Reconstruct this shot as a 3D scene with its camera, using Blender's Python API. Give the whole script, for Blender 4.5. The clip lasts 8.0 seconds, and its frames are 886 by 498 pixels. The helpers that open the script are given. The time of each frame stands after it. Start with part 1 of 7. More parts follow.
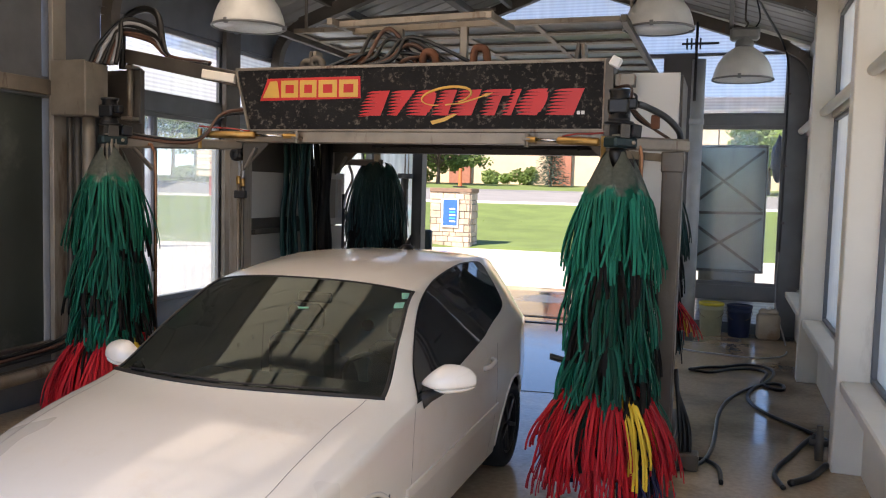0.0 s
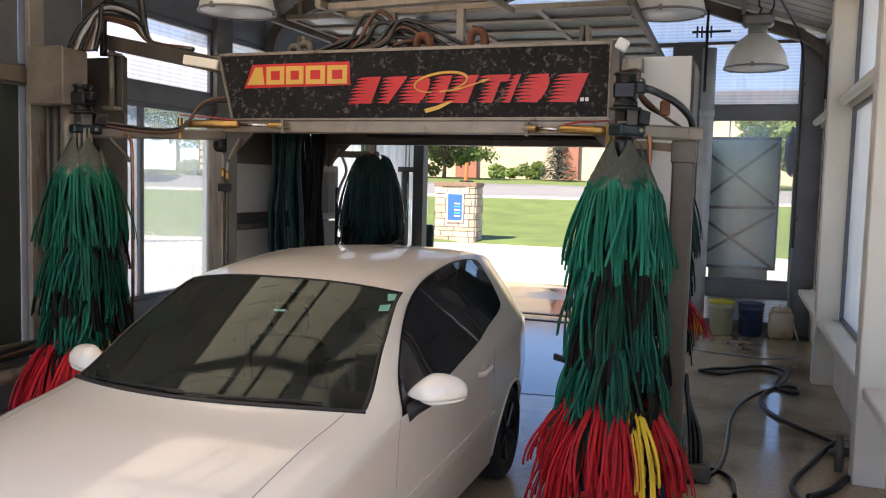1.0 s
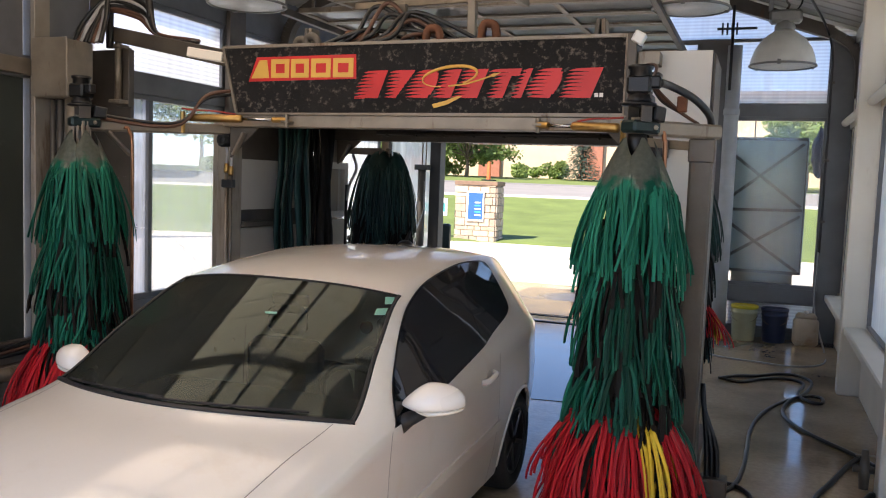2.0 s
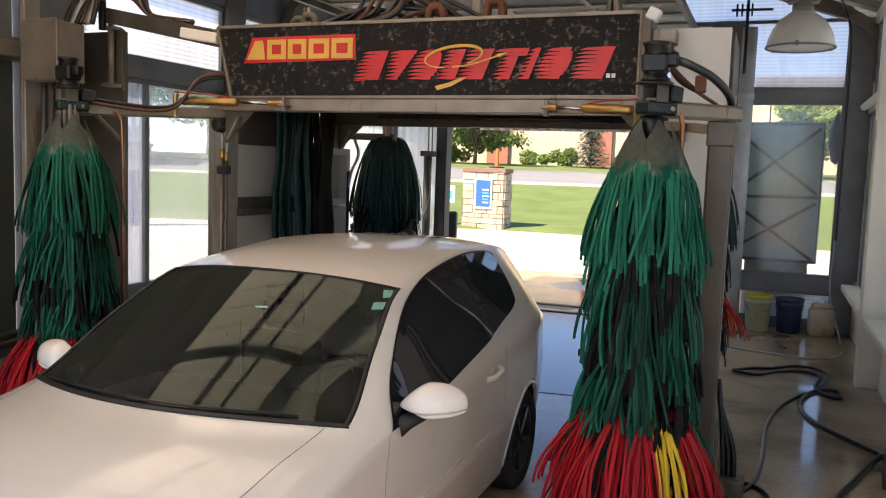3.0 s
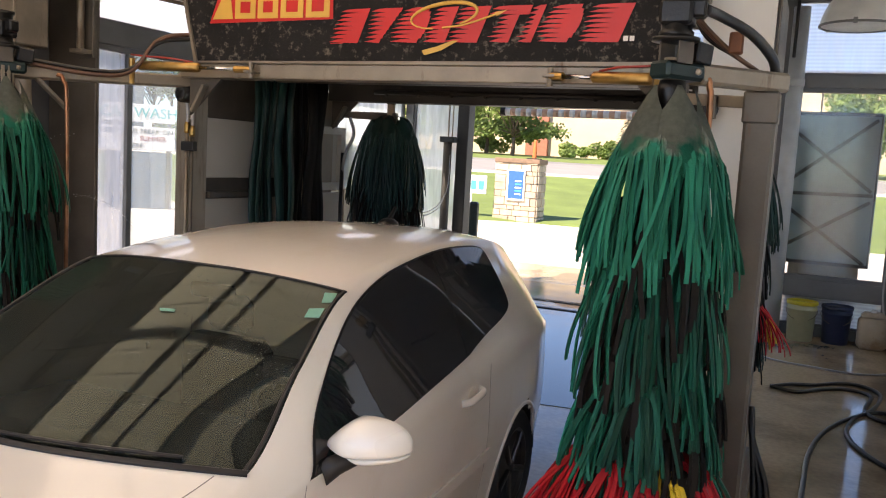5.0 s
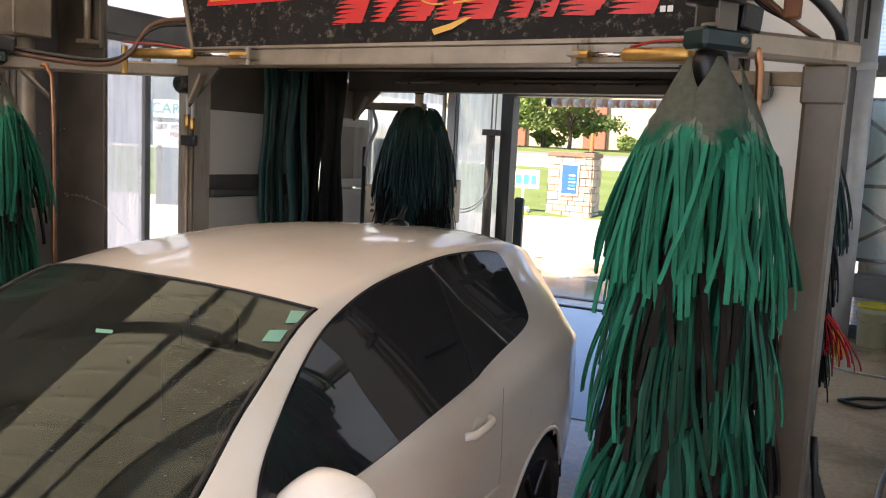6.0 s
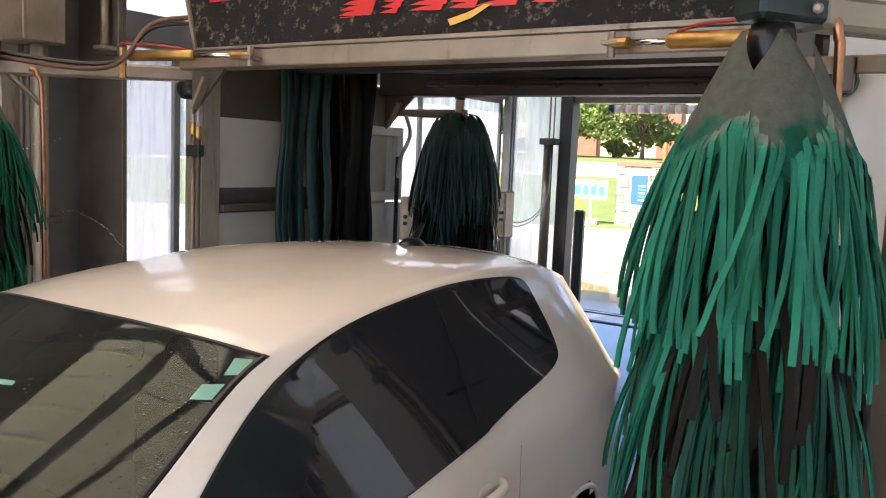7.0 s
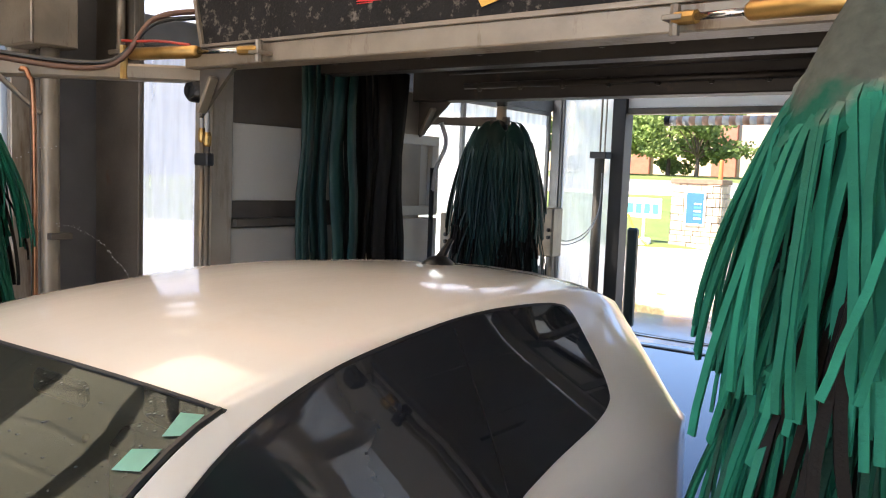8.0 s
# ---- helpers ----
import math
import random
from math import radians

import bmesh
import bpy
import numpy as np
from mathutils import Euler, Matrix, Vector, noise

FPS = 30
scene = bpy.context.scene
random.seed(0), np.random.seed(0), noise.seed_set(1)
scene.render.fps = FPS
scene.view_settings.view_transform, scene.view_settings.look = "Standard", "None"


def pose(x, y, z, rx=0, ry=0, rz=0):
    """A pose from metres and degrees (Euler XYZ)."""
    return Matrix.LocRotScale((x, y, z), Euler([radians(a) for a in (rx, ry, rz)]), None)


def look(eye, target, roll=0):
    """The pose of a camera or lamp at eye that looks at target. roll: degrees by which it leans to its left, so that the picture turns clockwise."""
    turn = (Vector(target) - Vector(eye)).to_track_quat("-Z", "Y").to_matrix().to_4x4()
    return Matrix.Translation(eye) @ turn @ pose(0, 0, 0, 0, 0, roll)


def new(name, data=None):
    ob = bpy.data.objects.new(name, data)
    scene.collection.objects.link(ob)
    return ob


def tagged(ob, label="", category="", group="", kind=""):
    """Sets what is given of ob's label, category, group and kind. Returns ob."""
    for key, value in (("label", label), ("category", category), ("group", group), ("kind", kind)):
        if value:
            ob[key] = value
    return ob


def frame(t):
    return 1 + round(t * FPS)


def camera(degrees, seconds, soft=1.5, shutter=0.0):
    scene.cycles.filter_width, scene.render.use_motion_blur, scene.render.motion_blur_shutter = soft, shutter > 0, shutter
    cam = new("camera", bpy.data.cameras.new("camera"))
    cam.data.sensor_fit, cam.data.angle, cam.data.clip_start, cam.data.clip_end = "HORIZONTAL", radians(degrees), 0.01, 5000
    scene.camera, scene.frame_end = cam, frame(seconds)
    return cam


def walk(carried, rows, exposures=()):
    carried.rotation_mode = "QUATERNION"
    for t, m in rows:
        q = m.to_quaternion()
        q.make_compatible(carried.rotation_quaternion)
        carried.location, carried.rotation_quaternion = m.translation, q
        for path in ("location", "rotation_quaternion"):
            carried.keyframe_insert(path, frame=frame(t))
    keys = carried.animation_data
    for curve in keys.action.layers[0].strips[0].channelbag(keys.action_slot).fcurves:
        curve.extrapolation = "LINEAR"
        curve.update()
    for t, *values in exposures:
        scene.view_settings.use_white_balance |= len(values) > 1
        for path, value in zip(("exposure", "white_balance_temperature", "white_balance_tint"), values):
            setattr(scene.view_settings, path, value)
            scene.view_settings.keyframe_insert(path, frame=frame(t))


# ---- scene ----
cam = camera(55.9, 8.0, soft=1.1)
PATH = [
    (0, (2.235, -2.306, 1.981), (1.6, -0.415, 1.836), 1.5),
    (0.5, (2.183, -2.129, 1.975), (1.54, -0.24, 1.83), 1.0),
    (1, (2.198, -1.92, 1.969), (1.547, -0.036, 1.811), 1.5),
    (1.5, (2.239, -1.768, 1.968), (1.559, 0.106, 1.817), 2.2),
    (2, (2.228, -1.682, 1.969), (1.525, 0.183, 1.806), 2.1),
    (3.5, (2.153, -1.257, 1.942), (1.423, 0.594, 1.741), 2.3),
    (4, (2.155, -1.042, 1.904), (1.413, 0.804, 1.703), 3.0),
    (5.5, (2.159, -0.344, 1.915), (1.298, 1.446, 1.683), 3.1),
    (6, (2.143, -0.048, 1.913), (1.214, 1.707, 1.675), 2.8),
    (6.5, (2.079, 0.231, 1.918), (1.091, 1.955, 1.69), 2.3),
    (7, (2.074, 0.544, 1.912), (0.995, 2.213, 1.693), 2.4),
    (7.5, (1.991, 0.8, 1.878), (0.847, 2.428, 1.685), 2.7),
    (8, (1.857, 1.011, 1.862), (0.675, 2.614, 1.684), 2.2),
]
walk(cam, [(t, look(eye, target, roll)) for t, eye, target, roll in PATH], [(0, 1.35, 7300, 18), (2.2, 1.4, 7300, 18), (3.5, 1.35, 8000, 18), (5.5, 1.65, 8000, 19), (6.5, 1.88, 7700, 19), (8, 2.15, 7400, 17)])

# ---- light ----
SUN_DIR = Vector((0.38, 0.62, -0.80)).normalized()
world = bpy.data.worlds.new("daylight")
scene.world = world
world.use_nodes = True
sky = world.node_tree.nodes.new("ShaderNodeTexSky")
sky.sky_type, sky.sun_disc = "NISHITA", False
sky.air_density, sky.dust_density, sky.ozone_density = 0.7, 0.0, 6.0
sky.sun_elevation = math.asin(-SUN_DIR.z)
sky.sun_rotation = math.atan2(-SUN_DIR.x, -SUN_DIR.y)
world.node_tree.links.new(sky.outputs[0], world.node_tree.nodes["Background"].inputs[0])
world.node_tree.nodes["Background"].inputs[1].default_value = 0.15
sun_data = bpy.data.lights.new("sun", "SUN")
sun_data.energy, sun_data.angle, sun_data.color = 5.0, radians(0.5), (1.0, 0.95, 0.87)
sun = new("sun", sun_data)
sun.matrix_world = look((0, 0, 30), Vector((0, 0, 30)) + SUN_DIR)


# ---- materials ----
def mat(name, base, rough=0.5, metal=0.0, dark=0.75, scale=6.0, fine=60.0, bump=0.15, coat=0.0, spread=0.0, stain=None, stain_scale=1.5, stain_at=0.55, spec=0.5, drip=1.0):
    """A surface with broad and fine variation of colour, gloss and relief."""
    m = bpy.data.materials.new(name)
    m.use_nodes = True
    n, l = m.node_tree.nodes, m.node_tree.links
    b = n["Principled BSDF"]
    geo = n.new("ShaderNodeTexCoord")
    big, small = n.new("ShaderNodeTexNoise"), n.new("ShaderNodeTexNoise")
    big.inputs["Scale"].default_value, big.inputs["Detail"].default_value = scale, 6
    small.inputs["Scale"].default_value, small.inputs["Detail"].default_value = fine, 3
    l.new(geo.outputs["Object"], big.inputs["Vector"]), l.new(geo.outputs["Object"], small.inputs["Vector"])
    mix = n.new("ShaderNodeMix")
    mix.data_type = "RGBA"
    ramp = n.new("ShaderNodeMapRange")
    ramp.inputs[1].default_value, ramp.inputs[2].default_value = 0.3, 0.72
    l.new(big.outputs[0], ramp.inputs[0])
    l.new(ramp.outputs[0], mix.inputs[0])
    mix.inputs[6].default_value = (*[c * dark for c in base], 1)
    mix.inputs[7].default_value = (*base, 1)
    colour = mix.outputs[2]
    if spread:
        info = n.new("ShaderNodeObjectInfo")
        isl = n.new("ShaderNodeNewGeometry")
        add = n.new("ShaderNodeMath")
        l.new(info.outputs["Random"], add.inputs[0]), l.new(isl.outputs["Random Per Island"], add.inputs[1])
        rng = n.new("ShaderNodeMapRange")
        rng.inputs[2].default_value, rng.inputs[3].default_value, rng.inputs[4].default_value = 2.0, 1 - spread, 1 + spread
        l.new(add.outputs[0], rng.inputs[0])
        hsv = n.new("ShaderNodeHueSaturation")
        l.new(rng.outputs[0], hsv.inputs["Value"]), l.new(colour, hsv.inputs["Color"])
        colour = hsv.outputs[0]
    if stain:
        blot = n.new("ShaderNodeTexNoise")
        blot.inputs["Scale"].default_value, blot.inputs["Detail"].default_value, blot.inputs["Roughness"].default_value = stain_scale, 9, 0.7
        mp = n.new("ShaderNodeMapping")
        mp.inputs["Scale"].default_value = (1, 1, drip)
        l.new(geo.outputs["Object"], mp.inputs[0]), l.new(mp.outputs[0], blot.inputs["Vector"])
        edge = n.new("ShaderNodeMapRange")
        edge.inputs[1].default_value, edge.inputs[2].default_value = stain_at, stain_at + 0.12
        l.new(blot.outputs[0], edge.inputs[0])
        over = n.new("ShaderNodeMix")
        over.data_type = "RGBA"
        l.new(edge.outputs[0], over.inputs[0]), l.new(colour, over.inputs[6])
        over.inputs[7].default_value = (*stain, 1)
        colour = over.outputs[2]
    l.new(colour, b.inputs["Base Color"])
    rr = n.new("ShaderNodeMapRange")
    rr.inputs[3].default_value, rr.inputs[4].default_value = max(rough - 0.1, 0.02), min(rough + 0.12, 1)
    l.new(small.outputs[0], rr.inputs[0]), l.new(rr.outputs[0], b.inputs["Roughness"])
    b.inputs["Metallic"].default_value, b.inputs["Coat Weight"].default_value = metal, coat
    b.inputs["Specular IOR Level"].default_value = spec
    if bump:
        bp = n.new("ShaderNodeBump")
        bp.inputs["Strength"].default_value, bp.inputs["Distance"].default_value = bump, 0.004
        l.new(small.outputs[0], bp.inputs["Height"]), l.new(bp.outputs[0], b.inputs["Normal"])
    return m


def sheet_mat(name, tint, clear, streak=(0.9, 0.9, 0.9), ribs=0.0, cloud=0.35):
    """A pane that lets light through: partly clear, partly milky with streaks of dried water."""
    m = bpy.data.materials.new(name)
    m.use_nodes = True
    n, l = m.node_tree.nodes, m.node_tree.links
    out = n["Material Output"]
    n.remove(n["Principled BSDF"])
    tc, mp, nz = n.new("ShaderNodeTexCoord"), n.new("ShaderNodeMapping"), n.new("ShaderNodeTexNoise")
    mp.inputs["Scale"].default_value = (6, 6, 0.6)
    nz.inputs["Scale"].default_value, nz.inputs["Detail"].default_value = 2.0, 8
    l.new(tc.outputs["Object"], mp.inputs[0]), l.new(mp.outputs[0], nz.inputs["Vector"])
    tr, tl, df, gl = n.new("ShaderNodeBsdfTransparent"), n.new("ShaderNodeBsdfTranslucent"), n.new("ShaderNodeBsdfDiffuse"), n.new("ShaderNodeBsdfGlossy")
    tr.inputs[0].default_value = (*[0.5 + 0.5 * c for c in tint], 1)
    tl.inputs[0].default_value, df.inputs[0].default_value = (*tint, 1), (*streak, 1)
    gl.inputs["Roughness"].default_value = 0.08
    milk = n.new("ShaderNodeMixShader")
    milk.inputs[0].default_value = 0.25
    l.new(tl.outputs[0], milk.inputs[1]), l.new(df.outputs[0], milk.inputs[2])
    f = n.new("ShaderNodeMapRange")
    f.inputs[1].default_value, f.inputs[2].default_value = 0.3, 0.7
    f.inputs[3].default_value, f.inputs[4].default_value = max(0, 1 - clear - cloud / 2), min(1, 1 - clear + cloud / 2)
    l.new(nz.outputs[0], f.inputs[0])
    if ribs:
        wv = n.new("ShaderNodeTexWave")
        wv.bands_direction = "Z"
        wv.inputs["Scale"].default_value = ribs
        l.new(tc.outputs["Object"], wv.inputs["Vector"])
        mc = n.new("ShaderNodeMix")
        mc.data_type = "RGBA"
        mc.inputs[6].default_value, mc.inputs[7].default_value = (*[c * 0.72 for c in tint], 1), (*tint, 1)
        l.new(wv.outputs[0], mc.inputs[0]), l.new(mc.outputs[2], tl.inputs[0])
    mx = n.new("ShaderNodeMixShader")
    l.new(f.outputs[0], mx.inputs[0]), l.new(tr.outputs[0], mx.inputs[1]), l.new(milk.outputs[0], mx.inputs[2])
    lw, pw, fr = n.new("ShaderNodeLayerWeight"), n.new("ShaderNodeMath"), n.new("ShaderNodeMapRange")
    lw.inputs[0].default_value = 0.5
    pw.operation, pw.inputs[1].default_value = "POWER", 4.0
    fr.inputs[3].default_value, fr.inputs[4].default_value = 0.03, 0.7
    l.new(lw.outputs["Facing"], pw.inputs[0]), l.new(pw.outputs[0], fr.inputs[0])
    top = n.new("ShaderNodeMixShader")
    l.new(fr.outputs[0], top.inputs[0]), l.new(mx.outputs[0], top.inputs[1]), l.new(gl.outputs[0], top.inputs[2])
    l.new(top.outputs[0], out.inputs[0])
    return m


WHITE_PAINT = mat("pearl_white_paint", (0.84, 0.79, 0.71), 0.30, 0, 0.97, 0.7, 1.2, 0.0, coat=1.0, stain=(0.80, 0.735, 0.64), stain_scale=3.5, stain_at=0.55)


def wet_coat(m):
    """A thin, uneven film of water on a painted surface."""
    n, l = m.node_tree.nodes, m.node_tree.links
    tc, mp, nz, bp = (n.new("ShaderNode" + k) for k in ("TexCoord", "Mapping", "TexNoise", "Bump"))
    mp.inputs["Scale"].default_value = (14, 5, 10)
    nz.inputs["Scale"].default_value, nz.inputs["Detail"].default_value = 1.0, 5
    bp.inputs["Strength"].default_value, bp.inputs["Distance"].default_value = 0.12, 0.006
    l.new(tc.outputs["Object"], mp.inputs[0]), l.new(mp.outputs[0], nz.inputs["Vector"])
    l.new(nz.outputs[0], bp.inputs["Height"]), l.new(bp.outputs[0], n["Principled BSDF"].inputs["Coat Normal"])
    n["Principled BSDF"].inputs["Coat Roughness"].default_value = 0.08


wet_coat(WHITE_PAINT)
TINT = mat("tinted_glass", (0.020, 0.022, 0.026), -0.09, 0, 0.8, 3, 90, 0.0, spec=0.6)
BLACK_TRIM = mat("black_plastic", (0.018, 0.018, 0.019), 0.5, 0, 0.7, 8, 150, 0.2)
MOTOR_BLACK = mat("greasy_black_cast", (0.009, 0.009, 0.009), 0.4, 0.2, 0.6, 8, 90, 0.3, stain=(0.05, 0.035, 0.025), stain_scale=14, stain_at=0.6)
BEAD = mat("water_bead", (0.20, 0.22, 0.20), 0.05, 0, 0.8, 20, 60, 0)
DROP = mat("water_drop", (0.75, 0.77, 0.78), 0.1, 0, 0.9, 20, 60, 0)
SEAM = mat("seam_grey", (0.36, 0.33, 0.30), 0.7, 0, 0.8, 8, 60, 0)
RUBBER = mat("tyre_rubber", (0.02, 0.02, 0.021), 0.75, 0, 0.6, 8, 90, 0.3)
PIPE_PALE = mat("pale_plastic_pipe", (0.52, 0.54, 0.55), 0.45, 0, 0.8, 5, 60, 0.1, stain=(0.36, 0.36, 0.35), stain_scale=3, stain_at=0.6, drip=0.2)
ALLOY = mat("wheel_alloy", (0.11, 0.11, 0.115), 0.35, 1, 0.7, 8, 90, 0.1)
CLOTH_SEAT = mat("dark_seat_fabric", (0.03, 0.03, 0.032), 0.9, 0, 0.7, 12, 300, 0.4)
STICKER = mat("mint_sticker", (0.36, 0.78, 0.62), 0.5, 0, 0.9, 20, 200, 0.05)
STEEL = mat("weathered_steel", (0.31, 0.26, 0.20), 0.45, 0.4, 0.6, 4, 60, 0.25, stain=(0.12, 0.07, 0.04), stain_scale=6, stain_at=0.56, drip=0.25)
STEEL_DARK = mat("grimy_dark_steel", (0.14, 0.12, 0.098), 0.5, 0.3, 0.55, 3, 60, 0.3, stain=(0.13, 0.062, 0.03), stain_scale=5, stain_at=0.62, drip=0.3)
STEEL_BRIGHT = mat("galvanized_steel", (0.39, 0.34, 0.275), 0.42, 0.35, 0.7, 3, 50, 0.25, stain=(0.16, 0.105, 0.065), stain_scale=5, stain_at=0.52, drip=0.14)
PANEL = mat("grey_leg_panel", (0.50, 0.47, 0.41), 0.4, 0.2, 0.8, 1.2, 60, 0.15, stain=(0.22, 0.175, 0.13), stain_scale=4, stain_at=0.56, drip=0.2)
LEG_WHITE = mat("pale_leg_panel", (0.60, 0.57, 0.51), 0.45, 0.1, 0.88, 1.2, 60, 0.12, stain=(0.42, 0.38, 0.32), stain_scale=2.2, stain_at=0.62, drip=0.2)
# near-black steel with brown blotches, for parts under the gantry top
UNDER_STEEL = mat("near_black_steel", (0.045, 0.038, 0.030), 0.45, 0.2, 0.5, 3, 60, 0.3, stain=(0.10, 0.06, 0.035), stain_scale=6, stain_at=0.62)
BRASS = mat("brass", (0.50, 0.30, 0.10), 0.36, 0.85, 0.6, 14, 90, 0.15)
COPPER = mat("copper_pipe", (0.42, 0.20, 0.11), 0.35, 1, 0.55, 14, 90, 0.15)
HOSE_BLACK = mat("black_hose", (0.012, 0.012, 0.012), 0.32, 0, 0.7, 10, 120, 0.15)
HOSE_RED = mat("red_hose", (0.35, 0.03, 0.02), 0.45, 0, 0.7, 10, 120, 0.15)
HOSE_BROWN = mat("brown_hose", (0.12, 0.055, 0.033), 0.5, 0, 0.6, 10, 120, 0.2)
HOSE_GREY = mat("grey_hose", (0.42, 0.42, 0.42), 0.45, 0, 0.7, 10, 120, 0.15)
CREAM = mat("cream_painted_steel", (0.86, 0.79, 0.67), 0.4, 0, 0.85, 1.5, 70, 0.12, stain=(0.58, 0.50, 0.39), stain_scale=1.6, stain_at=0.62, drip=0.3)
FRAME_GREY = mat("grey_window_frame", (0.17, 0.175, 0.18), 0.45, 0.2, 0.75, 4, 70, 0.15)
DARK_WALL = mat("dark_green_wall_panel", (0.055, 0.065, 0.055), 0.35, 0, 0.6, 1.4, 60, 0.15, stain=(0.10, 0.105, 0.09), stain_scale=1.2, stain_at=0.6)
ROOF_DECK = mat("grey_roof_sheet", (0.48, 0.455, 0.41), 0.45, 0.3, 0.7, 1.2, 50, 0.15)
SIGN_BLACK = mat("sign_black_flaking", (0.017, 0.016, 0.016), 0.75, 0, 0.6, 6, 90, 0.6, stain=(0.13, 0.115, 0.095), stain_scale=24, stain_at=0.545, spec=0.2)
SIGN_RED = mat("sign_red", (0.62, 0.022, 0.02), 0.45, 0, 0.8, 6, 90, 0.1)
SIGN_YELLOW = mat("sign_yellow", (0.72, 0.42, 0.08), 0.45, 0, 0.85, 6, 90, 0.1)
SIGN_WHITE = mat("sign_white", (0.75, 0.75, 0.73), 0.5, 0, 0.9, 6, 90, 0.1)
GREEN = mat("green_foam_cloth", (0.002, 0.125, 0.076), 0.55, 0, 0.6, 4, 130, 0.3, spread=0.75, spec=0.2)
BLACK_CLOTH = mat("black_foam_cloth", (0.015, 0.0125, 0.0105), 0.6, 0, 0.7, 4, 130, 0.3, spread=0.4, spec=0.1)
RED = mat("red_foam_cloth", (0.52, 0.014, 0.022), 0.55, 0, 0.75, 4, 130, 0.3, spread=0.3, spec=0.22)
YELLOW = mat("yellow_foam_cloth", (0.78, 0.50, 0.03), 0.55, 0, 0.8, 4, 130, 0.3, spread=0.15)
BLUE_CLOTH = mat("blue_foam_cloth", (0.003, 0.006, 0.045), 0.55, 0, 0.8, 4, 130, 0.3, spread=0.2)
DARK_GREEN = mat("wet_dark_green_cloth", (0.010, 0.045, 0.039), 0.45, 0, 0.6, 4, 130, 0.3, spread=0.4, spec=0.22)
PETAL = mat("worn_green_cloth", (0.006, 0.15, 0.095), 0.6, 0, 0.75, 6, 130, 0.3, stain=(0.14, 0.155, 0.125), stain_scale=6, stain_at=0.66, spec=0.22)
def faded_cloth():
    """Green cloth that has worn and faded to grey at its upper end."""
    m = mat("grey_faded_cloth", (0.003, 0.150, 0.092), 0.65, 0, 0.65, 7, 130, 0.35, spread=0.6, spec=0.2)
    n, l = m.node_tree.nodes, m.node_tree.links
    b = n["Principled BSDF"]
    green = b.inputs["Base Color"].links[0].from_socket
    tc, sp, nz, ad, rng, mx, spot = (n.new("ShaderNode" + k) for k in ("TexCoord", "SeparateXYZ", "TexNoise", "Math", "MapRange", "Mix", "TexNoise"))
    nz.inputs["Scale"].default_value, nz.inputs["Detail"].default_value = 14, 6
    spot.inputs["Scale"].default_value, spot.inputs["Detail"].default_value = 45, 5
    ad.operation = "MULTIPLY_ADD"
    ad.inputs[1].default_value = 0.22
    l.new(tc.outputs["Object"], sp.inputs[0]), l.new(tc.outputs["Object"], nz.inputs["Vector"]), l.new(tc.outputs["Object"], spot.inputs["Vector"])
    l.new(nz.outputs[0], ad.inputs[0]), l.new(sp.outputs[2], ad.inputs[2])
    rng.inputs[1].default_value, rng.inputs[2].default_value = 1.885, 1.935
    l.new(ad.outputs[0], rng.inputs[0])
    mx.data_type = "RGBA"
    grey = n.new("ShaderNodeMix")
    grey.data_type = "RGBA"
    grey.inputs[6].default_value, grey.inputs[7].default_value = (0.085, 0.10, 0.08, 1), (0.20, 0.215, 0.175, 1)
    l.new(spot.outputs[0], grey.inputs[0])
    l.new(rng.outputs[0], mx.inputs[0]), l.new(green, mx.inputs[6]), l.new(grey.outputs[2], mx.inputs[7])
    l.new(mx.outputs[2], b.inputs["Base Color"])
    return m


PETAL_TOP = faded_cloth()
LAMP_SHADE = mat("lamp_white_glass", (0.86, 0.85, 0.80), 0.3, 0, 0.8, 5, 60, 0.05)
LAMP_METAL = mat("lamp_grey_metal", (0.30, 0.30, 0.29), 0.45, 0.4, 0.75, 5, 60, 0.1)
POLY = sheet_mat("ribbed_polycarbonate", (0.9, 0.93, 0.97), 0.5, ribs=7.0, cloud=0.1)
FROST = sheet_mat("frosted_glass", (0.97, 0.99, 0.96), 0.22, (0.8, 0.84, 0.82), cloud=0.1)
DIRTY = sheet_mat("water_marked_glass", (0.46, 0.50, 0.56), 0.52, (0.45, 0.47, 0.50), cloud=0.4)
MILKY = sheet_mat("milky_streaked_glass", (0.80, 0.86, 0.86), 0.42, (0.7, 0.74, 0.74), cloud=0.35)
HAZY = sheet_mat("hazy_glass", (0.60, 0.66, 0.68), 0.80, (0.5, 0.53, 0.55), cloud=0.15)
CLEAR = sheet_mat("clear_glass", (0.93, 0.96, 0.95), 0.93, cloud=0.12)
SKYLIGHT = sheet_mat("yellowed_roof_sheet", (0.82, 0.70, 0.53), 0.0, (0.55, 0.5, 0.42), cloud=0.0)
DOOR_PANE = sheet_mat("milky_door_pane", (0.55, 0.57, 0.56), 0.05, (0.5, 0.5, 0.48), cloud=0.1)
BOARD = mat("grey_blue_board", (0.32, 0.41, 0.42), 0.4, 0, 0.8, 1.5, 60, 0.1, stain=(0.40, 0.48, 0.49), stain_scale=2, stain_at=0.58)
LAWN = mat("lawn_soil", (0.14, 0.20, 0.05), 0.9, 0, 0.7, 0.8, 40, 0.6)
PAVING = mat("pale_concrete_paving", (0.60, 0.55, 0.48), 0.85, 0, 0.85, 0.6, 40, 0.3)
ASPHALT = mat("grey_road", (0.24, 0.235, 0.23), 0.9, 0, 0.85, 0.7, 60, 0.4)
STONE = mat("tan_stone", (0.47, 0.38, 0.28), 0.85, 0, 0.7, 5, 50, 0.6, spread=0.5)
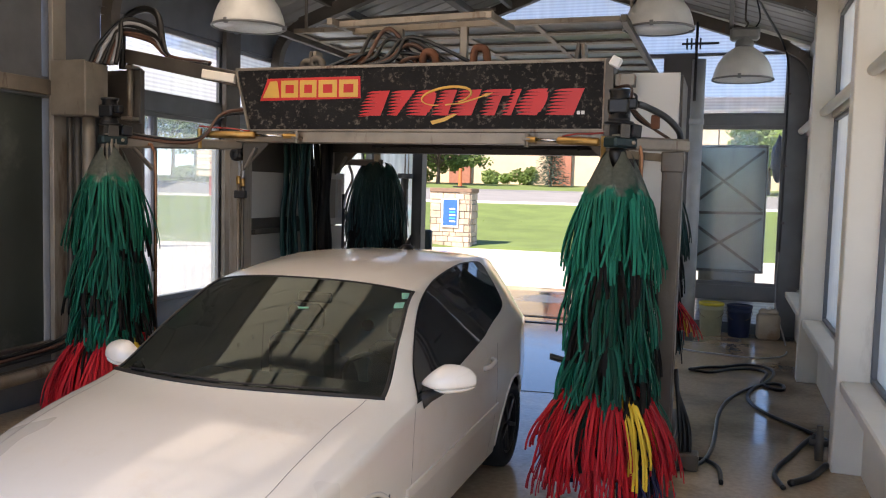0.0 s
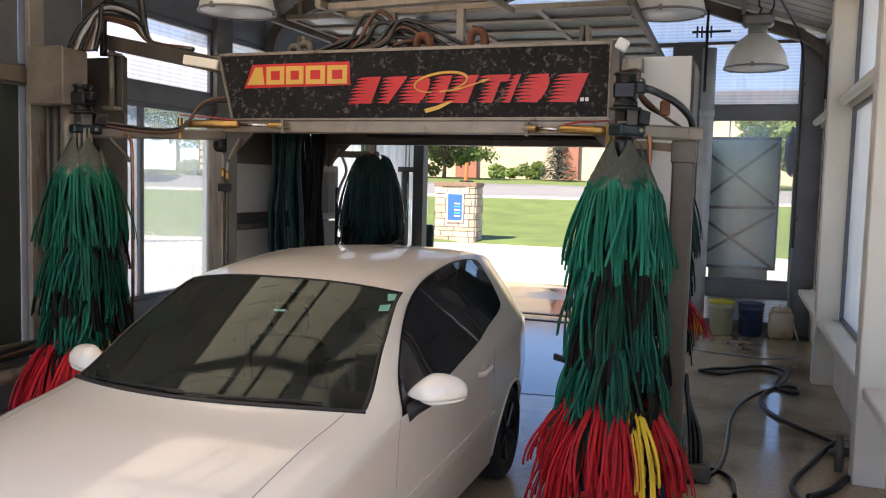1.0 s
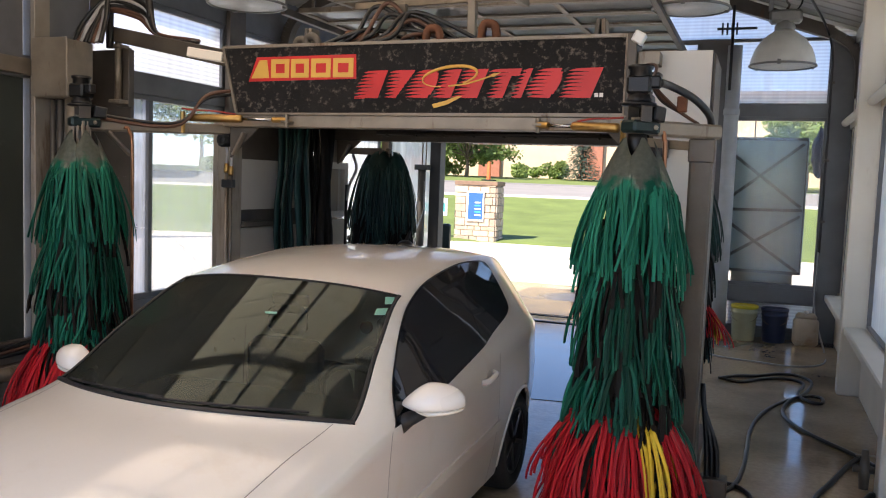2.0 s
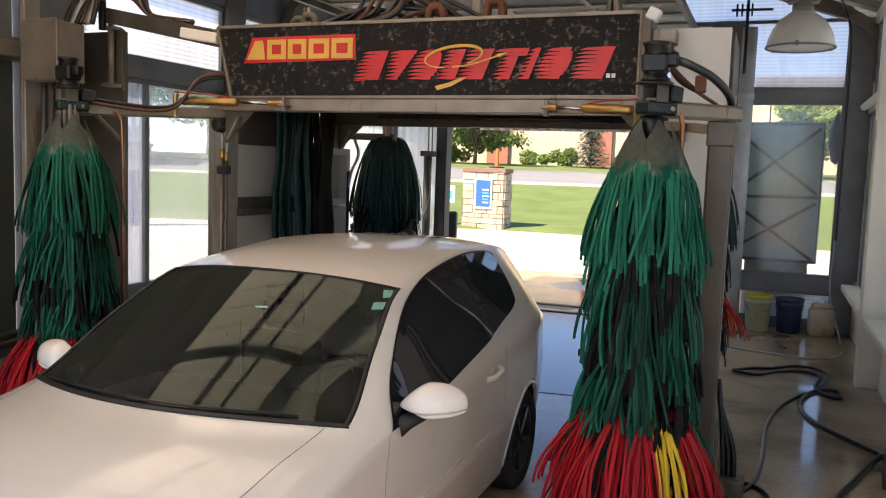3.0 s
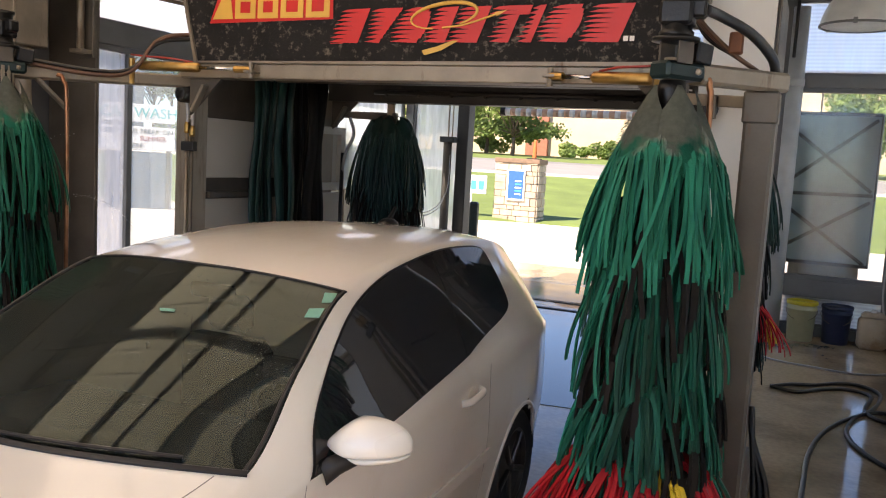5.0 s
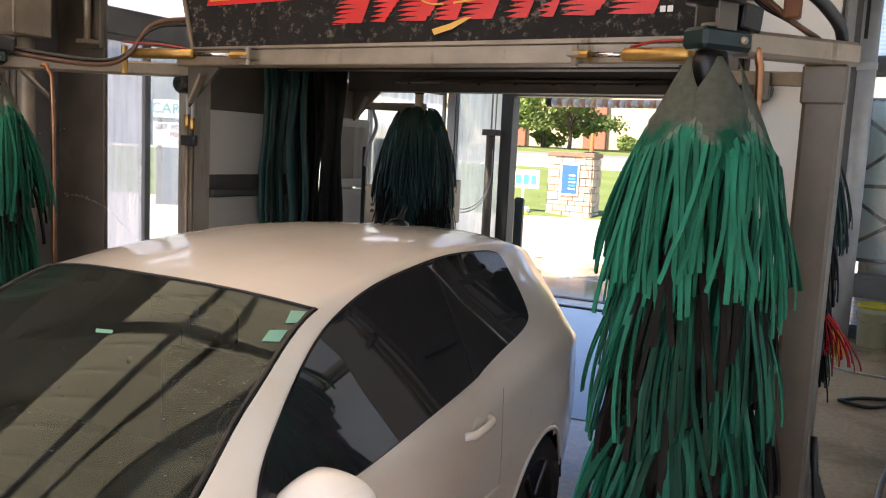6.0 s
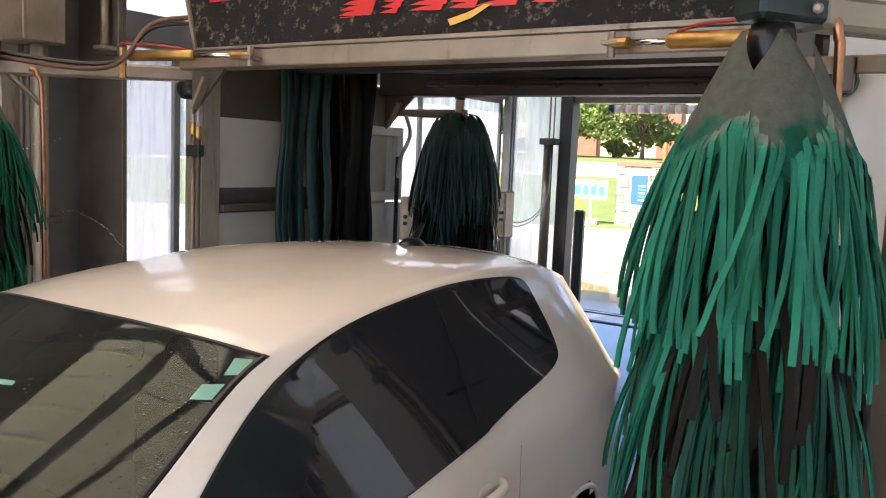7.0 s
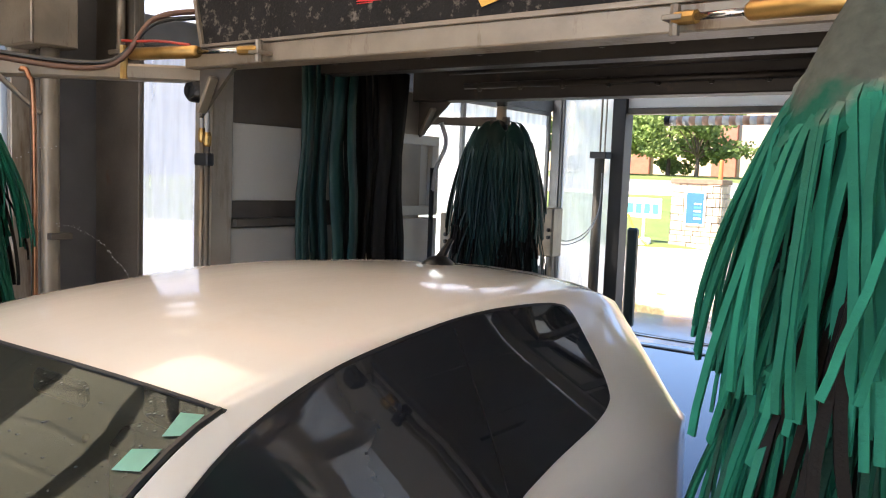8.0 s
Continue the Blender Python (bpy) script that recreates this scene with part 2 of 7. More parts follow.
MORTAR = mat("mortar", (0.40, 0.34, 0.27), 0.9, 0, 0.8, 8, 60, 0.4)
CAP = mat("wood_cap", (0.22, 0.14, 0.09), 0.7, 0, 0.7, 8, 60, 0.3)
STUCCO = mat("beige_stucco", (0.58, 0.46, 0.33), 0.9, 0, 0.88, 1, 40, 0.3)
BRICK_RED = mat("red_brick_wall", (0.36, 0.15, 0.10), 0.85, 0, 0.75, 4, 50, 0.4)
def leafy(name, base):
    """Thin leaves that let part of the sunlight through."""
    m = mat(name, base, 0.6, 0, 0.6, 1, 30, 0.0, spread=0.5)
    n, l = m.node_tree.nodes, m.node_tree.links
    b, out = n["Principled BSDF"], n["Material Output"]
    tl, mx = n.new("ShaderNodeBsdfTranslucent"), n.new("ShaderNodeMixShader")
    l.new(b.inputs["Base Color"].links[0].from_socket, tl.inputs[0])
    mx.inputs[0].default_value = 0.45
    l.new(b.outputs[0], mx.inputs[1]), l.new(tl.outputs[0], mx.inputs[2]), l.new(mx.outputs[0], out.inputs[0])
    return m


LEAF = leafy("leaf_green", (0.26, 0.37, 0.11))
GRASS = leafy("grass_blades", (0.20, 0.30, 0.07))
SPRUCE = mat("spruce_blue_green", (0.06, 0.11, 0.08), 0.7, 0, 0.6, 1, 30, 0.0, spread=0.4)
BARK = mat("bark", (0.12, 0.085, 0.06), 0.9, 0, 0.6, 8, 40, 0.6)
HOUSE_GREY = mat("grey_siding", (0.33, 0.36, 0.38), 0.8, 0, 0.85, 2, 40, 0.2)
HOUSE_WHITE = mat("white_trim", (0.78, 0.78, 0.76), 0.6, 0, 0.92, 2, 40, 0.1)
ORANGE = mat("orange_plastic", (0.72, 0.17, 0.05), 0.5, 0, 0.85, 6, 60, 0.1)
PALE_ORANGE = mat("faded_orange_plastic", (0.68, 0.42, 0.29), 0.5, 0, 0.85, 6, 60, 0.1)
BLUE_SCREEN = mat("blue_sign_face", (0.02, 0.11, 0.42), 0.35, 0, 0.85, 6, 60, 0.05)
TEAL = mat("teal_sign_face", (0.03, 0.42, 0.42), 0.45, 0, 0.85, 6, 60, 0.05)
BUCKET_CREAM = mat("cream_bucket_plastic", (0.42, 0.42, 0.27), 0.4, 0, 0.8, 6, 60, 0.1)
BUCKET_YELLOW = mat("yellow_lid_plastic", (0.62, 0.50, 0.03), 0.4, 0, 0.85, 6, 60, 0.1)
BUCKET_BLUE = mat("dark_blue_bucket_plastic", (0.02, 0.035, 0.09), 0.4, 0, 0.8, 6, 60, 0.1)
JUG = mat("milky_jug_plastic", (0.52, 0.44, 0.34), 0.4, 0, 0.8, 6, 60, 0.1, stain=(0.36, 0.25, 0.16), stain_scale=2.5, stain_at=0.5)


def wet_floor():
    """Smooth grey-brown concrete with films and puddles of water."""
    m = bpy.data.materials.new("wet_concrete")
    m.use_nodes = True
    n, l = m.node_tree.nodes, m.node_tree.links
    b = n["Principled BSDF"]
    tc, a, c = n.new("ShaderNodeTexCoord"), n.new("ShaderNodeTexNoise"), n.new("ShaderNodeTexNoise")
    a.inputs["Scale"].default_value, a.inputs["Detail"].default_value = 0.9, 5
    c.inputs["Scale"].default_value, c.inputs["Detail"].default_value = 25, 6
    l.new(tc.outputs["Object"], a.inputs["Vector"]), l.new(tc.outputs["Object"], c.inputs["Vector"])
    wet = n.new("ShaderNodeMapRange")
    wet.inputs[1].default_value, wet.inputs[2].default_value = 0.45, 0.6
    l.new(a.outputs[0], wet.inputs[0])
    col = n.new("ShaderNodeMix")
    col.data_type = "RGBA"
    col.inputs[6].default_value, col.inputs[7].default_value = (0.62, 0.48, 0.32, 1), (0.34, 0.25, 0.16, 1)
    l.new(wet.outputs[0], col.inputs[0])
    grain = n.new("ShaderNodeMix")
    grain.data_type, grain.blend_type = "RGBA", "MULTIPLY"
    grain.inputs[0].default_value = 0.5
    l.new(col.outputs[2], grain.inputs[6]), l.new(c.outputs[0], grain.inputs[7])
    l.new(grain.outputs[2], b.inputs["Base Color"])
    rg = n.new("ShaderNodeMapRange")
    rg.inputs[3].default_value, rg.inputs[4].default_value = 0.20, 0.03
    l.new(wet.outputs[0], rg.inputs[0]), l.new(rg.outputs[0], b.inputs["Roughness"])
    bp = n.new("ShaderNodeBump")
    bp.inputs["Strength"].default_value, bp.inputs["Distance"].default_value = 0.06, 0.01
    l.new(a.outputs[0], bp.inputs["Height"]), l.new(bp.outputs[0], b.inputs["Normal"])
    return m


WET = wet_floor()
WATER = mat("standing_water", (0.035, 0.035, 0.036), 0.04, 0, 0.8, 1.5, 3.0, 0.03)


# ---- mesh helpers ----
def part(name, bm, material, parent=None, label="", smooth=False):
    """Links a bmesh as one mesh object, under a thing or a part."""
    me = bpy.data.meshes.new(name)
    bmesh.ops.recalc_face_normals(bm, faces=bm.faces)
    bm.to_mesh(me)
    bm.free()
    me.materials.append(material)
    if smooth:
        me.polygons.foreach_set("use_smooth", [True] * len(me.polygons))
    ob = new(name, me)
    if parent:
        ob.parent = parent
    if label:
        ob["label"] = label
    return ob


def thing(name, label, category, at=(0, 0, 0), group="", kind=""):
    ob = new(name)
    ob.empty_display_size = 0.1
    ob.location = at
    return tagged(ob, label, category, group, kind)


def add_box(bm, lo, hi, bevel=0.0, turn=None):
    c = [(a + b) / 2 for a, b in zip(lo, hi)]
    g = bmesh.ops.create_cube(bm, size=1, matrix=Matrix.LocRotScale(c, None, [max(abs(b - a), 1e-4) for a, b in zip(lo, hi)]))
    vs = g["verts"]
    if bevel:
        es = list({e for v in vs for e in v.link_edges})
        r = bmesh.ops.bevel(bm, geom=es, offset=bevel, segments=1, affect="EDGES")
        vs = r["verts"]
    if turn:
        bmesh.ops.transform(bm, matrix=turn, verts=list(set(vs)))
    return bm


def box(lo, hi, bevel=0.006, turn=None):
    return add_box(bmesh.new(), lo, hi, bevel, turn)


def add_tube(bm, pts, r, sides=10, closed_ends=True, radii=None):
    """A round bar or hose along a line of points."""
    pts = [Vector(p) for p in pts]
    rings = []
    up = None
    for i, p in enumerate(pts):
        d = (pts[min(i + 1, len(pts) - 1)] - pts[max(i - 1, 0)]).normalized()
        if up is None:
            up = d.orthogonal().normalized()
        up = (up - d * up.dot(d)).normalized()
        side = d.cross(up)
        rr = radii[i] if radii else r
        rings.append([bm.verts.new(p + rr * (math.cos(a) * up + math.sin(a) * side)) for a in (2 * math.pi * k / sides for k in range(sides))])
    for a, b in zip(rings, rings[1:]):
        for k in range(sides):
            bm.faces.new((a[k], a[(k + 1) % sides], b[(k + 1) % sides], b[k]))
    if closed_ends:
        bm.faces.new(rings[0]), bm.faces.new(rings[-1][::-1])
    return bm


def tube(pts, r, sides=10, radii=None):
    return add_tube(bmesh.new(), pts, r, sides, True, radii)


def curve_pts(pts, steps=8):
    """A smooth line through points (Catmull-Rom)."""
    p = [Vector(q) for q in pts]
    p = [2 * p[0] - p[1]] + p + [2 * p[-1] - p[-2]]
    out = []
    for i in range(1, len(p) - 2):
        for k in range(steps):
            t = k / steps
            out.append(0.5 * (2 * p[i] + (p[i + 1] - p[i - 1]) * t + (2 * p[i - 1] - 5 * p[i] + 4 * p[i + 1] - p[i + 2]) * t * t + (3 * p[i] - p[i - 1] - 3 * p[i + 1] + p[i + 2]) * t ** 3))
    return out + [p[-2]]


def add_bar(bm, a, b, w, h, bevel=0.0):
    """A straight rectangular bar from a to b, w wide and h high."""
    a, b = Vector(a), Vector(b)
    d = b - a
    m = Matrix.Translation((a + b) / 2) @ d.to_track_quat("Y", "Z").to_matrix().to_4x4()
    return add_box(bm, (-w / 2, -d.length / 2, -h / 2), (w / 2, d.length / 2, h / 2), bevel, m)


def bar(a, b, w, h, bevel=0.005):
    return add_bar(bmesh.new(), a, b, w, h, bevel)


def lathe(profile, sides=24, axis=Matrix()):
    """A turned body from (radius, height) pairs."""
    bm = bmesh.new()
    rings = [[bm.verts.new(axis @ Vector((r * math.cos(a), r * math.sin(a), z))) for a in (2 * math.pi * k / sides for k in range(sides))] for r, z in profile]
    for a, b in zip(rings, rings[1:]):
        for k in range(sides):
            bm.faces.new((a[k], a[(k + 1) % sides], b[(k + 1) % sides], b[k]))
    bm.faces.new(rings[0][::-1]), bm.faces.new(rings[-1])
    return bm


def strip(bm, pts, width, thick, side):
    """A flat foam strip along a line of points; side is the way across it."""
    rings = []
    for i, p in enumerate(pts):
        d = (pts[min(i + 1, len(pts) - 1)] - pts[max(i - 1, 0)]).normalized()
        s = (side - d * side.dot(d)).normalized() * width / 2
        n = d.cross(s).normalized() * thick / 2
        rings.append([bm.verts.new(p + q) for q in (s + n, -s + n, -s - n, s - n)])
    for a, b in zip(rings, rings[1:]):
        for k in range(4):
            bm.faces.new((a[k], a[(k + 1) % 4], b[(k + 1) % 4], b[k]))
    bm.faces.new(rings[0]), bm.faces.new(rings[-1][::-1])


def structure(name, bm, material, label, category, smooth=False):
    return tagged(part(name, bm, material, None, "", smooth), label, category, "", "structure")


# ---- setting ----
def ground_height(s):
    """Height of the land by the distance s past the edge of the lawn."""
    pts = [(-400, -0.03), (0, -0.03), (0.4, 0.05), (5, 0.4), (14, 1.32), (24, 1.9), (36, 2.3), (90, 2.6), (900, 3.0)]
    for (a, za), (b, zb) in zip(pts, pts[1:]):
        if s <= b:
            return za + (zb - za) * (s - a) / (b - a)
    return 3.0


def ground_y(x, s):
    return s + 23.5 - 0.4 * max(0.0, -x - 6)


def build_ground():
    xs = [-600, -250, -120, -80, -60, -45, -35, -28, -22, -17, -13, -10, -8, -6, -3, 0, 4, 9, 16, 30, 60, 120, 250, 600]
    ss = [-300, -80, -40, -20, -8, 0, 0.02, 0.4, 2.5, 5, 9.5, 13, 14, 14.02, 15, 24, 24.02, 26, 30, 36, 60, 90, 300, 900]
    bm = bmesh.new()
    grid = [[bm.verts.new((x, ground_y(x, s), ground_height(s) + (0.1 if s in (0.02, 0.4) or 24.02 <= s else 0) + (0.12 if 13 <= s <= 14 else 0))) for x in xs] for s in ss]
    for r, (a, b) in enumerate(zip(grid, grid[1:])):
        mid = (ss[r] + ss[r + 1]) / 2
        m = 0 if mid < 0.2 else 1 if mid < 13 else 0 if mid < 14.01 else 2 if mid < 24.01 else 1
        for k in range(len(xs) - 1):
            f = bm.faces.new((a[k], a[k + 1], b[k + 1], b[k]))
            f.material_index = m
    ob = structure("ground", bm, PAVING, "pale concrete drive, green lawn bank and grey road", "ground")
    ob.data.materials.append(LAWN), ob.data.materials.append(ASPHALT)


build_ground()

# tufts of grass on the bank that faces the exit
bm = bmesh.new()
rg = random.Random(5)
for i in range(5200):
    x, s = rg.uniform(-17, 5), rg.uniform(0.3, 12.8)
    y, z = ground_y(x, s), ground_height(s)
    h, a = rg.uniform(0.006, 0.014), rg.uniform(0, 3.14)
    dx, dy = 0.03 * math.cos(a), 0.03 * math.sin(a)
    v = [bm.verts.new(p) for p in ((x - dx, y - dy, z - 0.01), (x + dx, y + dy, z - 0.01), (x + dy * 0.5, y - dx * 0.5, z + h))]
    bm.faces.new(v)
tagged(part("grass", bm, GRASS), "short green grass on the lawn bank", "grass", "", "stuff")

structure("floor", box((-3.6, -2.95, -0.18), (3.5, 10.62, 0.0), 0), WET, "wet grey-brown concrete floor with puddles", "floor")
structure("apron", box((-3.6, 10.62, -0.18), (3.5, 14.6, -0.012), 0), WET, "wet concrete apron outside the exit", "pavement")

LEFT, RIGHT, BACK, FRONT = -3.42, 3.25, 10.4, -2.75
EAVE, RIDGE = 4.02, 5.1

# left wall: near panels, windows further on
bm = bmesh.new()
for lo, hi in (((LEFT - 0.15, FRONT, 0), (LEFT, 3.58, 0.5)), ((LEFT - 0.15, FRONT, 2.68), (LEFT, 3.58, 2.86)), ((LEFT - 0.15, FRONT, 3.9), (LEFT, BACK, EAVE + 0.1)),
               ((LEFT - 0.15, 3.58, 0), (LEFT, 4.2, 3.9)), ((LEFT - 0.15, 4.2, 0), (LEFT, BACK, 0.7)), ((LEFT - 0.15, 6.26, 0.7), (LEFT, 6.54, 3.9)), ((LEFT - 0.15, 4.2, 3.6), (LEFT, 6.26, 3.9)),
               ((LEFT - 0.15, 6.54, 3.6), (LEFT, BACK, 3.9)), ((LEFT - 0.15, 6.54, 2.7), (LEFT, BACK, 2.86)), ((LEFT - 0.15, 4.2, 2.7), (LEFT, 6.26, 2.86))):
    add_box(bm, lo, hi)
structure("wall_left", bm, FRAME_GREY, "grey steel framed wall with windows", "wall")


def wall_panel(name, lo, hi, material, label):
    return structure(name, box(lo, hi, 0.004), material, label, "wall panel")


for y0, y1 in ((-2.7, -2.2), (-2.1, 0.7), (0.8, 3.54)):
    wall_panel("wall_panel_lower", (LEFT - 0.1, y0, 0.5), (LEFT - 0.03, y1, 2.68), DARK_WALL, "dark green streaked wall panel in a steel frame")
    wall_panel("wall_panel_upper", (LEFT - 0.1, y0, 2.86), (LEFT - 0.03, y1, 3.9), FRAME_GREY, "dark grey upper wall panel")
for y in (-2.15, 0.75):
    structure("wall_post", box((LEFT - 0.12, y - 0.05, 0.5), (LEFT + 0.02, y + 0.05, 3.9)), STEEL, "weathered steel wall post", "post")
structure("wall_rail", box((LEFT - 0.02, FRONT, 2.70), (LEFT + 0.06, 3.58, 2.83)), STEEL, "grey steel rail along the wall", "rail")
structure("wall_sill", box((LEFT - 0.02, FRONT, 0.47), (LEFT + 0.05, 3.58, 0.54)), STEEL_DARK, "dark steel ledge at the foot of the panels", "ledge")
structure("corner_post", box((LEFT, 3.58, 0), (LEFT + 0.05, 3.74, 3.95)), STEEL_BRIGHT, "stained grey wall post", "post")
structure("window_post", box((LEFT, 6.24, 0), (LEFT + 0.06, 6.54, 3.95)), STEEL_DARK, "grey steel post between the windows", "post")


def window(name, lo, hi, axis, panes, frame_mat, label, muntins=(), rail=0.05):
    """A window in a wall: frame of bars and a pane for each bay; axis is the wall's run ('x' or 'y')."""
    t = thing(name, label, "window", kind="structure")
    k = 0 if axis == "x" else 1
    o = 1 - k
    (a0, a1), (z0, z1), d0, d1 = (lo[k], hi[k]), (lo[2], hi[2]), lo[o], hi[o]

    def piece(nm, p0, p1, q0, q1, m, inset=0.0, bev=0.004):
        l, h = [0, 0, q0], [0, 0, q1]
        l[k], h[k], l[o], h[o] = p0, p1, d0 + inset, d1 - inset
        ob = part(nm, box(l, h, bev), m, t)
        return ob

    for p0, p1, q0, q1 in ((a0, a1, z0, z0 + rail), (a0, a1, z1 - rail, z1), (a0, a0 + rail, z0 + rail, z1 - rail), (a1 - rail, a1, z0 + rail, z1 - rail)):
        piece("window_frame", p0, p1, q0, q1, frame_mat)
    cuts = [a0 + rail] + list(muntins) + [a1 - rail]
    for i, m in enumerate(muntins):
        piece("mullion", m - 0.03, m + 0.03, z0 + rail, z1 - rail, frame_mat)
    for i, (c0, c1) in enumerate(zip(cuts, cuts[1:])):
        g = piece("pane", c0 + (0.03 if i else 0), c1 - (0.03 if i < len(cuts) - 2 else 0), z0 + rail, z1 - rail, panes[i % len(panes)], (d1 - d0) / 2 - 0.004, 0)
    return t


window("window_1", (LEFT - 0.1, 4.2, 0.7), (LEFT - 0.02, 6.26, 2.7), "y", (DIRTY, HAZY), FRAME_GREY, "tall window with a water-marked and a clear pane", (5.06,))
window("window_2", (LEFT - 0.1, 4.2, 2.86), (LEFT - 0.02, 6.26, 3.6), "y", (POLY,), FRAME_GREY, "ribbed translucent plastic upper window")
window("window_3", (LEFT - 0.1, 6.54, 2.86), (LEFT - 0.02, BACK, 3.6), "y", (POLY,), FRAME_GREY, "ribbed translucent plastic upper window", (8.5,))
window("window_4", (LEFT - 0.1, 6.54, 0.7), (LEFT - 0.02, BACK, 2.7), "y", (MILKY,), FRAME_GREY, "tall window with water-marked panes", (8.5,))

# right wall: cream columns, sills and frosted panes
COLUMNS = (-2.73, -1.98, 1.1, 4.21, 7.33)
for y in COLUMNS:
    bm = add_box(bmesh.new(), (3.05, y, 0), (3.27, y + 0.2, 4.1), 0.008)
    structure("wall_column", bm, CREAM, "cream painted square steel column", "column")
bm = bmesh.new()
for lo, hi in (((RIGHT, FRONT, 0), (RIGHT + 0.2, BACK, 0.68)), ((RIGHT, FRONT, 2.82), (RIGHT + 0.2, BACK, 2.96)), ((RIGHT, FRONT, 3.9), (RIGHT + 0.2, BACK, EAVE + 0.1)), ((RIGHT + 0.03, 10.1, 0), (RIGHT + 0.2, BACK, 3.9))):
    add_box(bm, lo, hi)
structure("wall_right", bm, CREAM, "cream painted low wall and rails of the glazed side", "wall")
for i, y in enumerate(COLUMNS):
    y1 = COLUMNS[i + 1] if i + 1 < len(COLUMNS) else 10.1
    structure("window_sill", box((3.075, y + 0.2, 0.60), (3.26, y1, 0.68), 0.012), CREAM, "cream painted sloping window sill", "sill")
    structure("window_rail", tube(((3.17, y + 0.2, 2.88), (3.17, y1, 2.88)), 0.045, 12), CREAM, "cream round rail across the window", "rail", True)
    for z0, z1, nm in ((0.68, 2.82, "window_lower"), (2.96, 3.9, "window_upper")):
        window(nm, (RIGHT + 0.02, y + 0.2, z0), (RIGHT + 0.1, y1, z1), "y", (FROST,), FRAME_GREY, "frosted window pane in a grey frame", (), 0.035)

# back wall: exit opening, milky side pane, window with a board
XL, XR, HEAD = -2.4, 1.35, 2.66
bm = bmesh.new()
for lo, hi in (((LEFT, BACK, 0), (-3.3, BACK + 0.16, EAVE)), ((XR, BACK, 0), (1.72, BACK + 0.16, EAVE)), ((1.72, BACK, 0.0), (RIGHT + 0.2, BACK + 0.16, 0.12)), ((1.72, BACK, 0.5), (3.02, BACK + 0.16, 0.69)), ((1.72, BACK, 2.98), (3.02, BACK + 0.16, 3.12)), ((3.0, BACK, 0.12), (RIGHT + 0.2, BACK + 0.16, EAVE))):
    add_box(bm, lo, hi)
structure("wall_back", bm, FRAME_GREY, "grey framed end wall with the exit opening", "wall")
structure("exit_post", box((-2.57, BACK - 0.06, 0), (XL, BACK + 0.16, EAVE)), BLACK_TRIM, "dark steel post beside the exit opening", "post")
structure("exit_header", box((XL, BACK - 0.02, HEAD), (XR, BACK + 0.14, HEAD + 0.07)), STEEL_DARK, "dark steel header over the exit opening", "beam")
structure("exit_top_panel", box((XL, BACK, HEAD + 0.07), (XR, BACK + 0.14, 2.95)), HOUSE_WHITE, "pale panel above the exit opening", "wall panel")
window("window_5", (-3.3, BACK + 0.02, 0.12), (-2.57, BACK + 0.1, 3.0), "x", (MILKY,), FRAME_GREY, "milky water-streaked tall pane beside the exit", (), 0.03)
window("window_6", (1.72, BACK + 0.02, 0.69), (3.0, BACK + 0.1, 2.98), "x", (CLEAR,), FRAME_GREY, "clear end window with a board behind it", (), 0.05)
window("window_7", (1.72, BACK + 0.02, 3.12), (3.0, BACK + 0.1, EAVE), "x", (POLY,), FRAME_GREY, "ribbed translucent end pane", (), 0.04)
window("window_8", (1.72, BACK + 0.02, 0.12), (3.0, BACK + 0.1, 0.5), "x", (POLY,), FRAME_GREY, "low ribbed translucent strip behind the buckets", (), 0.03)
window("window_9", (-3.3, BACK + 0.02, 3.0), (XR, BACK + 0.1, EAVE), "x", (POLY,), FRAME_GREY, "ribbed translucent strip above the exit", (-2.3, -1.1, 0.1), 0.06)


def gable(y, material, name, label):
    bm = bmesh.new()
    a = [bm.verts.new((x, yy, z)) for yy in (y, y + 0.05) for x, z in ((LEFT, EAVE), (RIGHT + 0.2, EAVE), (-0.1, RIDGE + 0.05))]
    bm.faces.new(a[:3]), bm.faces.new(a[3:])
    for i in range(3):
        bm.faces.new((a[i], a[(i + 1) % 3], a[3 + (i + 1) % 3], a[3 + i]))
    structure(name, bm, material, label, "wall")


gable(BACK + 0.03, POLY, "gable_back", "ribbed translucent gable end")
gable(FRONT - 0.1, POLY, "gable_front", "ribbed translucent gable end")

# front wall with the open entrance
bm = bmesh.new()
for lo, hi in (((LEFT - 0.15, FRONT - 0.15, 0), (-3.2, FRONT, EAVE)), ((3.04, FRONT - 0.15, 0), (RIGHT + 0.2, FRONT, EAVE)), ((-3.2, FRONT - 0.15, 3.86), (3.04, FRONT, EAVE))):
    add_box(bm, lo, hi)
structure("wall_front", bm, FRAME_GREY, "grey end wall with the open entrance", "wall")

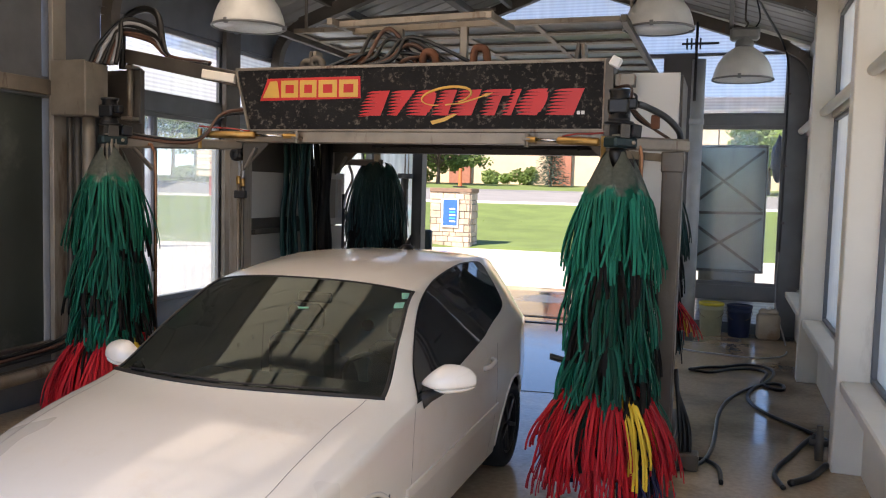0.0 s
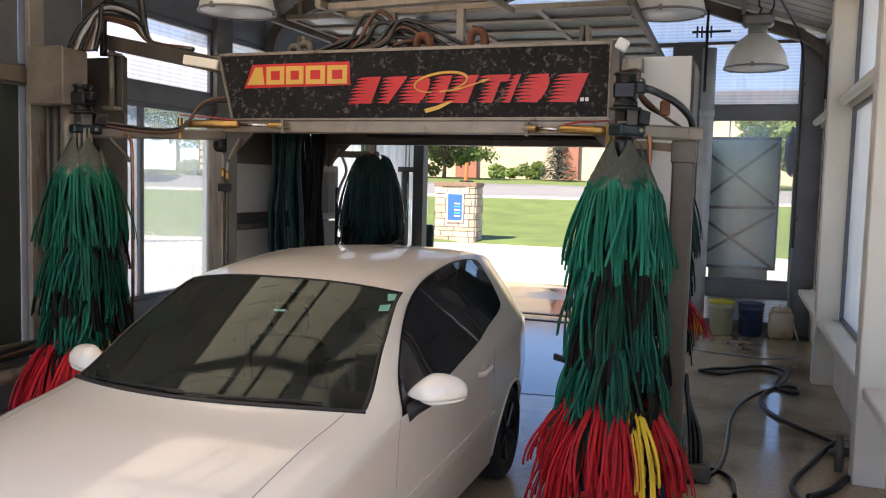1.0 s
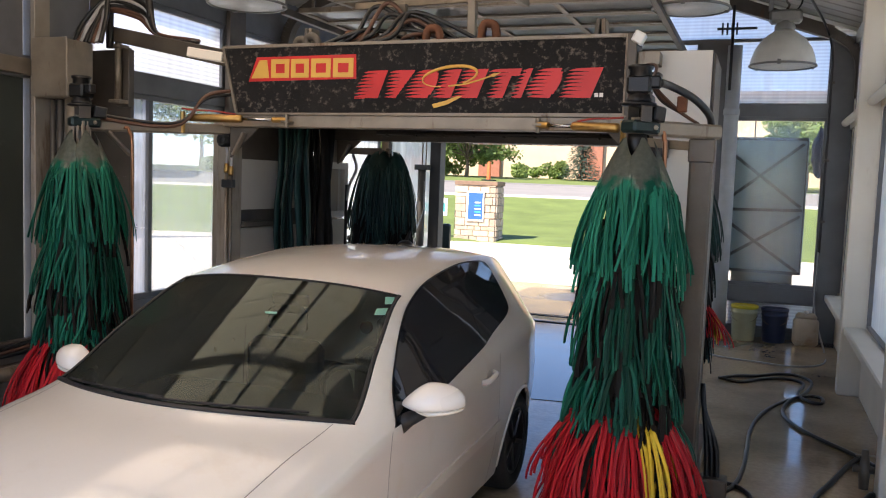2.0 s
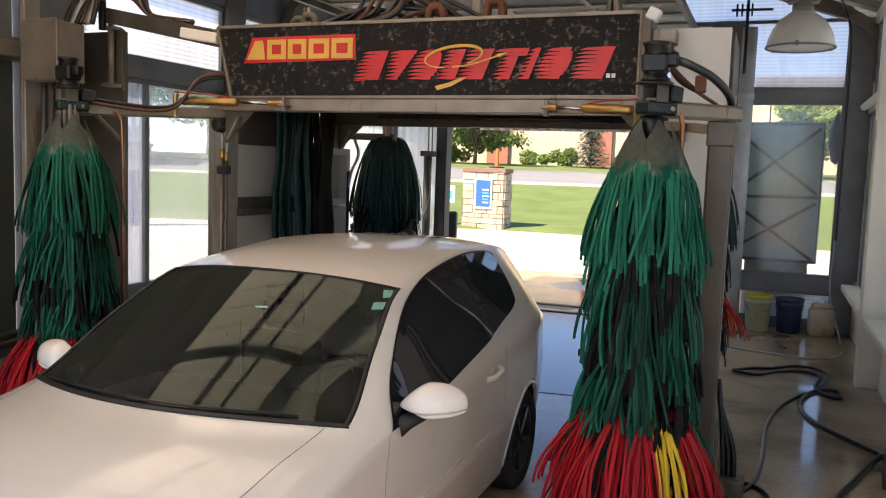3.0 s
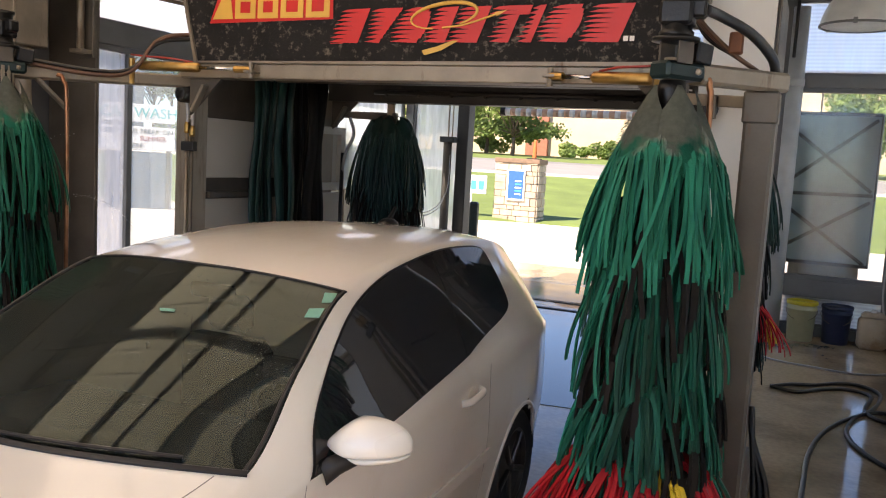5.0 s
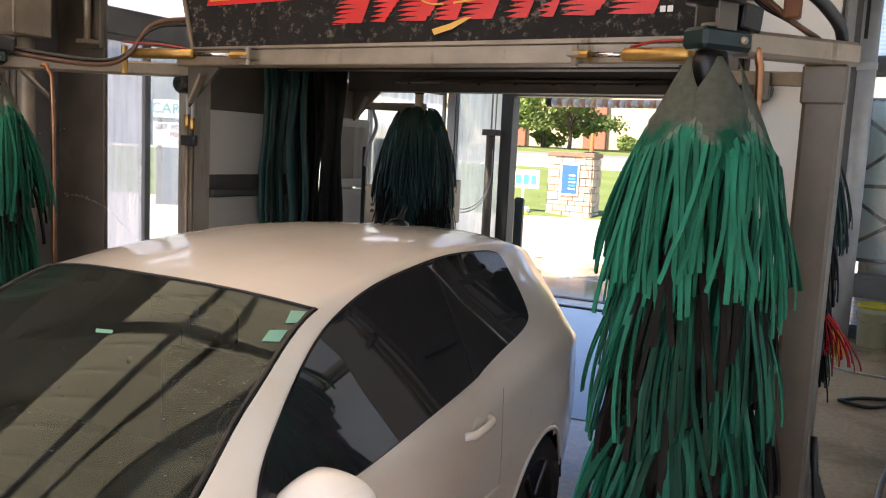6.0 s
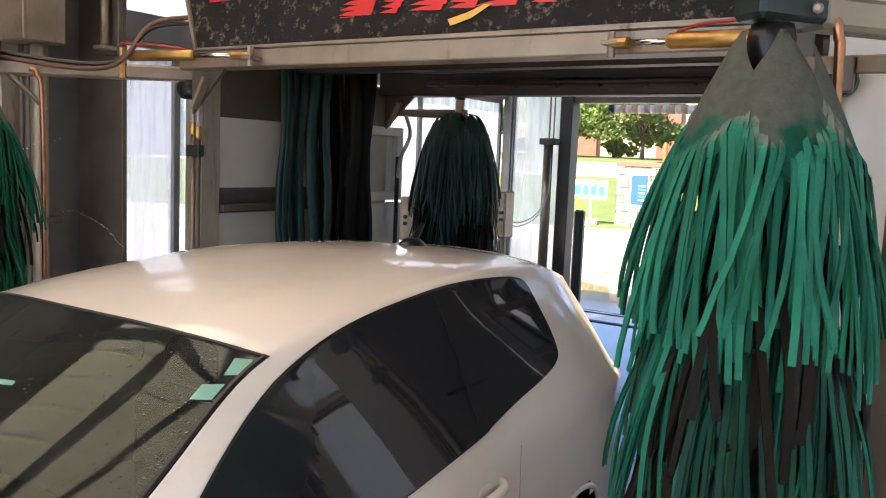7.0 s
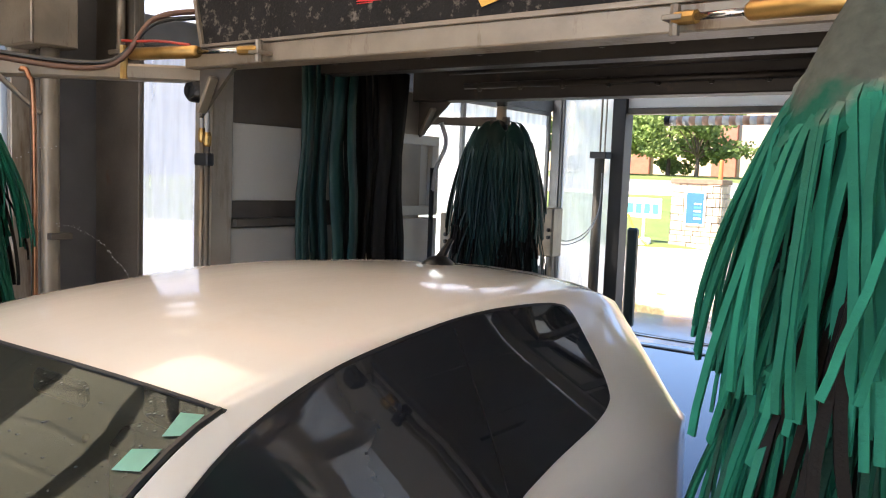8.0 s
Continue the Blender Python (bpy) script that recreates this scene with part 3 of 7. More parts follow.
# roof: two slopes of sheet with ribs, rafters, purlins and rounded haunches
def roof_sheets(name, y0, y1, spans, material, label):
    """Ribbed sheets in one run of ridges, over the stretches of x given, each on one slope."""
    bm = bmesh.new()
    ys = []
    k = y0
    while k < y1 - 0.01:
        ys += [(k, 0.0), (min(k + 0.24, y1), 0.0), (min(k + 0.265, y1), 0.018), (min(k + 0.285, y1), 0.018)]
        k += 0.31
    ys.append((y1, 0.0))
    rise = (RIDGE + 0.08 - EAVE) / 3.6

    def height(x):
        return RIDGE + 0.06 - rise * abs(x + 0.1)
    for xa, xb in spans:
        lo = [bm.verts.new((xa, y, height(xa) + dz)) for y, dz in ys]
        hi = [bm.verts.new((xb, y, height(xb) + dz)) for y, dz in ys]
        for i in range(len(ys) - 1):
            if ys[i + 1][0] - ys[i][0] > 1e-4:
                bm.faces.new((lo[i], lo[i + 1], hi[i + 1], hi[i]))
    structure(name, bm, material, label, "ceiling")


roof_sheets("ceiling", 4.31, 10.75, ((-3.72, -0.1), (3.66, -0.1)), ROOF_DECK, "grey ribbed metal roof sheets")
roof_sheets("ceiling_sides", -3.0, 4.31, ((-3.72, -2.6), (3.66, 0.85)), ROOF_DECK, "grey ribbed metal roof sheets beside the skylight")
roof_sheets("skylight", -3.0, 4.31, ((-2.6, -0.1), (0.85, -0.1)), SKYLIGHT, "milky ribbed translucent roof sheets along the ridge")
structure("ridge_cap", bar((-0.1, -3.0, RIDGE + 0.12), (-0.1, 10.75, RIDGE + 0.12), 0.5, 0.02), ROOF_DECK, "grey metal ridge cap", "roof")
for y in (-2.65, -0.7, 2.42, 4.31, 7.43, 10.2):
    for x0, x1 in ((LEFT, -0.1), (RIGHT + 0.1, -0.1)):
        s = 1 if x1 > x0 else -1
        pts = curve_pts([(x0 + s * 0.04, y, 3.2), (x0 + s * 0.05, y, 3.6), (x0 + s * 0.16, y, 3.86), (x0 + s * 0.45, y, 4.06)], 5)
        bm = bmesh.new()
        for a, b in zip(pts, pts[1:]):
            add_bar(bm, a, b, 0.12, 0.12)
        add_bar(bm, (x0 + s * 0.4, y, 4.03), (x1, y, RIDGE - 0.02), 0.12, 0.16)
        structure("rafter", bm, STEEL_DARK, "dark steel rafter with a rounded haunch", "rafter")
for x, z, w in ((-2.6, 4.27, 0.06), (-1.5, 4.60, 0.13), (-0.98, 4.76, 0.07), (-0.24, 4.96, 0.06), (0.85, 4.76, 0.07), (2.2, 4.36, 0.06)):
    structure("purlin", bar((x, FRONT, z), (x, BACK, z), w, 0.1), STEEL_DARK, "dark steel purlin under the roof", "purlin")
for y0, y1 in ((4.4, 7.35), (7.5, 10.1)):
    structure("roof_brace", bar((-3.2, y0, 4.05), (-1.2, y1, 4.7), 0.05, 0.05), STEEL, "thin diagonal roof brace", "brace")


def overhead_door(name, y0, y1, x0, x1, z, label):
    """A sectional door, run back flat under the roof."""
    t = thing(name, label, "overhead door")
    n = max(2, round((y1 - y0) / 0.62))
    for i in range(n):
        a, b = y0 + (y1 - y0) * i / n, y0 + (y1 - y0) * (i + 1) / n - 0.01
        sec = part("section_frame", add_box(add_box(bmesh.new(), (x0, a, z), (x1, a + 0.07, z + 0.05), 0.004), (x0, b - 0.07, z), (x1, b, z + 0.05), 0.004), STEEL, t)
        m = 4
        for k in range(m):
            xa, xb = x0 + (x1 - x0) * k / m, x0 + (x1 - x0) * (k + 1) / m
            part("stile", box((xa, a + 0.07, z), (xa + 0.06, b - 0.07, z + 0.05), 0.003), STEEL, t)
            part("pane", box((xa + 0.06, a + 0.07, z + 0.02), (xb, b - 0.07, z + 0.028), 0), DOOR_PANE, t)
    for x in (x0 - 0.06, x1 + 0.06):
        part("track", box((x - 0.03, y0 - 0.2, z - 0.05), (x + 0.03, y1 + 0.1, z + 0.02), 0.004), STEEL_DARK, t)
        part("track_hanger", bar((x, y0 + 0.4, z), (x, y0 + 0.4, z + 0.75), 0.03, 0.03), STEEL, t)
    return t


overhead_door("overhead_door", 5.9, 10.1, -2.3, 1.2, 3.62, "glazed sectional overhead door run back under the roof")


# ---- the car ----
def smooth_table(xs, ys):
    """A smooth function through a table (Fritsch-Carlson)."""
    xs, ys = np.array(xs, float), np.array(ys, float)
    h, d = np.diff(xs), np.diff(ys) / np.diff(xs)
    m = np.zeros(len(xs))
    m[0], m[-1] = d[0], d[-1]
    for i in range(1, len(xs) - 1):
        m[i] = 0 if d[i - 1] * d[i] <= 0 else 2 * d[i - 1] * d[i] / (d[i - 1] + d[i])

    def f(x):
        i = int(np.clip(np.searchsorted(xs, x) - 1, 0, len(h) - 1))
        t = (x - xs[i]) / h[i]
        return float(ys[i] * (1 + 2 * t) * (1 - t) ** 2 + h[i] * m[i] * t * (1 - t) ** 2 + ys[i + 1] * t * t * (3 - 2 * t) + h[i] * m[i + 1] * t * t * (t - 1))
    return f


CY = [0.0, 0.12, 0.45, 0.9, 1.26, 1.62, 2.02, 2.5, 3.0, 3.5, 3.85, 4.06, 4.2]
belt_x = smooth_table(CY, [0.52, 0.70, 0.82, 0.865, 0.875, 0.88, 0.88, 0.88, 0.88, 0.872, 0.84, 0.79, 0.70])
belt_z = smooth_table(CY, [0.50, 0.66, 0.78, 0.86, 0.915, 0.935, 0.95, 0.965, 0.985, 1.01, 1.02, 0.99, 0.90])
rail_x = smooth_table(CY, [0.44, 0.60, 0.73, 0.77, 0.765, 0.70, 0.628, 0.61, 0.60, 0.585, 0.56, 0.55, 0.54])
rail_z = smooth_table(CY, [0.52, 0.69, 0.82, 0.92, 0.985, 1.21, 1.405, 1.472, 1.505, 1.488, 1.42, 1.15, 0.93])
mid_z = smooth_table(CY, [0.56, 0.74, 0.88, 0.975, 1.03, 1.25, 1.462, 1.53, 1.546, 1.525, 1.475, 1.20, 0.95])
bow = smooth_table(CY, [0.10, 0.14, 0.20, 0.26, 0.27, 0.20, 0.12, 0.05, 0.0, -0.03, -0.07, -0.08, -0.06])


def side_point(y, a):
    """On the door side, a from 0 at the rocker to 1 at the belt line."""
    xb, zb = belt_x(y), belt_z(y)
    z = 0.20 + (zb - 0.20) * a
    f = 0.925 + 0.075 * math.sin(math.pi / 2 * min(1, a / 0.62)) - 0.012 * max(0, a - 0.62) / 0.38
    return Vector((xb * f, y, z))


def pillar_point(y, b):
    """On the cabin side, b from 0 at the belt to 1 at the roof rail."""
    p, xr, zr = side_point(y, 1), rail_x(y), rail_z(y)
    x = p.x + (xr - p.x) * (b ** 0.9) + 0.018 * math.sin(math.pi * b)
    return Vector((x, y, p.z + (zr - p.z) * b))


def top_point(y, c):
    """On the bonnet, windscreen or roof, c from 0 at the edge to 1 at the middle."""
    xr, zr, zc = rail_x(y), rail_z(y), mid_z(y)
    x = xr * (1 - c)
    return Vector((x, y - bow(y) * (1 - (1 - c) ** 2), zc - (zc - zr) * (1 - c) ** 2.4))


def screen_point(y, c):
    """On the windscreen: a gently bowed sheet between its lower and upper edge, that meets the pillars."""
    s = (y - SCREEN[0]) / (SCREEN[1] - SCREEN[0])
    a, b, a0, b0 = top_point(SCREEN[0], c), top_point(SCREEN[1], c), top_point(SCREEN[0], 0), top_point(SCREEN[1], 0)
    w = max(0.0, 1 - c / 0.4) ** 2
    p = a + (b - a) * s + (top_point(y, 0) - (a0 + (b0 - a0) * s)) * w
    k = 0.006 * 4 * s * (1 - s) * (1 - w)
    return p + Vector((0, -0.5 * k, k))


NA, NB, NC = 12, 10, 12
WHEEL_Y, WHEEL_Z, WHEEL_R = (0.86, 3.44), 0.315, 0.315
SCREEN = (1.27, 2.01)


def car_row(y):
    pts = [side_point(y, i / NA) for i in range(NA)] + [pillar_point(y, i / NB) for i in range(NB)] + [top_point(y, i / NC) for i in range(NC + 1)]
    return pts


def build_car(at):
    t = thing("car", "white three-door hatchback with dark tinted windows, wet", "car", at)
    ys = sorted(set([0.0, 0.02, 0.05, 0.09, 0.14, 0.2] + [0.2 + 0.05 * i for i in range(80)] + [SCREEN[0], SCREEN[1], 4.13, 4.17, 4.19, 4.2]))
    ys = [y for y in ys if y <= 4.2]
    bm = bmesh.new()
    rows = []
    for y in ys:
        p = car_row(y)
        rows.append([bm.verts.new((-q.x, q.y, q.z)) for q in p[:-1]] + [bm.verts.new(q) for q in p[::-1]])
    n = len(rows[0])
    half = NA + NB
    for r, (a, b) in enumerate(zip(rows, rows[1:])):
        ym = (ys[r] + ys[r + 1]) / 2
        for k in range(n - 1):
            kk = k if k < n // 2 else n - 2 - k
            if SCREEN[0] - 1e-6 < ym < SCREEN[1] and kk >= half:
                continue
            c = (a[k].co + a[k + 1].co + b[k].co + b[k + 1].co) / 4
            if kk < NA and any((c.y - w) ** 2 + (c.z - WHEEL_Z) ** 2 < 0.345 ** 2 for w in WHEEL_Y):
                continue
            bm.faces.new((a[k], a[k + 1], b[k + 1], b[k]))
    bm.faces.new(rows[0][::-1]), bm.faces.new(rows[-1])
    body = part("body", bm, WHITE_PAINT, t, "pearl white painted bodywork", True)

    # wheel arch lips and inner wells
    for w in WHEEL_Y:
        for sgn in (-1, 1):
            pts = []
            for i in range(25):
                a = math.pi * (-0.06 + 1.12 * i / 24)
                y, z = w + 0.35 * math.cos(a), WHEEL_Z + 0.35 * math.sin(a)
                zb = belt_z(y)
                q = side_point(y, max(0.0, (z - 0.2) / (zb - 0.2)))
                pts.append((sgn * (q.x - 0.004), y, z))
            part("wheel_arch", tube(pts, 0.013, 8), WHITE_PAINT, t, "", True)
            bm = bmesh.new()
            for x0, x1 in ((0.5, 0.835),):
                ring0 = [bm.verts.new((sgn * x0, w + 0.36 * math.cos(math.pi * i / 12), WHEEL_Z + 0.36 * math.sin(math.pi * i / 12))) for i in range(13)]
                ring1 = [bm.verts.new((sgn * x1, w + 0.36 * math.cos(math.pi * i / 12), WHEEL_Z + 0.36 * math.sin(math.pi * i / 12))) for i in range(13)]
                for i in range(12):
                    bm.faces.new((ring0[i], ring0[i + 1], ring1[i + 1], ring1[i]))
                bm.faces.new(ring0)
            part("wheel_well", bm, BLACK_TRIM, t, "black plastic lining")
            # wheel
            ax = Matrix.Translation((sgn * 0.74, w, WHEEL_Z)) @ Matrix.Rotation(math.pi / 2 * sgn, 4, "Y")
            wheel = part("wheel", lathe([(0.20, -0.11), (0.285, -0.112), (0.31, -0.09), (WHEEL_R, -0.05), (WHEEL_R, 0.05), (0.31, 0.09), (0.285, 0.112), (0.215, 0.106), (0.205, 0.08)], 32, ax), RUBBER, t, "black wet tyre", True)
            part("rim", lathe([(0.03, 0.0), (0.215, 0.0), (0.215, 0.1), (0.2, 0.1), (0.19, 0.05), (0.05, 0.06), (0.03, 0.07)], 32, ax), ALLOY, wheel, "dark wheel rim", True)
            bm = bmesh.new()
            for i in range(5):
                a = 2 * math.pi * i / 5
                add_bar(bm, ax @ Vector((0.03 * math.cos(a), 0.03 * math.sin(a), 0.075)), ax @ Vector((0.2 * math.cos(a), 0.2 * math.sin(a), 0.085)), 0.045, 0.03, 0.006)
            part("spokes", bm, ALLOY, wheel)

    # underbody
    part("underbody", box((-0.74, 0.2, 0.16), (0.74, 4.05, 0.3), 0.03), BLACK_TRIM, t)

    # windscreen glass with black border
    def screen_patch(c0, c1, y0, y1, off, nu=14, nv=28):
        bm = bmesh.new()
        g = []
        for i in range(nu + 1):
            y = y0 + (y1 - y0) * i / nu
            row = []
            for k in range(nv + 1):
                s = -1 + 2 * k / nv
                c = 1 - abs(s) * (1 - c0)
                p = screen_point(y, c)
                p.x *= 1 if s > 0 else -1
                nrm = Vector((p.x * 0.25, -0.5, 0.85)).normalized()
                row.append(bm.verts.new(p + nrm * off))
            g.append(row)
        for a, b in zip(g, g[1:]):
            for k in range(nv):
                bm.faces.new((a[k], a[k + 1], b[k + 1], b[k]))
        return bm
    glass = part("windscreen", screen_patch(0.0, 1, SCREEN[0] + 0.0, SCREEN[1], -0.002), GLASS, t, "dark reflecting windscreen with water drops", True)
    bm = bmesh.new()
    for sgn in (-1, 1):
        add_tube(bm, [top_point(SCREEN[0] + (SCREEN[1] - SCREEN[0]) * i / 12, 0.015) * 1 if sgn > 0 else Vector((-top_point(SCREEN[0] + (SCREEN[1] - SCREEN[0]) * i / 12, 0.015).x, *top_point(SCREEN[0] + (SCREEN[1] - SCREEN[0]) * i / 12, 0.015)[1:])) for i in range(13)], 0.008, 6)
    for y in SCREEN:
        pts = []
        for k in range(33):
            s = -1 + 2 * k / 32
            p = top_point(y, 1 - abs(s))
            pts.append((p.x * (1 if s > 0 else -1), p.y, p.z + 0.0))
        add_tube(bm, pts, 0.005 if y > 1.5 else 0.013, 6)
    part("screen_seal", bm, BLACK_TRIM, glass, "black rubber seal")
    for corners in (((0.572, 1.975), (0.610, 1.985), (0.625, 1.925), (0.595, 1.915)), ((0.575, 1.88), (0.62, 1.89), (0.63, 1.84), (0.585, 1.835)), ((0.11, 1.785), (0.17, 1.79), (0.178, 1.778), (0.125, 1.772))):
        bm = bmesh.new()
        q = []
        for x, y in corners:
            p = screen_point(y, 1 - x / rail_x(y))
            q.append(bm.verts.new((x, p.y - 0.0008, p.z + 0.0012)))
        bm.faces.new(q)
        bmesh.ops.solidify(bm, geom=bm.faces[:], thickness=0.0006)
        part("sticker", bm, STICKER, glass, "mint green paper sticker")
    # drops of water on the glass, few and uneven
    rgd = random.Random(17)
    bm = bmesh.new()
    for _ in range(900):
        y = 1.42 + 0.57 * rgd.random() ** 0.7
        x = rail_x(y) * (1 - 0.95 * rgd.random() ** 1.5) * (1 if rgd.random() < 0.75 else -1)
        p = screen_point(y, 1 - abs(x) / rail_x(y))
        r = 0.0008 + 0.0020 * rgd.random() ** 3
        bmesh.ops.create_icosphere(bm, subdivisions=1, radius=r, matrix=Matrix.Translation((x, p.y, p.z - 0.0005)) @ Matrix.Diagonal((1, 1.2 + rgd.random(), 0.5, 1)))
    tagged(part("water", bm, BEAD, glass, "small beads of water", True), kind="stuff")
    # wipers
    for x0, x1 in ((-0.62, 0.02), (-0.05, 0.6)):
        pts = []
        for i in range(9):
            x = x0 + (x1 - x0) * i / 8
            y = 1.285 + 0.008 * i / 8
            p = screen_point(y, 1 - abs(x) / rail_x(y))
            pts.append((x, p.y, p.z + 0.010))
        part("wiper", tube(pts, 0.006, 6), BLACK_TRIM, t)

    # side glass
    def side_patch(poly, off, name, m, parent, sgn, label=""):
        """A patch on the cabin side, from a rounded outline of (y, b)."""
        pts = [p.to_2d() for p in curve_pts([(a, b, 0) for a, b in poly + poly[:1]], 5)][:-1]
        bm = bmesh.new()
        cy, cb = sum(p[0] for p in pts) / len(pts), sum(p[1] for p in pts) / len(pts)
        rings = []
        for f in (1.0, 0.75, 0.5, 0.25):
            ring = []
            for a, b in pts:
                y, bb = cy + (a - cy) * f, cb + (b - cb) * f
                p = pillar_point(y, bb)
                ring.append(bm.verts.new((sgn * (p.x + off), p.y, p.z + off * 0.35)))
            rings.append(ring)
        for a, b in zip(rings, rings[1:]):
            for k in range(len(a)):
                bm.faces.new((a[k], a[(k + 1) % len(a)], b[(k + 1) % len(a)], b[k]))
        p = pillar_point(cy, cb)
        c = bm.verts.new((sgn * (p.x + off), p.y, p.z + off * 0.35))
        last = rings[-1]
        for k in range(len(last)):
            bm.faces.new((last[k], last[(k + 1) % len(last)], c))
        return part(name, bm, m, parent, label, True)
    outline = [(1.45, 0.05), (1.48, 0.16), (1.56, 0.55), (1.73, 0.76), (2.0, 0.88), (2.23, 0.945), (2.45, 0.968), (2.75, 0.975), (3.03, 0.96), (3.19, 0.95), (3.30, 0.935), (3.37, 0.89), (3.39, 0.72), (3.40, 0.56), (3.395, 0.42), (3.36, 0.345), (3.24, 0.288), (3.0, 0.235), (2.82, 0.185), (2.72, 0.155), (2.35, 0.10), (1.98, 0.05), (1.6, 0.035)]
    for sgn in (-1, 1):
        seal = side_patch([(2.6 + (a - 2.6) * 1.010, min(0.988, max(0.012, 0.45 + (b - 0.45) * 1.03))) for a, b in outline], 0.004, "side_window_seal", BLACK_TRIM, t, sgn)
        win = side_patch(outline, 0.008, "side_window", TINT, t, sgn, "black tinted side window")
        pts = [pillar_point(2.72 + 0.02 * i / 6, 0.16 + 0.79 * i / 6) for i in range(7)]
        part("window_divider", tube([(sgn * (p.x + 0.008), p.y, p.z) for p in pts], 0.003, 6), BLACK_CLOTH, win)
        # mirror triangle and mirror
        part("mirror_mount", tube([(sgn * 0.845, 1.53, 0.925), (sgn * 0.88, 1.57, 0.945), (sgn * 0.96, 1.60, 0.99)], 0.03, 12, [0.045, 0.032, 0.024]), BLACK_TRIM, t, "black mirror foot", True)
        def shell(cx, cz, w, up, down, deep):
            bm = bmesh.new()
            bmesh.ops.create_uvsphere(bm, u_segments=28, v_segments=18, radius=1)
            for v in bm.verts:
                x, y, z = v.co
                x = math.copysign(abs(x) ** 0.85, x)
                fall = 1 - 0.62 * max(0.0, (-0.15 - x) / 0.85) ** 1.4 - 0.12 * max(0.0, x)
                h = math.copysign(abs(z) ** 0.8, z)
                v.co = (sgn * (cx + w * x), 1.60 + (deep * y * fall if y < 0 else 0.028 * y) + 0.02 * x, cz + (up if h > 0 else down) * h * fall + 0.012 * x - (0.04 if sgn < 0 else 0.0))
            return bm
        mirror = part("mirror", shell(0.975, 1.012, 0.14, 0.098, 0.026, 0.10), WHITE_PAINT, t, "white painted door mirror", True)
        part("mirror_base", shell(1.0, 0.992, 0.105, 0.01, 0.022, 0.085), WHITE_PAINT, mirror, "white lower shell below a dark gap", True)
        # door handle
        hp = side_point(2.72, 0.90)
        part("door_handle", tube(curve_pts([(sgn * (hp.x - 0.005), 2.60, 0.875), (sgn * (hp.x + 0.028), 2.64, 0.882), (sgn * (hp.x + 0.03), 2.76, 0.895), (sgn * (hp.x - 0.005), 2.80, 0.90)], 5), 0.017, 8), WHITE_PAINT, t, "white door handle", True)
        part("handle_recess", lathe([(0.01, -0.002), (0.05, 0.0), (0.045, 0.003)], 16, Matrix.Translation((sgn * (hp.x + 0.0015), 2.70, 0.88)) @ Matrix.Rotation(math.pi / 2 * sgn, 4, "Y")), WHITE_PAINT, t)
        # door seams and rub strip
        pts = [side_point(2.93 - 0.02 * i / 8, 1 - 0.98 * i / 8) for i in range(9)]
        part("door_seam", tube([(sgn * (p.x - 0.0004), p.y, p.z) for p in pts], 0.0018, 4), SEAM, t)
        pts = [side_point(1.42 - 0.06 * math.sin(3 * i / 8), 1 - 0.98 * i / 8) for i in range(9)]
        part("door_seam", tube([(sgn * (p.x - 0.0004), p.y, p.z) for p in pts], 0.0018, 4), SEAM, t)
        pts = [side_point(1.3 + 1.65 * i / 14, 0.46) for i in range(15)]
        bm = bmesh.new()
        strip(bm, [Vector((sgn * (a.x + 0.003), a.y, a.z)) for a in pts], 0.05, 0.02, Vector((0, 0, 1)))
        part("rub_strip", bm, WHITE_PAINT, t, "white rub strip along the door")
        # bonnet seam
        pts = [top_point(0.3 + 0.95 * i / 14, 0.06 + 0.05 * math.sin(2.6 * i / 14)) for i in range(15)]
        part("bonnet_seam", tube([(sgn * q.x, q.y, q.z + 0.0001) for q in pts], 0.0018, 4), SEAM, t)
        # headlight
        bm = bmesh.new()
        bmesh.ops.create_uvsphere(bm, u_segments=16, v_segments=10, radius=1)
        for v in bm.verts:
            x, y, z = v.co
            v.co = (sgn * (0.68 + 0.13 * x), 0.20 + 0.20 * y + 0.06 * x, 0.635 + 0.075 * z + 0.06 * y)
        part("headlight", bm, LAMP_LENS, t, "clear headlight with a dark housing", True)
        bm = lathe([(0.01, 0), (0.05, 0.0), (0.05, 0.03), (0.01, 0.035)], 12, Matrix.Translation((sgn * 0.60, 4.165, 0.80)) @ Matrix.Rotation(-math.pi / 2, 4, "X"))
        part("tail_light", bm, HOSE_RED, t, "red tail light")
    # spoiler and antenna
    bm = bmesh.new()
    g = [[bm.verts.new((x, y - 0.10 * (abs(x) / 0.54) ** 3, mid_z(y0) - (mid_z(y0) - rail_z(y0)) * (abs(x) / 0.565) ** 2.4 + dz + 0.010)) for x in (-0.54, -0.4, -0.2, 0, 0.2, 0.4, 0.54)] for y, y0, dz in ((3.70, 3.70, -0.006), (3.86, 3.80, 0.0), (3.96, 3.86, -0.006))]
    for a, b in zip(g, g[1:]):
        for k in range(6):
            bm.faces.new((a[k], a[k + 1], b[k + 1], b[k]))
    bmesh.ops.solidify(bm, geom=bm.faces[:], thickness=0.02)
    part("roof_spoiler", bm, WHITE_PAINT, t, "white roof spoiler", True)
    az = mid_z(3.5)
    ant = part("antenna", tube([(0, 3.5, az + 0.01), (0, 3.58, az + 0.09)], 0.007, 8, [0.02, 0.010]), HOSE_BLACK, t, "short black roof antenna")
    part("antenna_base", lathe([(0.055, -0.012), (0.05, 0.008), (0.03, 0.028), (0.012, 0.034)], 16, Matrix.Translation((0, 3.5, az)) @ Matrix.Diagonal((1.0, 1.5, 1.0, 1.0))), HOSE_BLACK, ant, "", True)
    part("grille", box((-0.42, -0.015, 0.5), (0.42, 0.03, 0.58), 0.01), BLACK_TRIM, t)
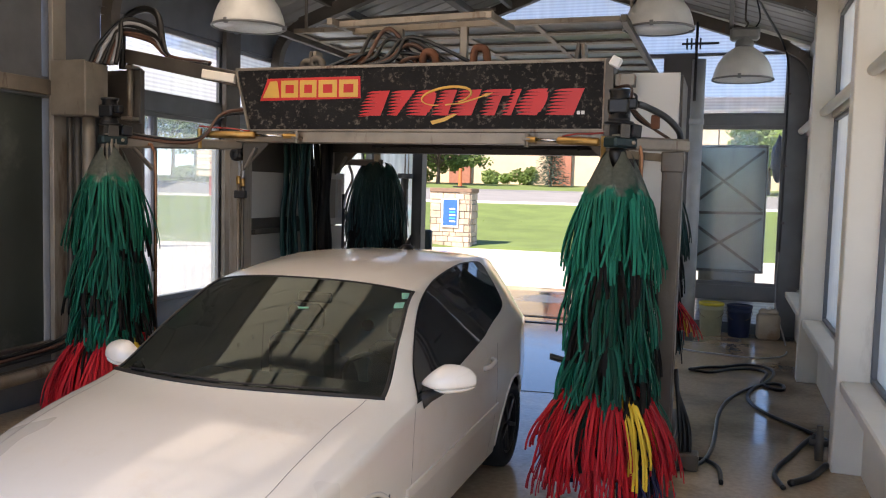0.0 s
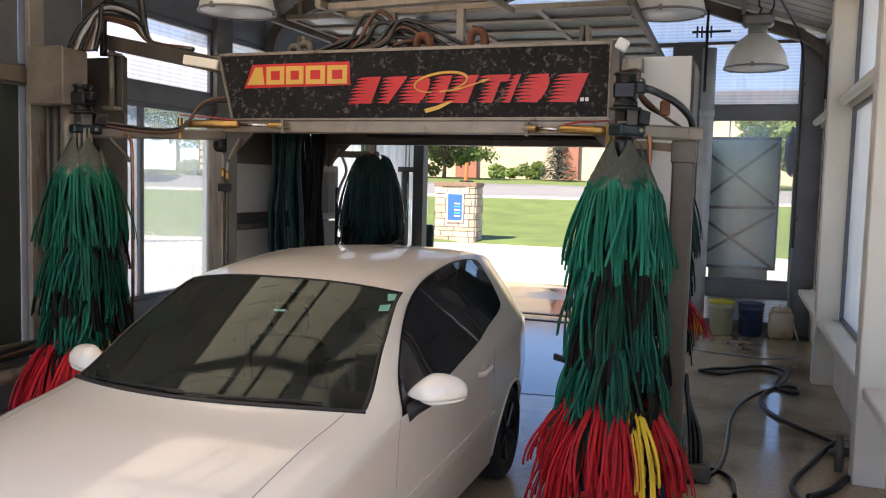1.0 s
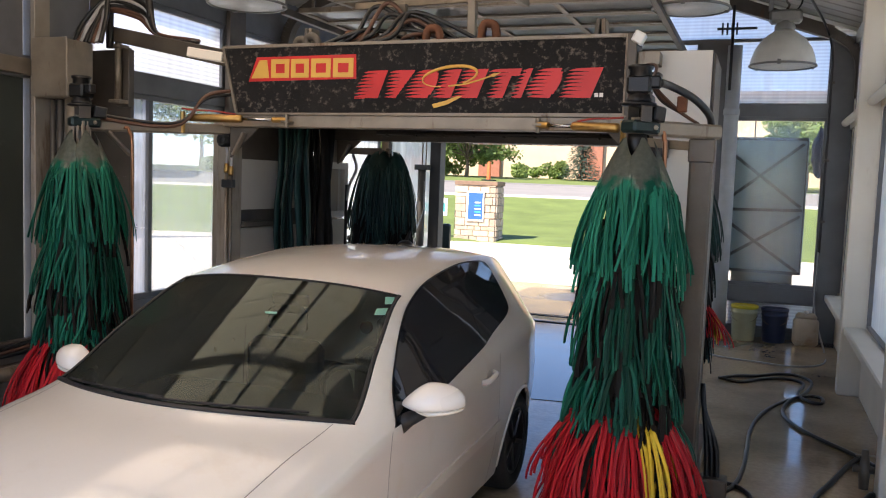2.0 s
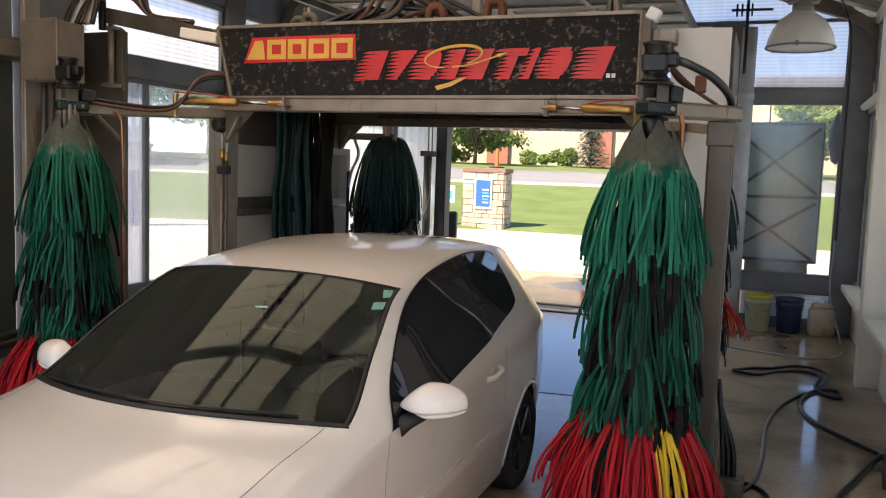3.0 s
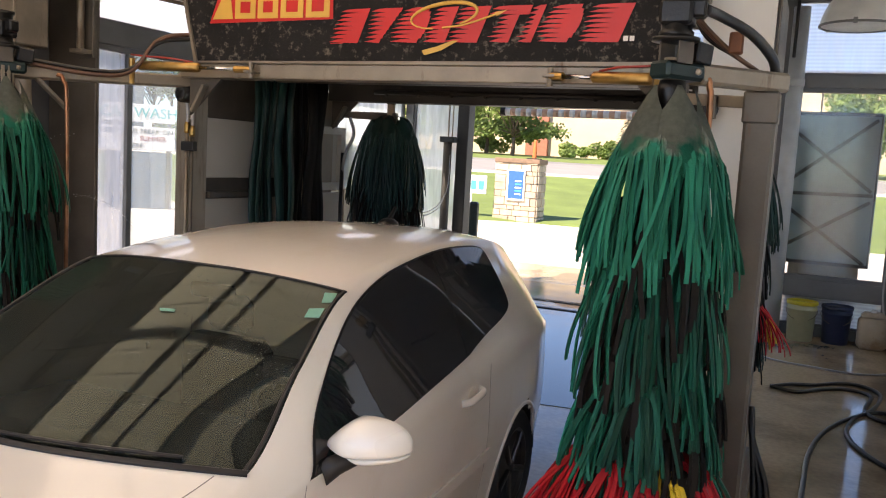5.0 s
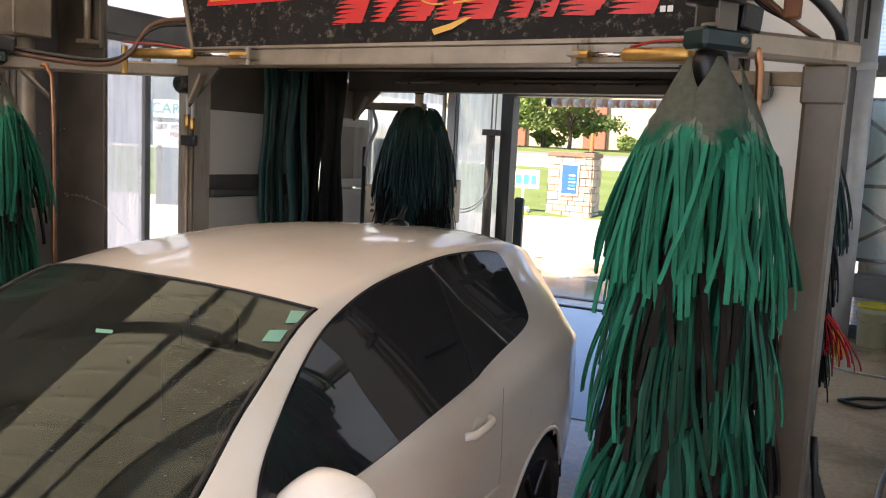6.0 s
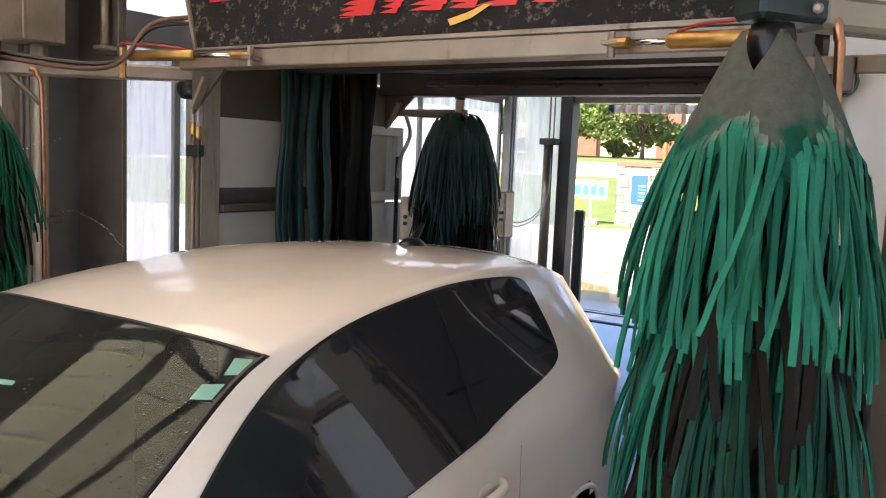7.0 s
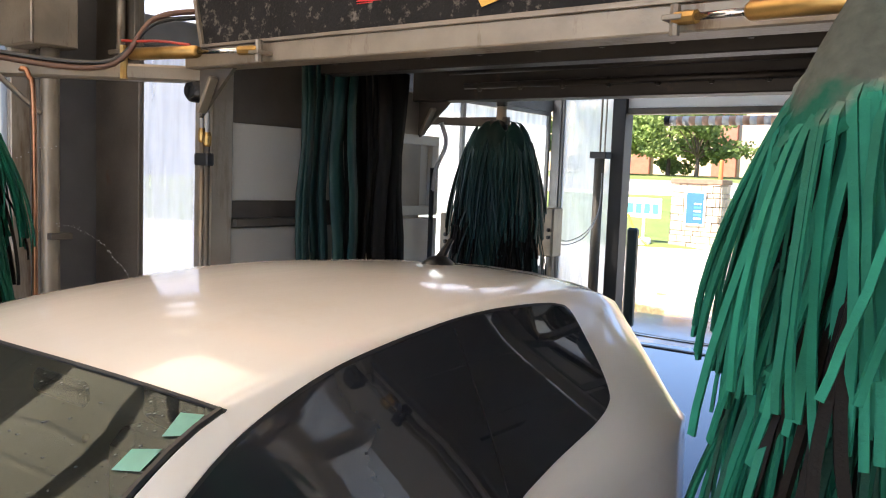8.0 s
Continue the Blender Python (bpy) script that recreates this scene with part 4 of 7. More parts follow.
    part("front_bumper", tube(curve_pts([(-0.8, 0.42, 0.40), (-0.72, 0.12, 0.40), (-0.4, -0.03, 0.40), (0, -0.07, 0.40), (0.4, -0.03, 0.40), (0.72, 0.12, 0.40), (0.8, 0.42, 0.40)], 6), 0.13, 12), WHITE_PAINT, t, "white front bumper", True)
    # interior seen through the windscreen
    part("dashboard", box((-0.68, 1.38, 0.72), (0.68, 1.95, 0.90), 0.06), CLOTH_SEAT, t, "dark grey dashboard")
    part("cabin_floor", box((-0.72, 1.4, 0.3), (0.72, 3.9, 0.34), 0.0), CLOTH_SEAT, t)
    part("steering_wheel", tube([(0.36 + 0.19 * math.cos(a), 2.10 - 0.06 * math.sin(a), 0.86 + 0.16 * math.sin(a)) for a in (2 * math.pi * i / 24 for i in range(25))], 0.016, 8), BLACK_TRIM, t, "black steering wheel", True)
    for x in (-0.36, 0.36):
        part("seat", box((x - 0.24, 2.5, 0.35), (x + 0.24, 2.68, 1.0), 0.05), CLOTH_SEAT, t, "dark fabric front seat")
        part("headrest", box((x - 0.13, 2.56, 1.02), (x + 0.13, 2.66, 1.2), 0.04), CLOTH_SEAT, t)
    part("interior_mirror", box((-0.11, 2.02, 1.30), (0.11, 2.05, 1.36), 0.012), BLACK_TRIM, t)
    return t


def glass_material():
    m = bpy.data.materials.new("windscreen_glass")
    m.use_nodes = True
    n, l = m.node_tree.nodes, m.node_tree.links
    out = n["Material Output"]
    n.remove(n["Principled BSDF"])
    tr, gl, fr, mx = n.new("ShaderNodeBsdfTransparent"), n.new("ShaderNodeBsdfGlossy"), n.new("ShaderNodeFresnel"), n.new("ShaderNodeMixShader")
    tr.inputs[0].default_value = (0.30, 0.36, 0.32, 1)
    gl.inputs["Roughness"].default_value = 0.025
    gl.inputs[0].default_value = (0.62, 0.70, 0.64, 1)
    fr.inputs[0].default_value = 1.47
    tc, vo = n.new("ShaderNodeTexCoord"), n.new("ShaderNodeTexVoronoi")
    vo.inputs["Scale"].default_value = 130
    l.new(tc.outputs["Object"], vo.inputs["Vector"])
    nz = n.new("ShaderNodeTexNoise")
    nz.inputs["Scale"].default_value = 5
    l.new(tc.outputs["Object"], nz.inputs["Vector"])
    drop = n.new("ShaderNodeMapRange")
    drop.inputs[1].default_value, drop.inputs[2].default_value, drop.inputs[3].default_value, drop.inputs[4].default_value = 0.0, 0.2, 1, 0
    l.new(vo.outputs[0], drop.inputs[0])
    msk = n.new("ShaderNodeMapRange")
    msk.inputs[1].default_value, msk.inputs[2].default_value = 0.57, 0.66
    l.new(nz.outputs[0], msk.inputs[0])
    mul = n.new("ShaderNodeMath")
    mul.operation = "MULTIPLY"
    l.new(drop.outputs[0], mul.inputs[0]), l.new(msk.outputs[0], mul.inputs[1])
    bp = n.new("ShaderNodeBump")
    bp.inputs["Strength"].default_value, bp.inputs["Distance"].default_value = 0.02, 0.001
    l.new(mul.outputs[0], bp.inputs["Height"]), l.new(bp.outputs[0], gl.inputs["Normal"])
    l.new(fr.outputs[0], mx.inputs[0]), l.new(tr.outputs[0], mx.inputs[1]), l.new(gl.outputs[0], mx.inputs[2])
    film, over, fr2, fn = n.new("ShaderNodeBsdfDiffuse"), n.new("ShaderNodeMixShader"), n.new("ShaderNodeMapRange"), n.new("ShaderNodeTexNoise")
    film.inputs[0].default_value = (0.42, 0.46, 0.40, 1)
    fn.inputs["Scale"].default_value, fn.inputs["Detail"].default_value = 7, 8
    l.new(tc.outputs["Object"], fn.inputs["Vector"])
    fr2.inputs[1].default_value, fr2.inputs[2].default_value, fr2.inputs[3].default_value, fr2.inputs[4].default_value = 0.35, 0.7, 0.025, 0.07
    l.new(fn.outputs[0], fr2.inputs[0]), l.new(fr2.outputs[0], over.inputs[0])
    l.new(mx.outputs[0], over.inputs[1]), l.new(film.outputs[0], over.inputs[2])
    l.new(over.outputs[0], out.inputs[0])
    return m


GLASS = glass_material()
LAMP_LENS = mat("headlight_lens", (0.10, 0.10, 0.105), 0.08, 0.2, 0.7, 9, 60, 0.05, coat=1.0)
build_car((0, 0, 0))


# ---- brushes ----
def flap(parent, rg, ang, span, z0, length, r_in, r_out, petal, cloth, petal_mat, count, width=0.02, thick=0.009, name="cloth_flap", tip=0.5, slit=0.62, dome=0.9, fan=1.0):
    """One cloth of the brush: a petal from the shaft that is slit into hanging strips."""
    bm = bmesh.new()
    nu, nv = 10, 10

    def at(u, v):
        # u down the petal (0 to 1), v across (-1 to 1)
        a = ang + v * span / 2 * min(1.0, 0.12 + fan * u)
        r = r_in + (r_out - r_in) * (u ** dome) - 0.035 * u * v * v
        return Vector((r * math.cos(a), r * math.sin(a), z0 - petal * u))
    grid = [[bm.verts.new(at(min(1.0, i / nu * (slit + 0.04 + (0.96 - slit) * (1 - abs(-1 + 2 * k / nv)))), -1 + 2 * k / nv)) for k in range(nv + 1)] for i in range(nu + 1)]
    for a, b in zip(grid, grid[1:]):
        for k in range(nv):
            bm.faces.new((a[k], a[k + 1], b[k + 1], b[k]))
    bmesh.ops.solidify(bm, geom=bm.faces[:], thickness=0.008)
    fl = part(name, bm, petal_mat, parent, "", True)
    bm = bmesh.new()
    lean, sway, cut = 0.0, 0.0, 1.0
    for i in range(count + count // 3):
        j = i if i < count else (i - count) * 3 + 1
        v = -1 + 2 * (j + 0.5) / count + rg.uniform(-0.03, 0.03)
        u0 = min(0.98, slit + (0.96 - slit) * (1 - abs(v)) + rg.uniform(-0.14, 0.0))
        p0 = at(u0, v)
        a = math.atan2(p0.y, p0.x)
        out = Vector((math.cos(a), math.sin(a), 0))
        tang = Vector((-out.y, out.x, 0))
        if i % 4 == 0 or rg.random() < 0.12:
            lean, sway, cut = rg.gauss(0, 0.045), rg.uniform(0.15, 1.05), rg.uniform(0.74, 1.10)
        L = (length + petal * (0.95 - u0)) * cut * rg.uniform(0.92, 1.04)
        k1 = tip * 0.16 * sway * rg.uniform(0.85, 1.15)
        back = 0.003 if i < count else -0.02
        bend, wave = rg.gauss(0, 0.015), rg.uniform(0.6, 1.4)
        root = at(max(0.05, u0 - 0.14), v) + out * (back - 0.015)
        pts = [root]
        for k in range(11):
            q = k / 10
            pts.append(p0 + out * (k1 * (1 - (1 - q) ** 1.7) + back) + tang * ((lean + rg.gauss(0, 0.001)) * q + v * 0.05 * q + bend * math.sin(math.pi * wave * q)) + Vector((0, 0, -L * q)))
        strip(bm, pts, width * rg.uniform(0.8, 1.15), thick, (tang + out * rg.uniform(-0.55, 0.55)).normalized())
    part("fringe", bm, cloth, fl, "hanging slit strips")
    return fl


def side_brush(name, label, at, seed, tiers, turn=0.0, ribs=True, shaft_top=0.32, dark=False, group="brushes"):
    """A hanging wash brush: shaft, drive motor and tiers of slit cloths. tiers: (z, radius, length, petal, colour, flaps)."""
    rg = random.Random(seed)
    t = thing(name, label, "wash brush", at, group)
    zt = tiers[0][0]
    part("shaft", tube([(0, 0, tiers[-1][0] - 0.35 - at[2]), (0, 0, zt + 0.1 - at[2])], 0.035, 12), STEEL, t, "grey ribbed shaft", True)
    bm = bmesh.new()
    for i in range(10):
        a = 2 * math.pi * i / 10
        if not ribs:
            break
        add_bar(bm, (0.05 * math.cos(a), 0.05 * math.sin(a), zt - 0.5 - at[2]), (0.05 * math.cos(a), 0.05 * math.sin(a), zt + 0.06 - at[2]), 0.014, 0.014)
    if ribs:
        part("shaft_ribs", bm, STEEL_BRIGHT, t)
    # black filler body painted as inner shade, so no light shows through the middle
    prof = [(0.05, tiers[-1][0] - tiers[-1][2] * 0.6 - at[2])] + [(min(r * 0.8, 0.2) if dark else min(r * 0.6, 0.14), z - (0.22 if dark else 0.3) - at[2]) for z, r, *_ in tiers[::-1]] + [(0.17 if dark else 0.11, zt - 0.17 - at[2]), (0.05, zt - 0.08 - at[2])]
    part("core", lathe(prof, 16), BLACK_CLOTH, t, "black filler body for the shade between the strips", True)
    for z, r, length, petal, colour, n in tiers:
        zz = z - at[2]
        for i in range(n):
            ang = turn + 2 * math.pi * i / n + rg.uniform(-0.12, 0.12)
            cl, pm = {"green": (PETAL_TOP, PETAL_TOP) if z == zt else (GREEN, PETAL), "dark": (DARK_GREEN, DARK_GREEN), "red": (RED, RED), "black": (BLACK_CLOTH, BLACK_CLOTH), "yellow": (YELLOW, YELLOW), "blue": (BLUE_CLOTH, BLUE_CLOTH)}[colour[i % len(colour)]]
            dk = cl is BLACK_CLOTH
            flap(t, rg, ang, 2 * math.pi / n * (1.45 if z == zt else 1.15), zz + (0 if z == zt else rg.uniform(-0.03, 0.03)), length, 0.075 if z == zt else 0.04, r, petal, cl, pm, 10 if dk else 24 if z == zt else 22, 0.018 if dk else 0.0135 if z == zt else 0.0122, 0.009 if dk else 0.006, tip=1.35 if cl in (RED, YELLOW, BLUE_CLOTH) else 0.72, slit=0.52 if z == zt else 0.6, dome=0.36 if dark else 0.9, fan=1.0 if z < zt else 1.9)
    return t


def motor(parent, z, way):
    """Drive on top of a brush: cast clamp block, two bracket plates, housing and cap. way: along the arm."""
    d = Vector(way).normalized()
    c = Vector((-d.y, d.x, 0))
    m = part("drive_motor", lathe([(0.045, z + 0.17), (0.062, z + 0.17), (0.062, z + 0.19), (0.054, z + 0.195), (0.054, z + 0.33), (0.062, z + 0.335), (0.062, z + 0.35), (0.03, z + 0.355)], 20), MOTOR_BLACK, parent, "black hydraulic drive motor", True)
    part("motor_housing", box((-0.058, -0.058, z + 0.21), (0.058, 0.058, z + 0.30), 0.012), MOTOR_BLACK, m)
    part("port_block", box((0.04, -0.03, z + 0.24), (0.10, 0.03, z + 0.30), 0.008), MOTOR_BLACK, m, "black port block")
    part("clamp_block", bar(d * -0.075 + Vector((0, 0, z + 0.055)), d * 0.115 + Vector((0, 0, z + 0.055)), 0.10, 0.062, 0.012), FLANGE, m, "dark green cast clamp block")
    for k in (-0.045, 0.045):
        part("bracket_plate", bar(c * k - d * 0.03 + Vector((0, 0, z + 0.125)), c * k + d * 0.045 + Vector((0, 0, z + 0.125)), 0.008, 0.09, 0.002), STEEL_DARK, m)
        part("bolt", lathe([(0.012, -0.006), (0.012, 0.006), (0.007, 0.01)], 8, Matrix.Translation(c * k * 1.2 + d * 0.07 + Vector((0, 0, z + 0.055))) @ Matrix.Rotation(math.pi / 2, 4, "X")), STEEL, m)
    part("bearing_plate", lathe([(0.04, z + 0.155), (0.085, z + 0.158), (0.085, z + 0.17), (0.04, z + 0.172)], 20), MOTOR_BLACK, m, "", True)
    part("splash_shield", bar(d * 0.07 + Vector((0, 0, z + 0.13)), d * 0.15 + Vector((0, 0, z + 0.12)), 0.09, 0.075, 0.006), MOTOR_BLACK, m, "black rubber splash shield")
    part("shaft_coupling", lathe([(0.04, z - 0.10), (0.052, z - 0.09), (0.052, z - 0.01), (0.045, z + 0.02)], 14), MOTOR_BLACK, m, "black shaft coupling", True)


def rear_hub(parent, z):
    """Slim hub of a rear brush."""
    part("hub", lathe([(0.03, z - 0.06), (0.05, z - 0.05), (0.05, z), (0.03, z + 0.01), (0.028, z + 0.10), (0.04, z + 0.11), (0.04, z + 0.15)], 14), MOTOR_BLACK, parent, "greasy black hub", True)


FLANGE = mat("green_cast_flange", (0.010, 0.028, 0.028), 0.4, 0.3, 0.6, 8, 60, 0.3)
FRONT_TIERS = [(2.21, 0.225, 0.42, 0.33, ("green",), 5), (1.90, 0.19, 0.50, 0.16, ("black", "green", "black"), 7), (1.76, 0.22, 0.46, 0.24, ("green", "green", "green", "black"), 7), (1.48, 0.22, 0.40, 0.16, ("black", "black", "black", "green"), 8), (1.32, 0.24, 0.32, 0.22, ("green", "green", "green", "black"), 8),
               (1.12, 0.22, 0.40, 0.2, ("black",), 7), (1.02, 0.25, 0.34, 0.2, ("green", "black"), 8), (1.00, 0.22, 0.44, 0.2, ("red", "red", "black", "red"), 7), (1.00, 0.28, 0.42, 0.2, ("red", "red", "red", "red", "black", "red", "red", "red", "red", "red", "yellow", "red"), 12), (0.78, 0.27, 0.40, 0.15, ("red", "red", "red", "blue"), 8)]
RB = (1.645, 2.50)
LB = (-1.95, 2.62)
rb = side_brush("wash_brush", "green wash brush with red, yellow and blue foot strips", (*RB, 0.2), 3, FRONT_TIERS, 0.2, False)
motor(rb, 2.21 - 0.2, (0.345, 0.49, 0))
lb = side_brush("wash_brush", "green wash brush with curled cloths and red foot strips", (*LB, 0.2), 9, FRONT_TIERS, 0.9)
motor(lb, 2.21 - 0.2, (0.49, 0.93, 0))
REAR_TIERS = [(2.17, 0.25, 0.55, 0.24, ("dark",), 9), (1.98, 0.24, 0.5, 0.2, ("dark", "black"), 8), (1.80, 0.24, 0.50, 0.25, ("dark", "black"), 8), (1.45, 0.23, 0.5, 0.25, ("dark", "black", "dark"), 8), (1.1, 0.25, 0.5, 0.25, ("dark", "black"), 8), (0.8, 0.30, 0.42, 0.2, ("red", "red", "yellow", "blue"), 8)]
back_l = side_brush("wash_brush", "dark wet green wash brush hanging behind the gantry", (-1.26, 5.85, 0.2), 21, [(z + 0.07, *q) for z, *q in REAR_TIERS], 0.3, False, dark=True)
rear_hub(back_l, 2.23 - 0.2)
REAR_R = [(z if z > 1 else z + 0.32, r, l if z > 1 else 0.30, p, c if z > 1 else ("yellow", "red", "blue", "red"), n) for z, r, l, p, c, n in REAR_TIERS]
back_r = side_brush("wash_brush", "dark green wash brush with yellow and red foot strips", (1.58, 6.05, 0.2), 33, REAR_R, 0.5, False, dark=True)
rear_hub(back_r, 2.16 - 0.2)


# ---- gantry ----
def build_gantry():
    t = thing("wash_gantry", "weathered steel car wash gantry with a black lettered header", "car wash gantry")
    GL, GR = -1.43, 1.43
    F = 3.43
    # header box, slightly leaning left end
    bm = bmesh.new()
    v = [bm.verts.new(p) for y in (F, F + 0.14) for p in ((GL, y, 2.86), (GR, y, 2.87), (GR, y, 2.40), (GL + 0.12, y, 2.39))]
    bm.faces.new(v[:4]), bm.faces.new(v[4:])
    for i in range(4):
        bm.faces.new((v[i], v[(i + 1) % 4], v[4 + (i + 1) % 4], v[4 + i]))
    header = part("header_box", bm, SIGN_BLACK, t, "black header panel with flaking paint")
    bm = bmesh.new()
    for a, b in (((GL, F - 0.004, 2.862), (GR, F - 0.004, 2.872)), ((GL + 0.12, F - 0.004, 2.39), (GR, F - 0.004, 2.40)), ((GL, F - 0.004, 2.86), (GL + 0.12, F - 0.004, 2.39)), ((GR, F - 0.004, 2.87), (GR, F - 0.004, 2.40))):
        add_bar(bm, a, b, 0.018, 0.02)
    part("header_edge", bm, STEEL, header, "grey metal edge")
    part("end_plate", box((GR + 0.003, F - 0.03, 2.36), (GR + 0.06, F + 0.2, 2.88), 0.006), STEEL_DARK, t)

    # emblem and wordmark drawn as plain shapes: solid blocks, and slanted blocks of stripes
    def plate(name, q, m, y, parent, label=""):
        """A thin flat plate from an outline of (x, z)."""
        bm = bmesh.new()
        n = len(q)
        vs = [bm.verts.new((a, y, b)) for a, b in q] + [bm.verts.new((a, y + 0.003, b)) for a, b in q]
        bm.faces.new(vs[:n]), bm.faces.new(vs[n:])
        for k in range(n):
            bm.faces.new((vs[k], vs[(k + 1) % n], vs[n + (k + 1) % n], vs[n + k]))
        return part(name, bm, m, parent, label)
    mark = plate("emblem", [(-1.215, 2.618), (-1.150, 2.786), (-0.372, 2.794), (-0.366, 2.632)], SIGN_RED, F - 0.005, header, "red emblem with yellow blocks")
    plate("yellow_block", [(-1.19, 2.64), (-1.125, 2.765), (-1.065, 2.766), (-1.045, 2.642)], SIGN_YELLOW, F - 0.009, mark)
    for x0, x1 in ((-1.03, -0.885), (-0.87, -0.73), (-0.712, -0.56), (-0.542, -0.388)):
        bm = bmesh.new()
        for lo, hi in (((x0, 2.642), (x1, 2.674)), ((x0, 2.738), (x1, 2.770)), ((x0, 2.674), (x0 + 0.036, 2.738)), ((x1 - 0.036, 2.674), (x1, 2.738))):
            add_box(bm, (lo[0], F - 0.009, lo[1]), (hi[0], F - 0.006, hi[1]))
        bmesh.ops.remove_doubles(bm, verts=bm.verts[:], dist=0.0005)
        part("yellow_block", bm, SIGN_YELLOW, mark)
    rgl = random.Random(4)
    word = part("wordmark", box((-0.38, F - 0.0035, 2.499), (-0.30, F - 0.001, 2.502), 0), SIGN_RED, header, "red wordmark of slanted striped blocks")

    def striped(x0, x1, kind):
        """A slanted block whose trailing side is cut into eight ragged stripes."""
        lean, rim, comb = (lambda z: 0.39 * (z - 2.5)), [], []
        for i in range(8):
            z0 = 2.503 + 0.0228 * i
            f = (i + 0.5) / 8
            a, b = x0, x1
            if kind == "round":
                k = 1 - (1 - (2 * f - 1) ** 2) ** 0.5
                a, b = x0 + (x1 - x0) * 0.28 * k, x1 - (x1 - x0) * 0.28 * k
            elif kind == "wedge":
                a, b = x0 + (x1 - x0) * 0.30 * (1 - f), x1 - (x1 - x0) * 0.42 * (1 - f)
            elif kind == "tee" and i < 6:
                a, b = x0 + (x1 - x0) * 0.30, x1 - (x1 - x0) * 0.26
            tail = a - rgl.uniform(0.012, 0.035) * (1.15 - 0.6 * f)
            cut = min(a + (b - a) * rgl.uniform(0.35, 0.7), b - 0.012)
            rim += [(b + lean(z0), z0), (b + lean(z0 + 0.0225), z0 + 0.0225)]
            comb += [(cut + lean(z0), z0 + 0.0005), (tail + lean(z0), z0 + 0.006), (a + 0.02 + lean(z0 + 0.018), z0 + 0.018), (cut + lean(z0 + 0.02), z0 + 0.0215)]
        plate("red_block", rim + comb[::-1], SIGN_RED, F - 0.0055, word)
    for x0, x1, kind in ((-0.365, -0.205, "bar"), (-0.175, -0.005, "wedge"), (0.005, 0.178, "round"), (0.205, 0.315, "bar"), (0.345, 0.495, "bar"), (0.52, 0.715, "tee"), (0.73, 0.785, "bar"), (0.815, 0.995, "round"), (1.04, 1.222, "bar")):
        striped(x0, x1, kind)
    for x in (1.247, 1.277):
        plate("small_mark", [(x, 2.508), (x, 2.532), (x + 0.022, 2.532), (x + 0.022, 2.508)], SIGN_WHITE, F - 0.005, header, "small white mark")
    ring = [(0.305 + 0.187 * math.cos(a), F - 0.0085, 2.640 + 0.062 * math.sin(a) + 0.022 * math.cos(a)) for a in (math.radians(-60 + 12 * i) for i in range(27))]
    part("swoosh", tube(ring, 0.008, 6, [0.004 + 0.006 * math.sin(math.pi * min(1, i / 22)) for i in range(27)]), SIGN_YELLOW, header, "thin yellow ring")
    part("swoosh", tube(curve_pts([(0.30, F - 0.0085, 2.578), (0.42, F - 0.0085, 2.592), (0.53, F - 0.0085, 2.622), (0.60, F - 0.0085, 2.645)], 5), 0.005, 6), SIGN_YELLOW, header, "thin yellow arrow")
    plate("arrow_tip", [(0.585, 2.652), (0.652, 2.662), (0.598, 2.632)], SIGN_YELLOW, F - 0.010, header)
    plate("swoosh_tail", [(0.19, 2.462), (0.205, 2.437), (0.30, 2.462), (0.395, 2.512), (0.36, 2.512), (0.28, 2.484)], SIGN_YELLOW, F - 0.010, header, "yellow tail")

    # front beam below the header
    part("front_beam", box((-1.42, F - 0.02, 2.30), (1.48, F + 0.12, 2.385), 0.006), STEEL, t, "stained steel beam")
    part("beam_lip", box((-1.3, F - 0.03, 2.385), (1.45, F + 0.02, 2.398), 0.002), STEEL, t)
    # deck and rear beam
    part("top_deck", box((-1.42, F + 0.14, 2.55), (1.5, 5.1, 2.60), 0), UNDER_STEEL, t, "dark steel deck")
    part("mid_beam", box((-1.38, 4.2, 2.36), (1.52, 4.32, 2.5), 0.006), UNDER_STEEL, t)
    part("rear_beam", box((-1.40, 5.05, 2.30), (1.54, 5.2, 2.56), 0.006), UNDER_STEEL, t, "dark rear beam")
    for y, z in ((3.75, 2.40), (3.95, 2.42), (4.75, 2.42), (4.9, 2.36)):
        part("spray_bar", tube([(-0.9, y, z), (1.4, y, z)], 0.018, 8), UNDER_STEEL, t, "dark spray pipe with nozzles", True)
    for i in range(9):
        for y in (3.75, 4.9):
            x = -0.8 + i * 0.26
            part("spray_nozzle", lathe([(0.01, 0), (0.016, 0.01), (0.012, 0.05)], 8, Matrix.Translation((x, y, 2.33))), UNDER_STEEL, t)

    # legs
    for s, x0, x1 in ((-1, -1.76, -1.40), (1, 1.56, 1.93)):
        xi, xo = (x1, x0) if s < 0 else (x0, x1)
        xp = xi + (0.0 if s > 0 else s * 0.07)
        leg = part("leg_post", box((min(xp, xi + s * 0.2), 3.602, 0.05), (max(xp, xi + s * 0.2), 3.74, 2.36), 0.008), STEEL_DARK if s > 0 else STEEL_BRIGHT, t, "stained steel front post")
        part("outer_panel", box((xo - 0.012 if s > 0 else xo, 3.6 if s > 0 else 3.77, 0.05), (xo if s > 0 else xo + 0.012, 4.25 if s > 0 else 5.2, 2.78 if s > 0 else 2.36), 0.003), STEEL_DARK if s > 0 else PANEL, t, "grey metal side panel")
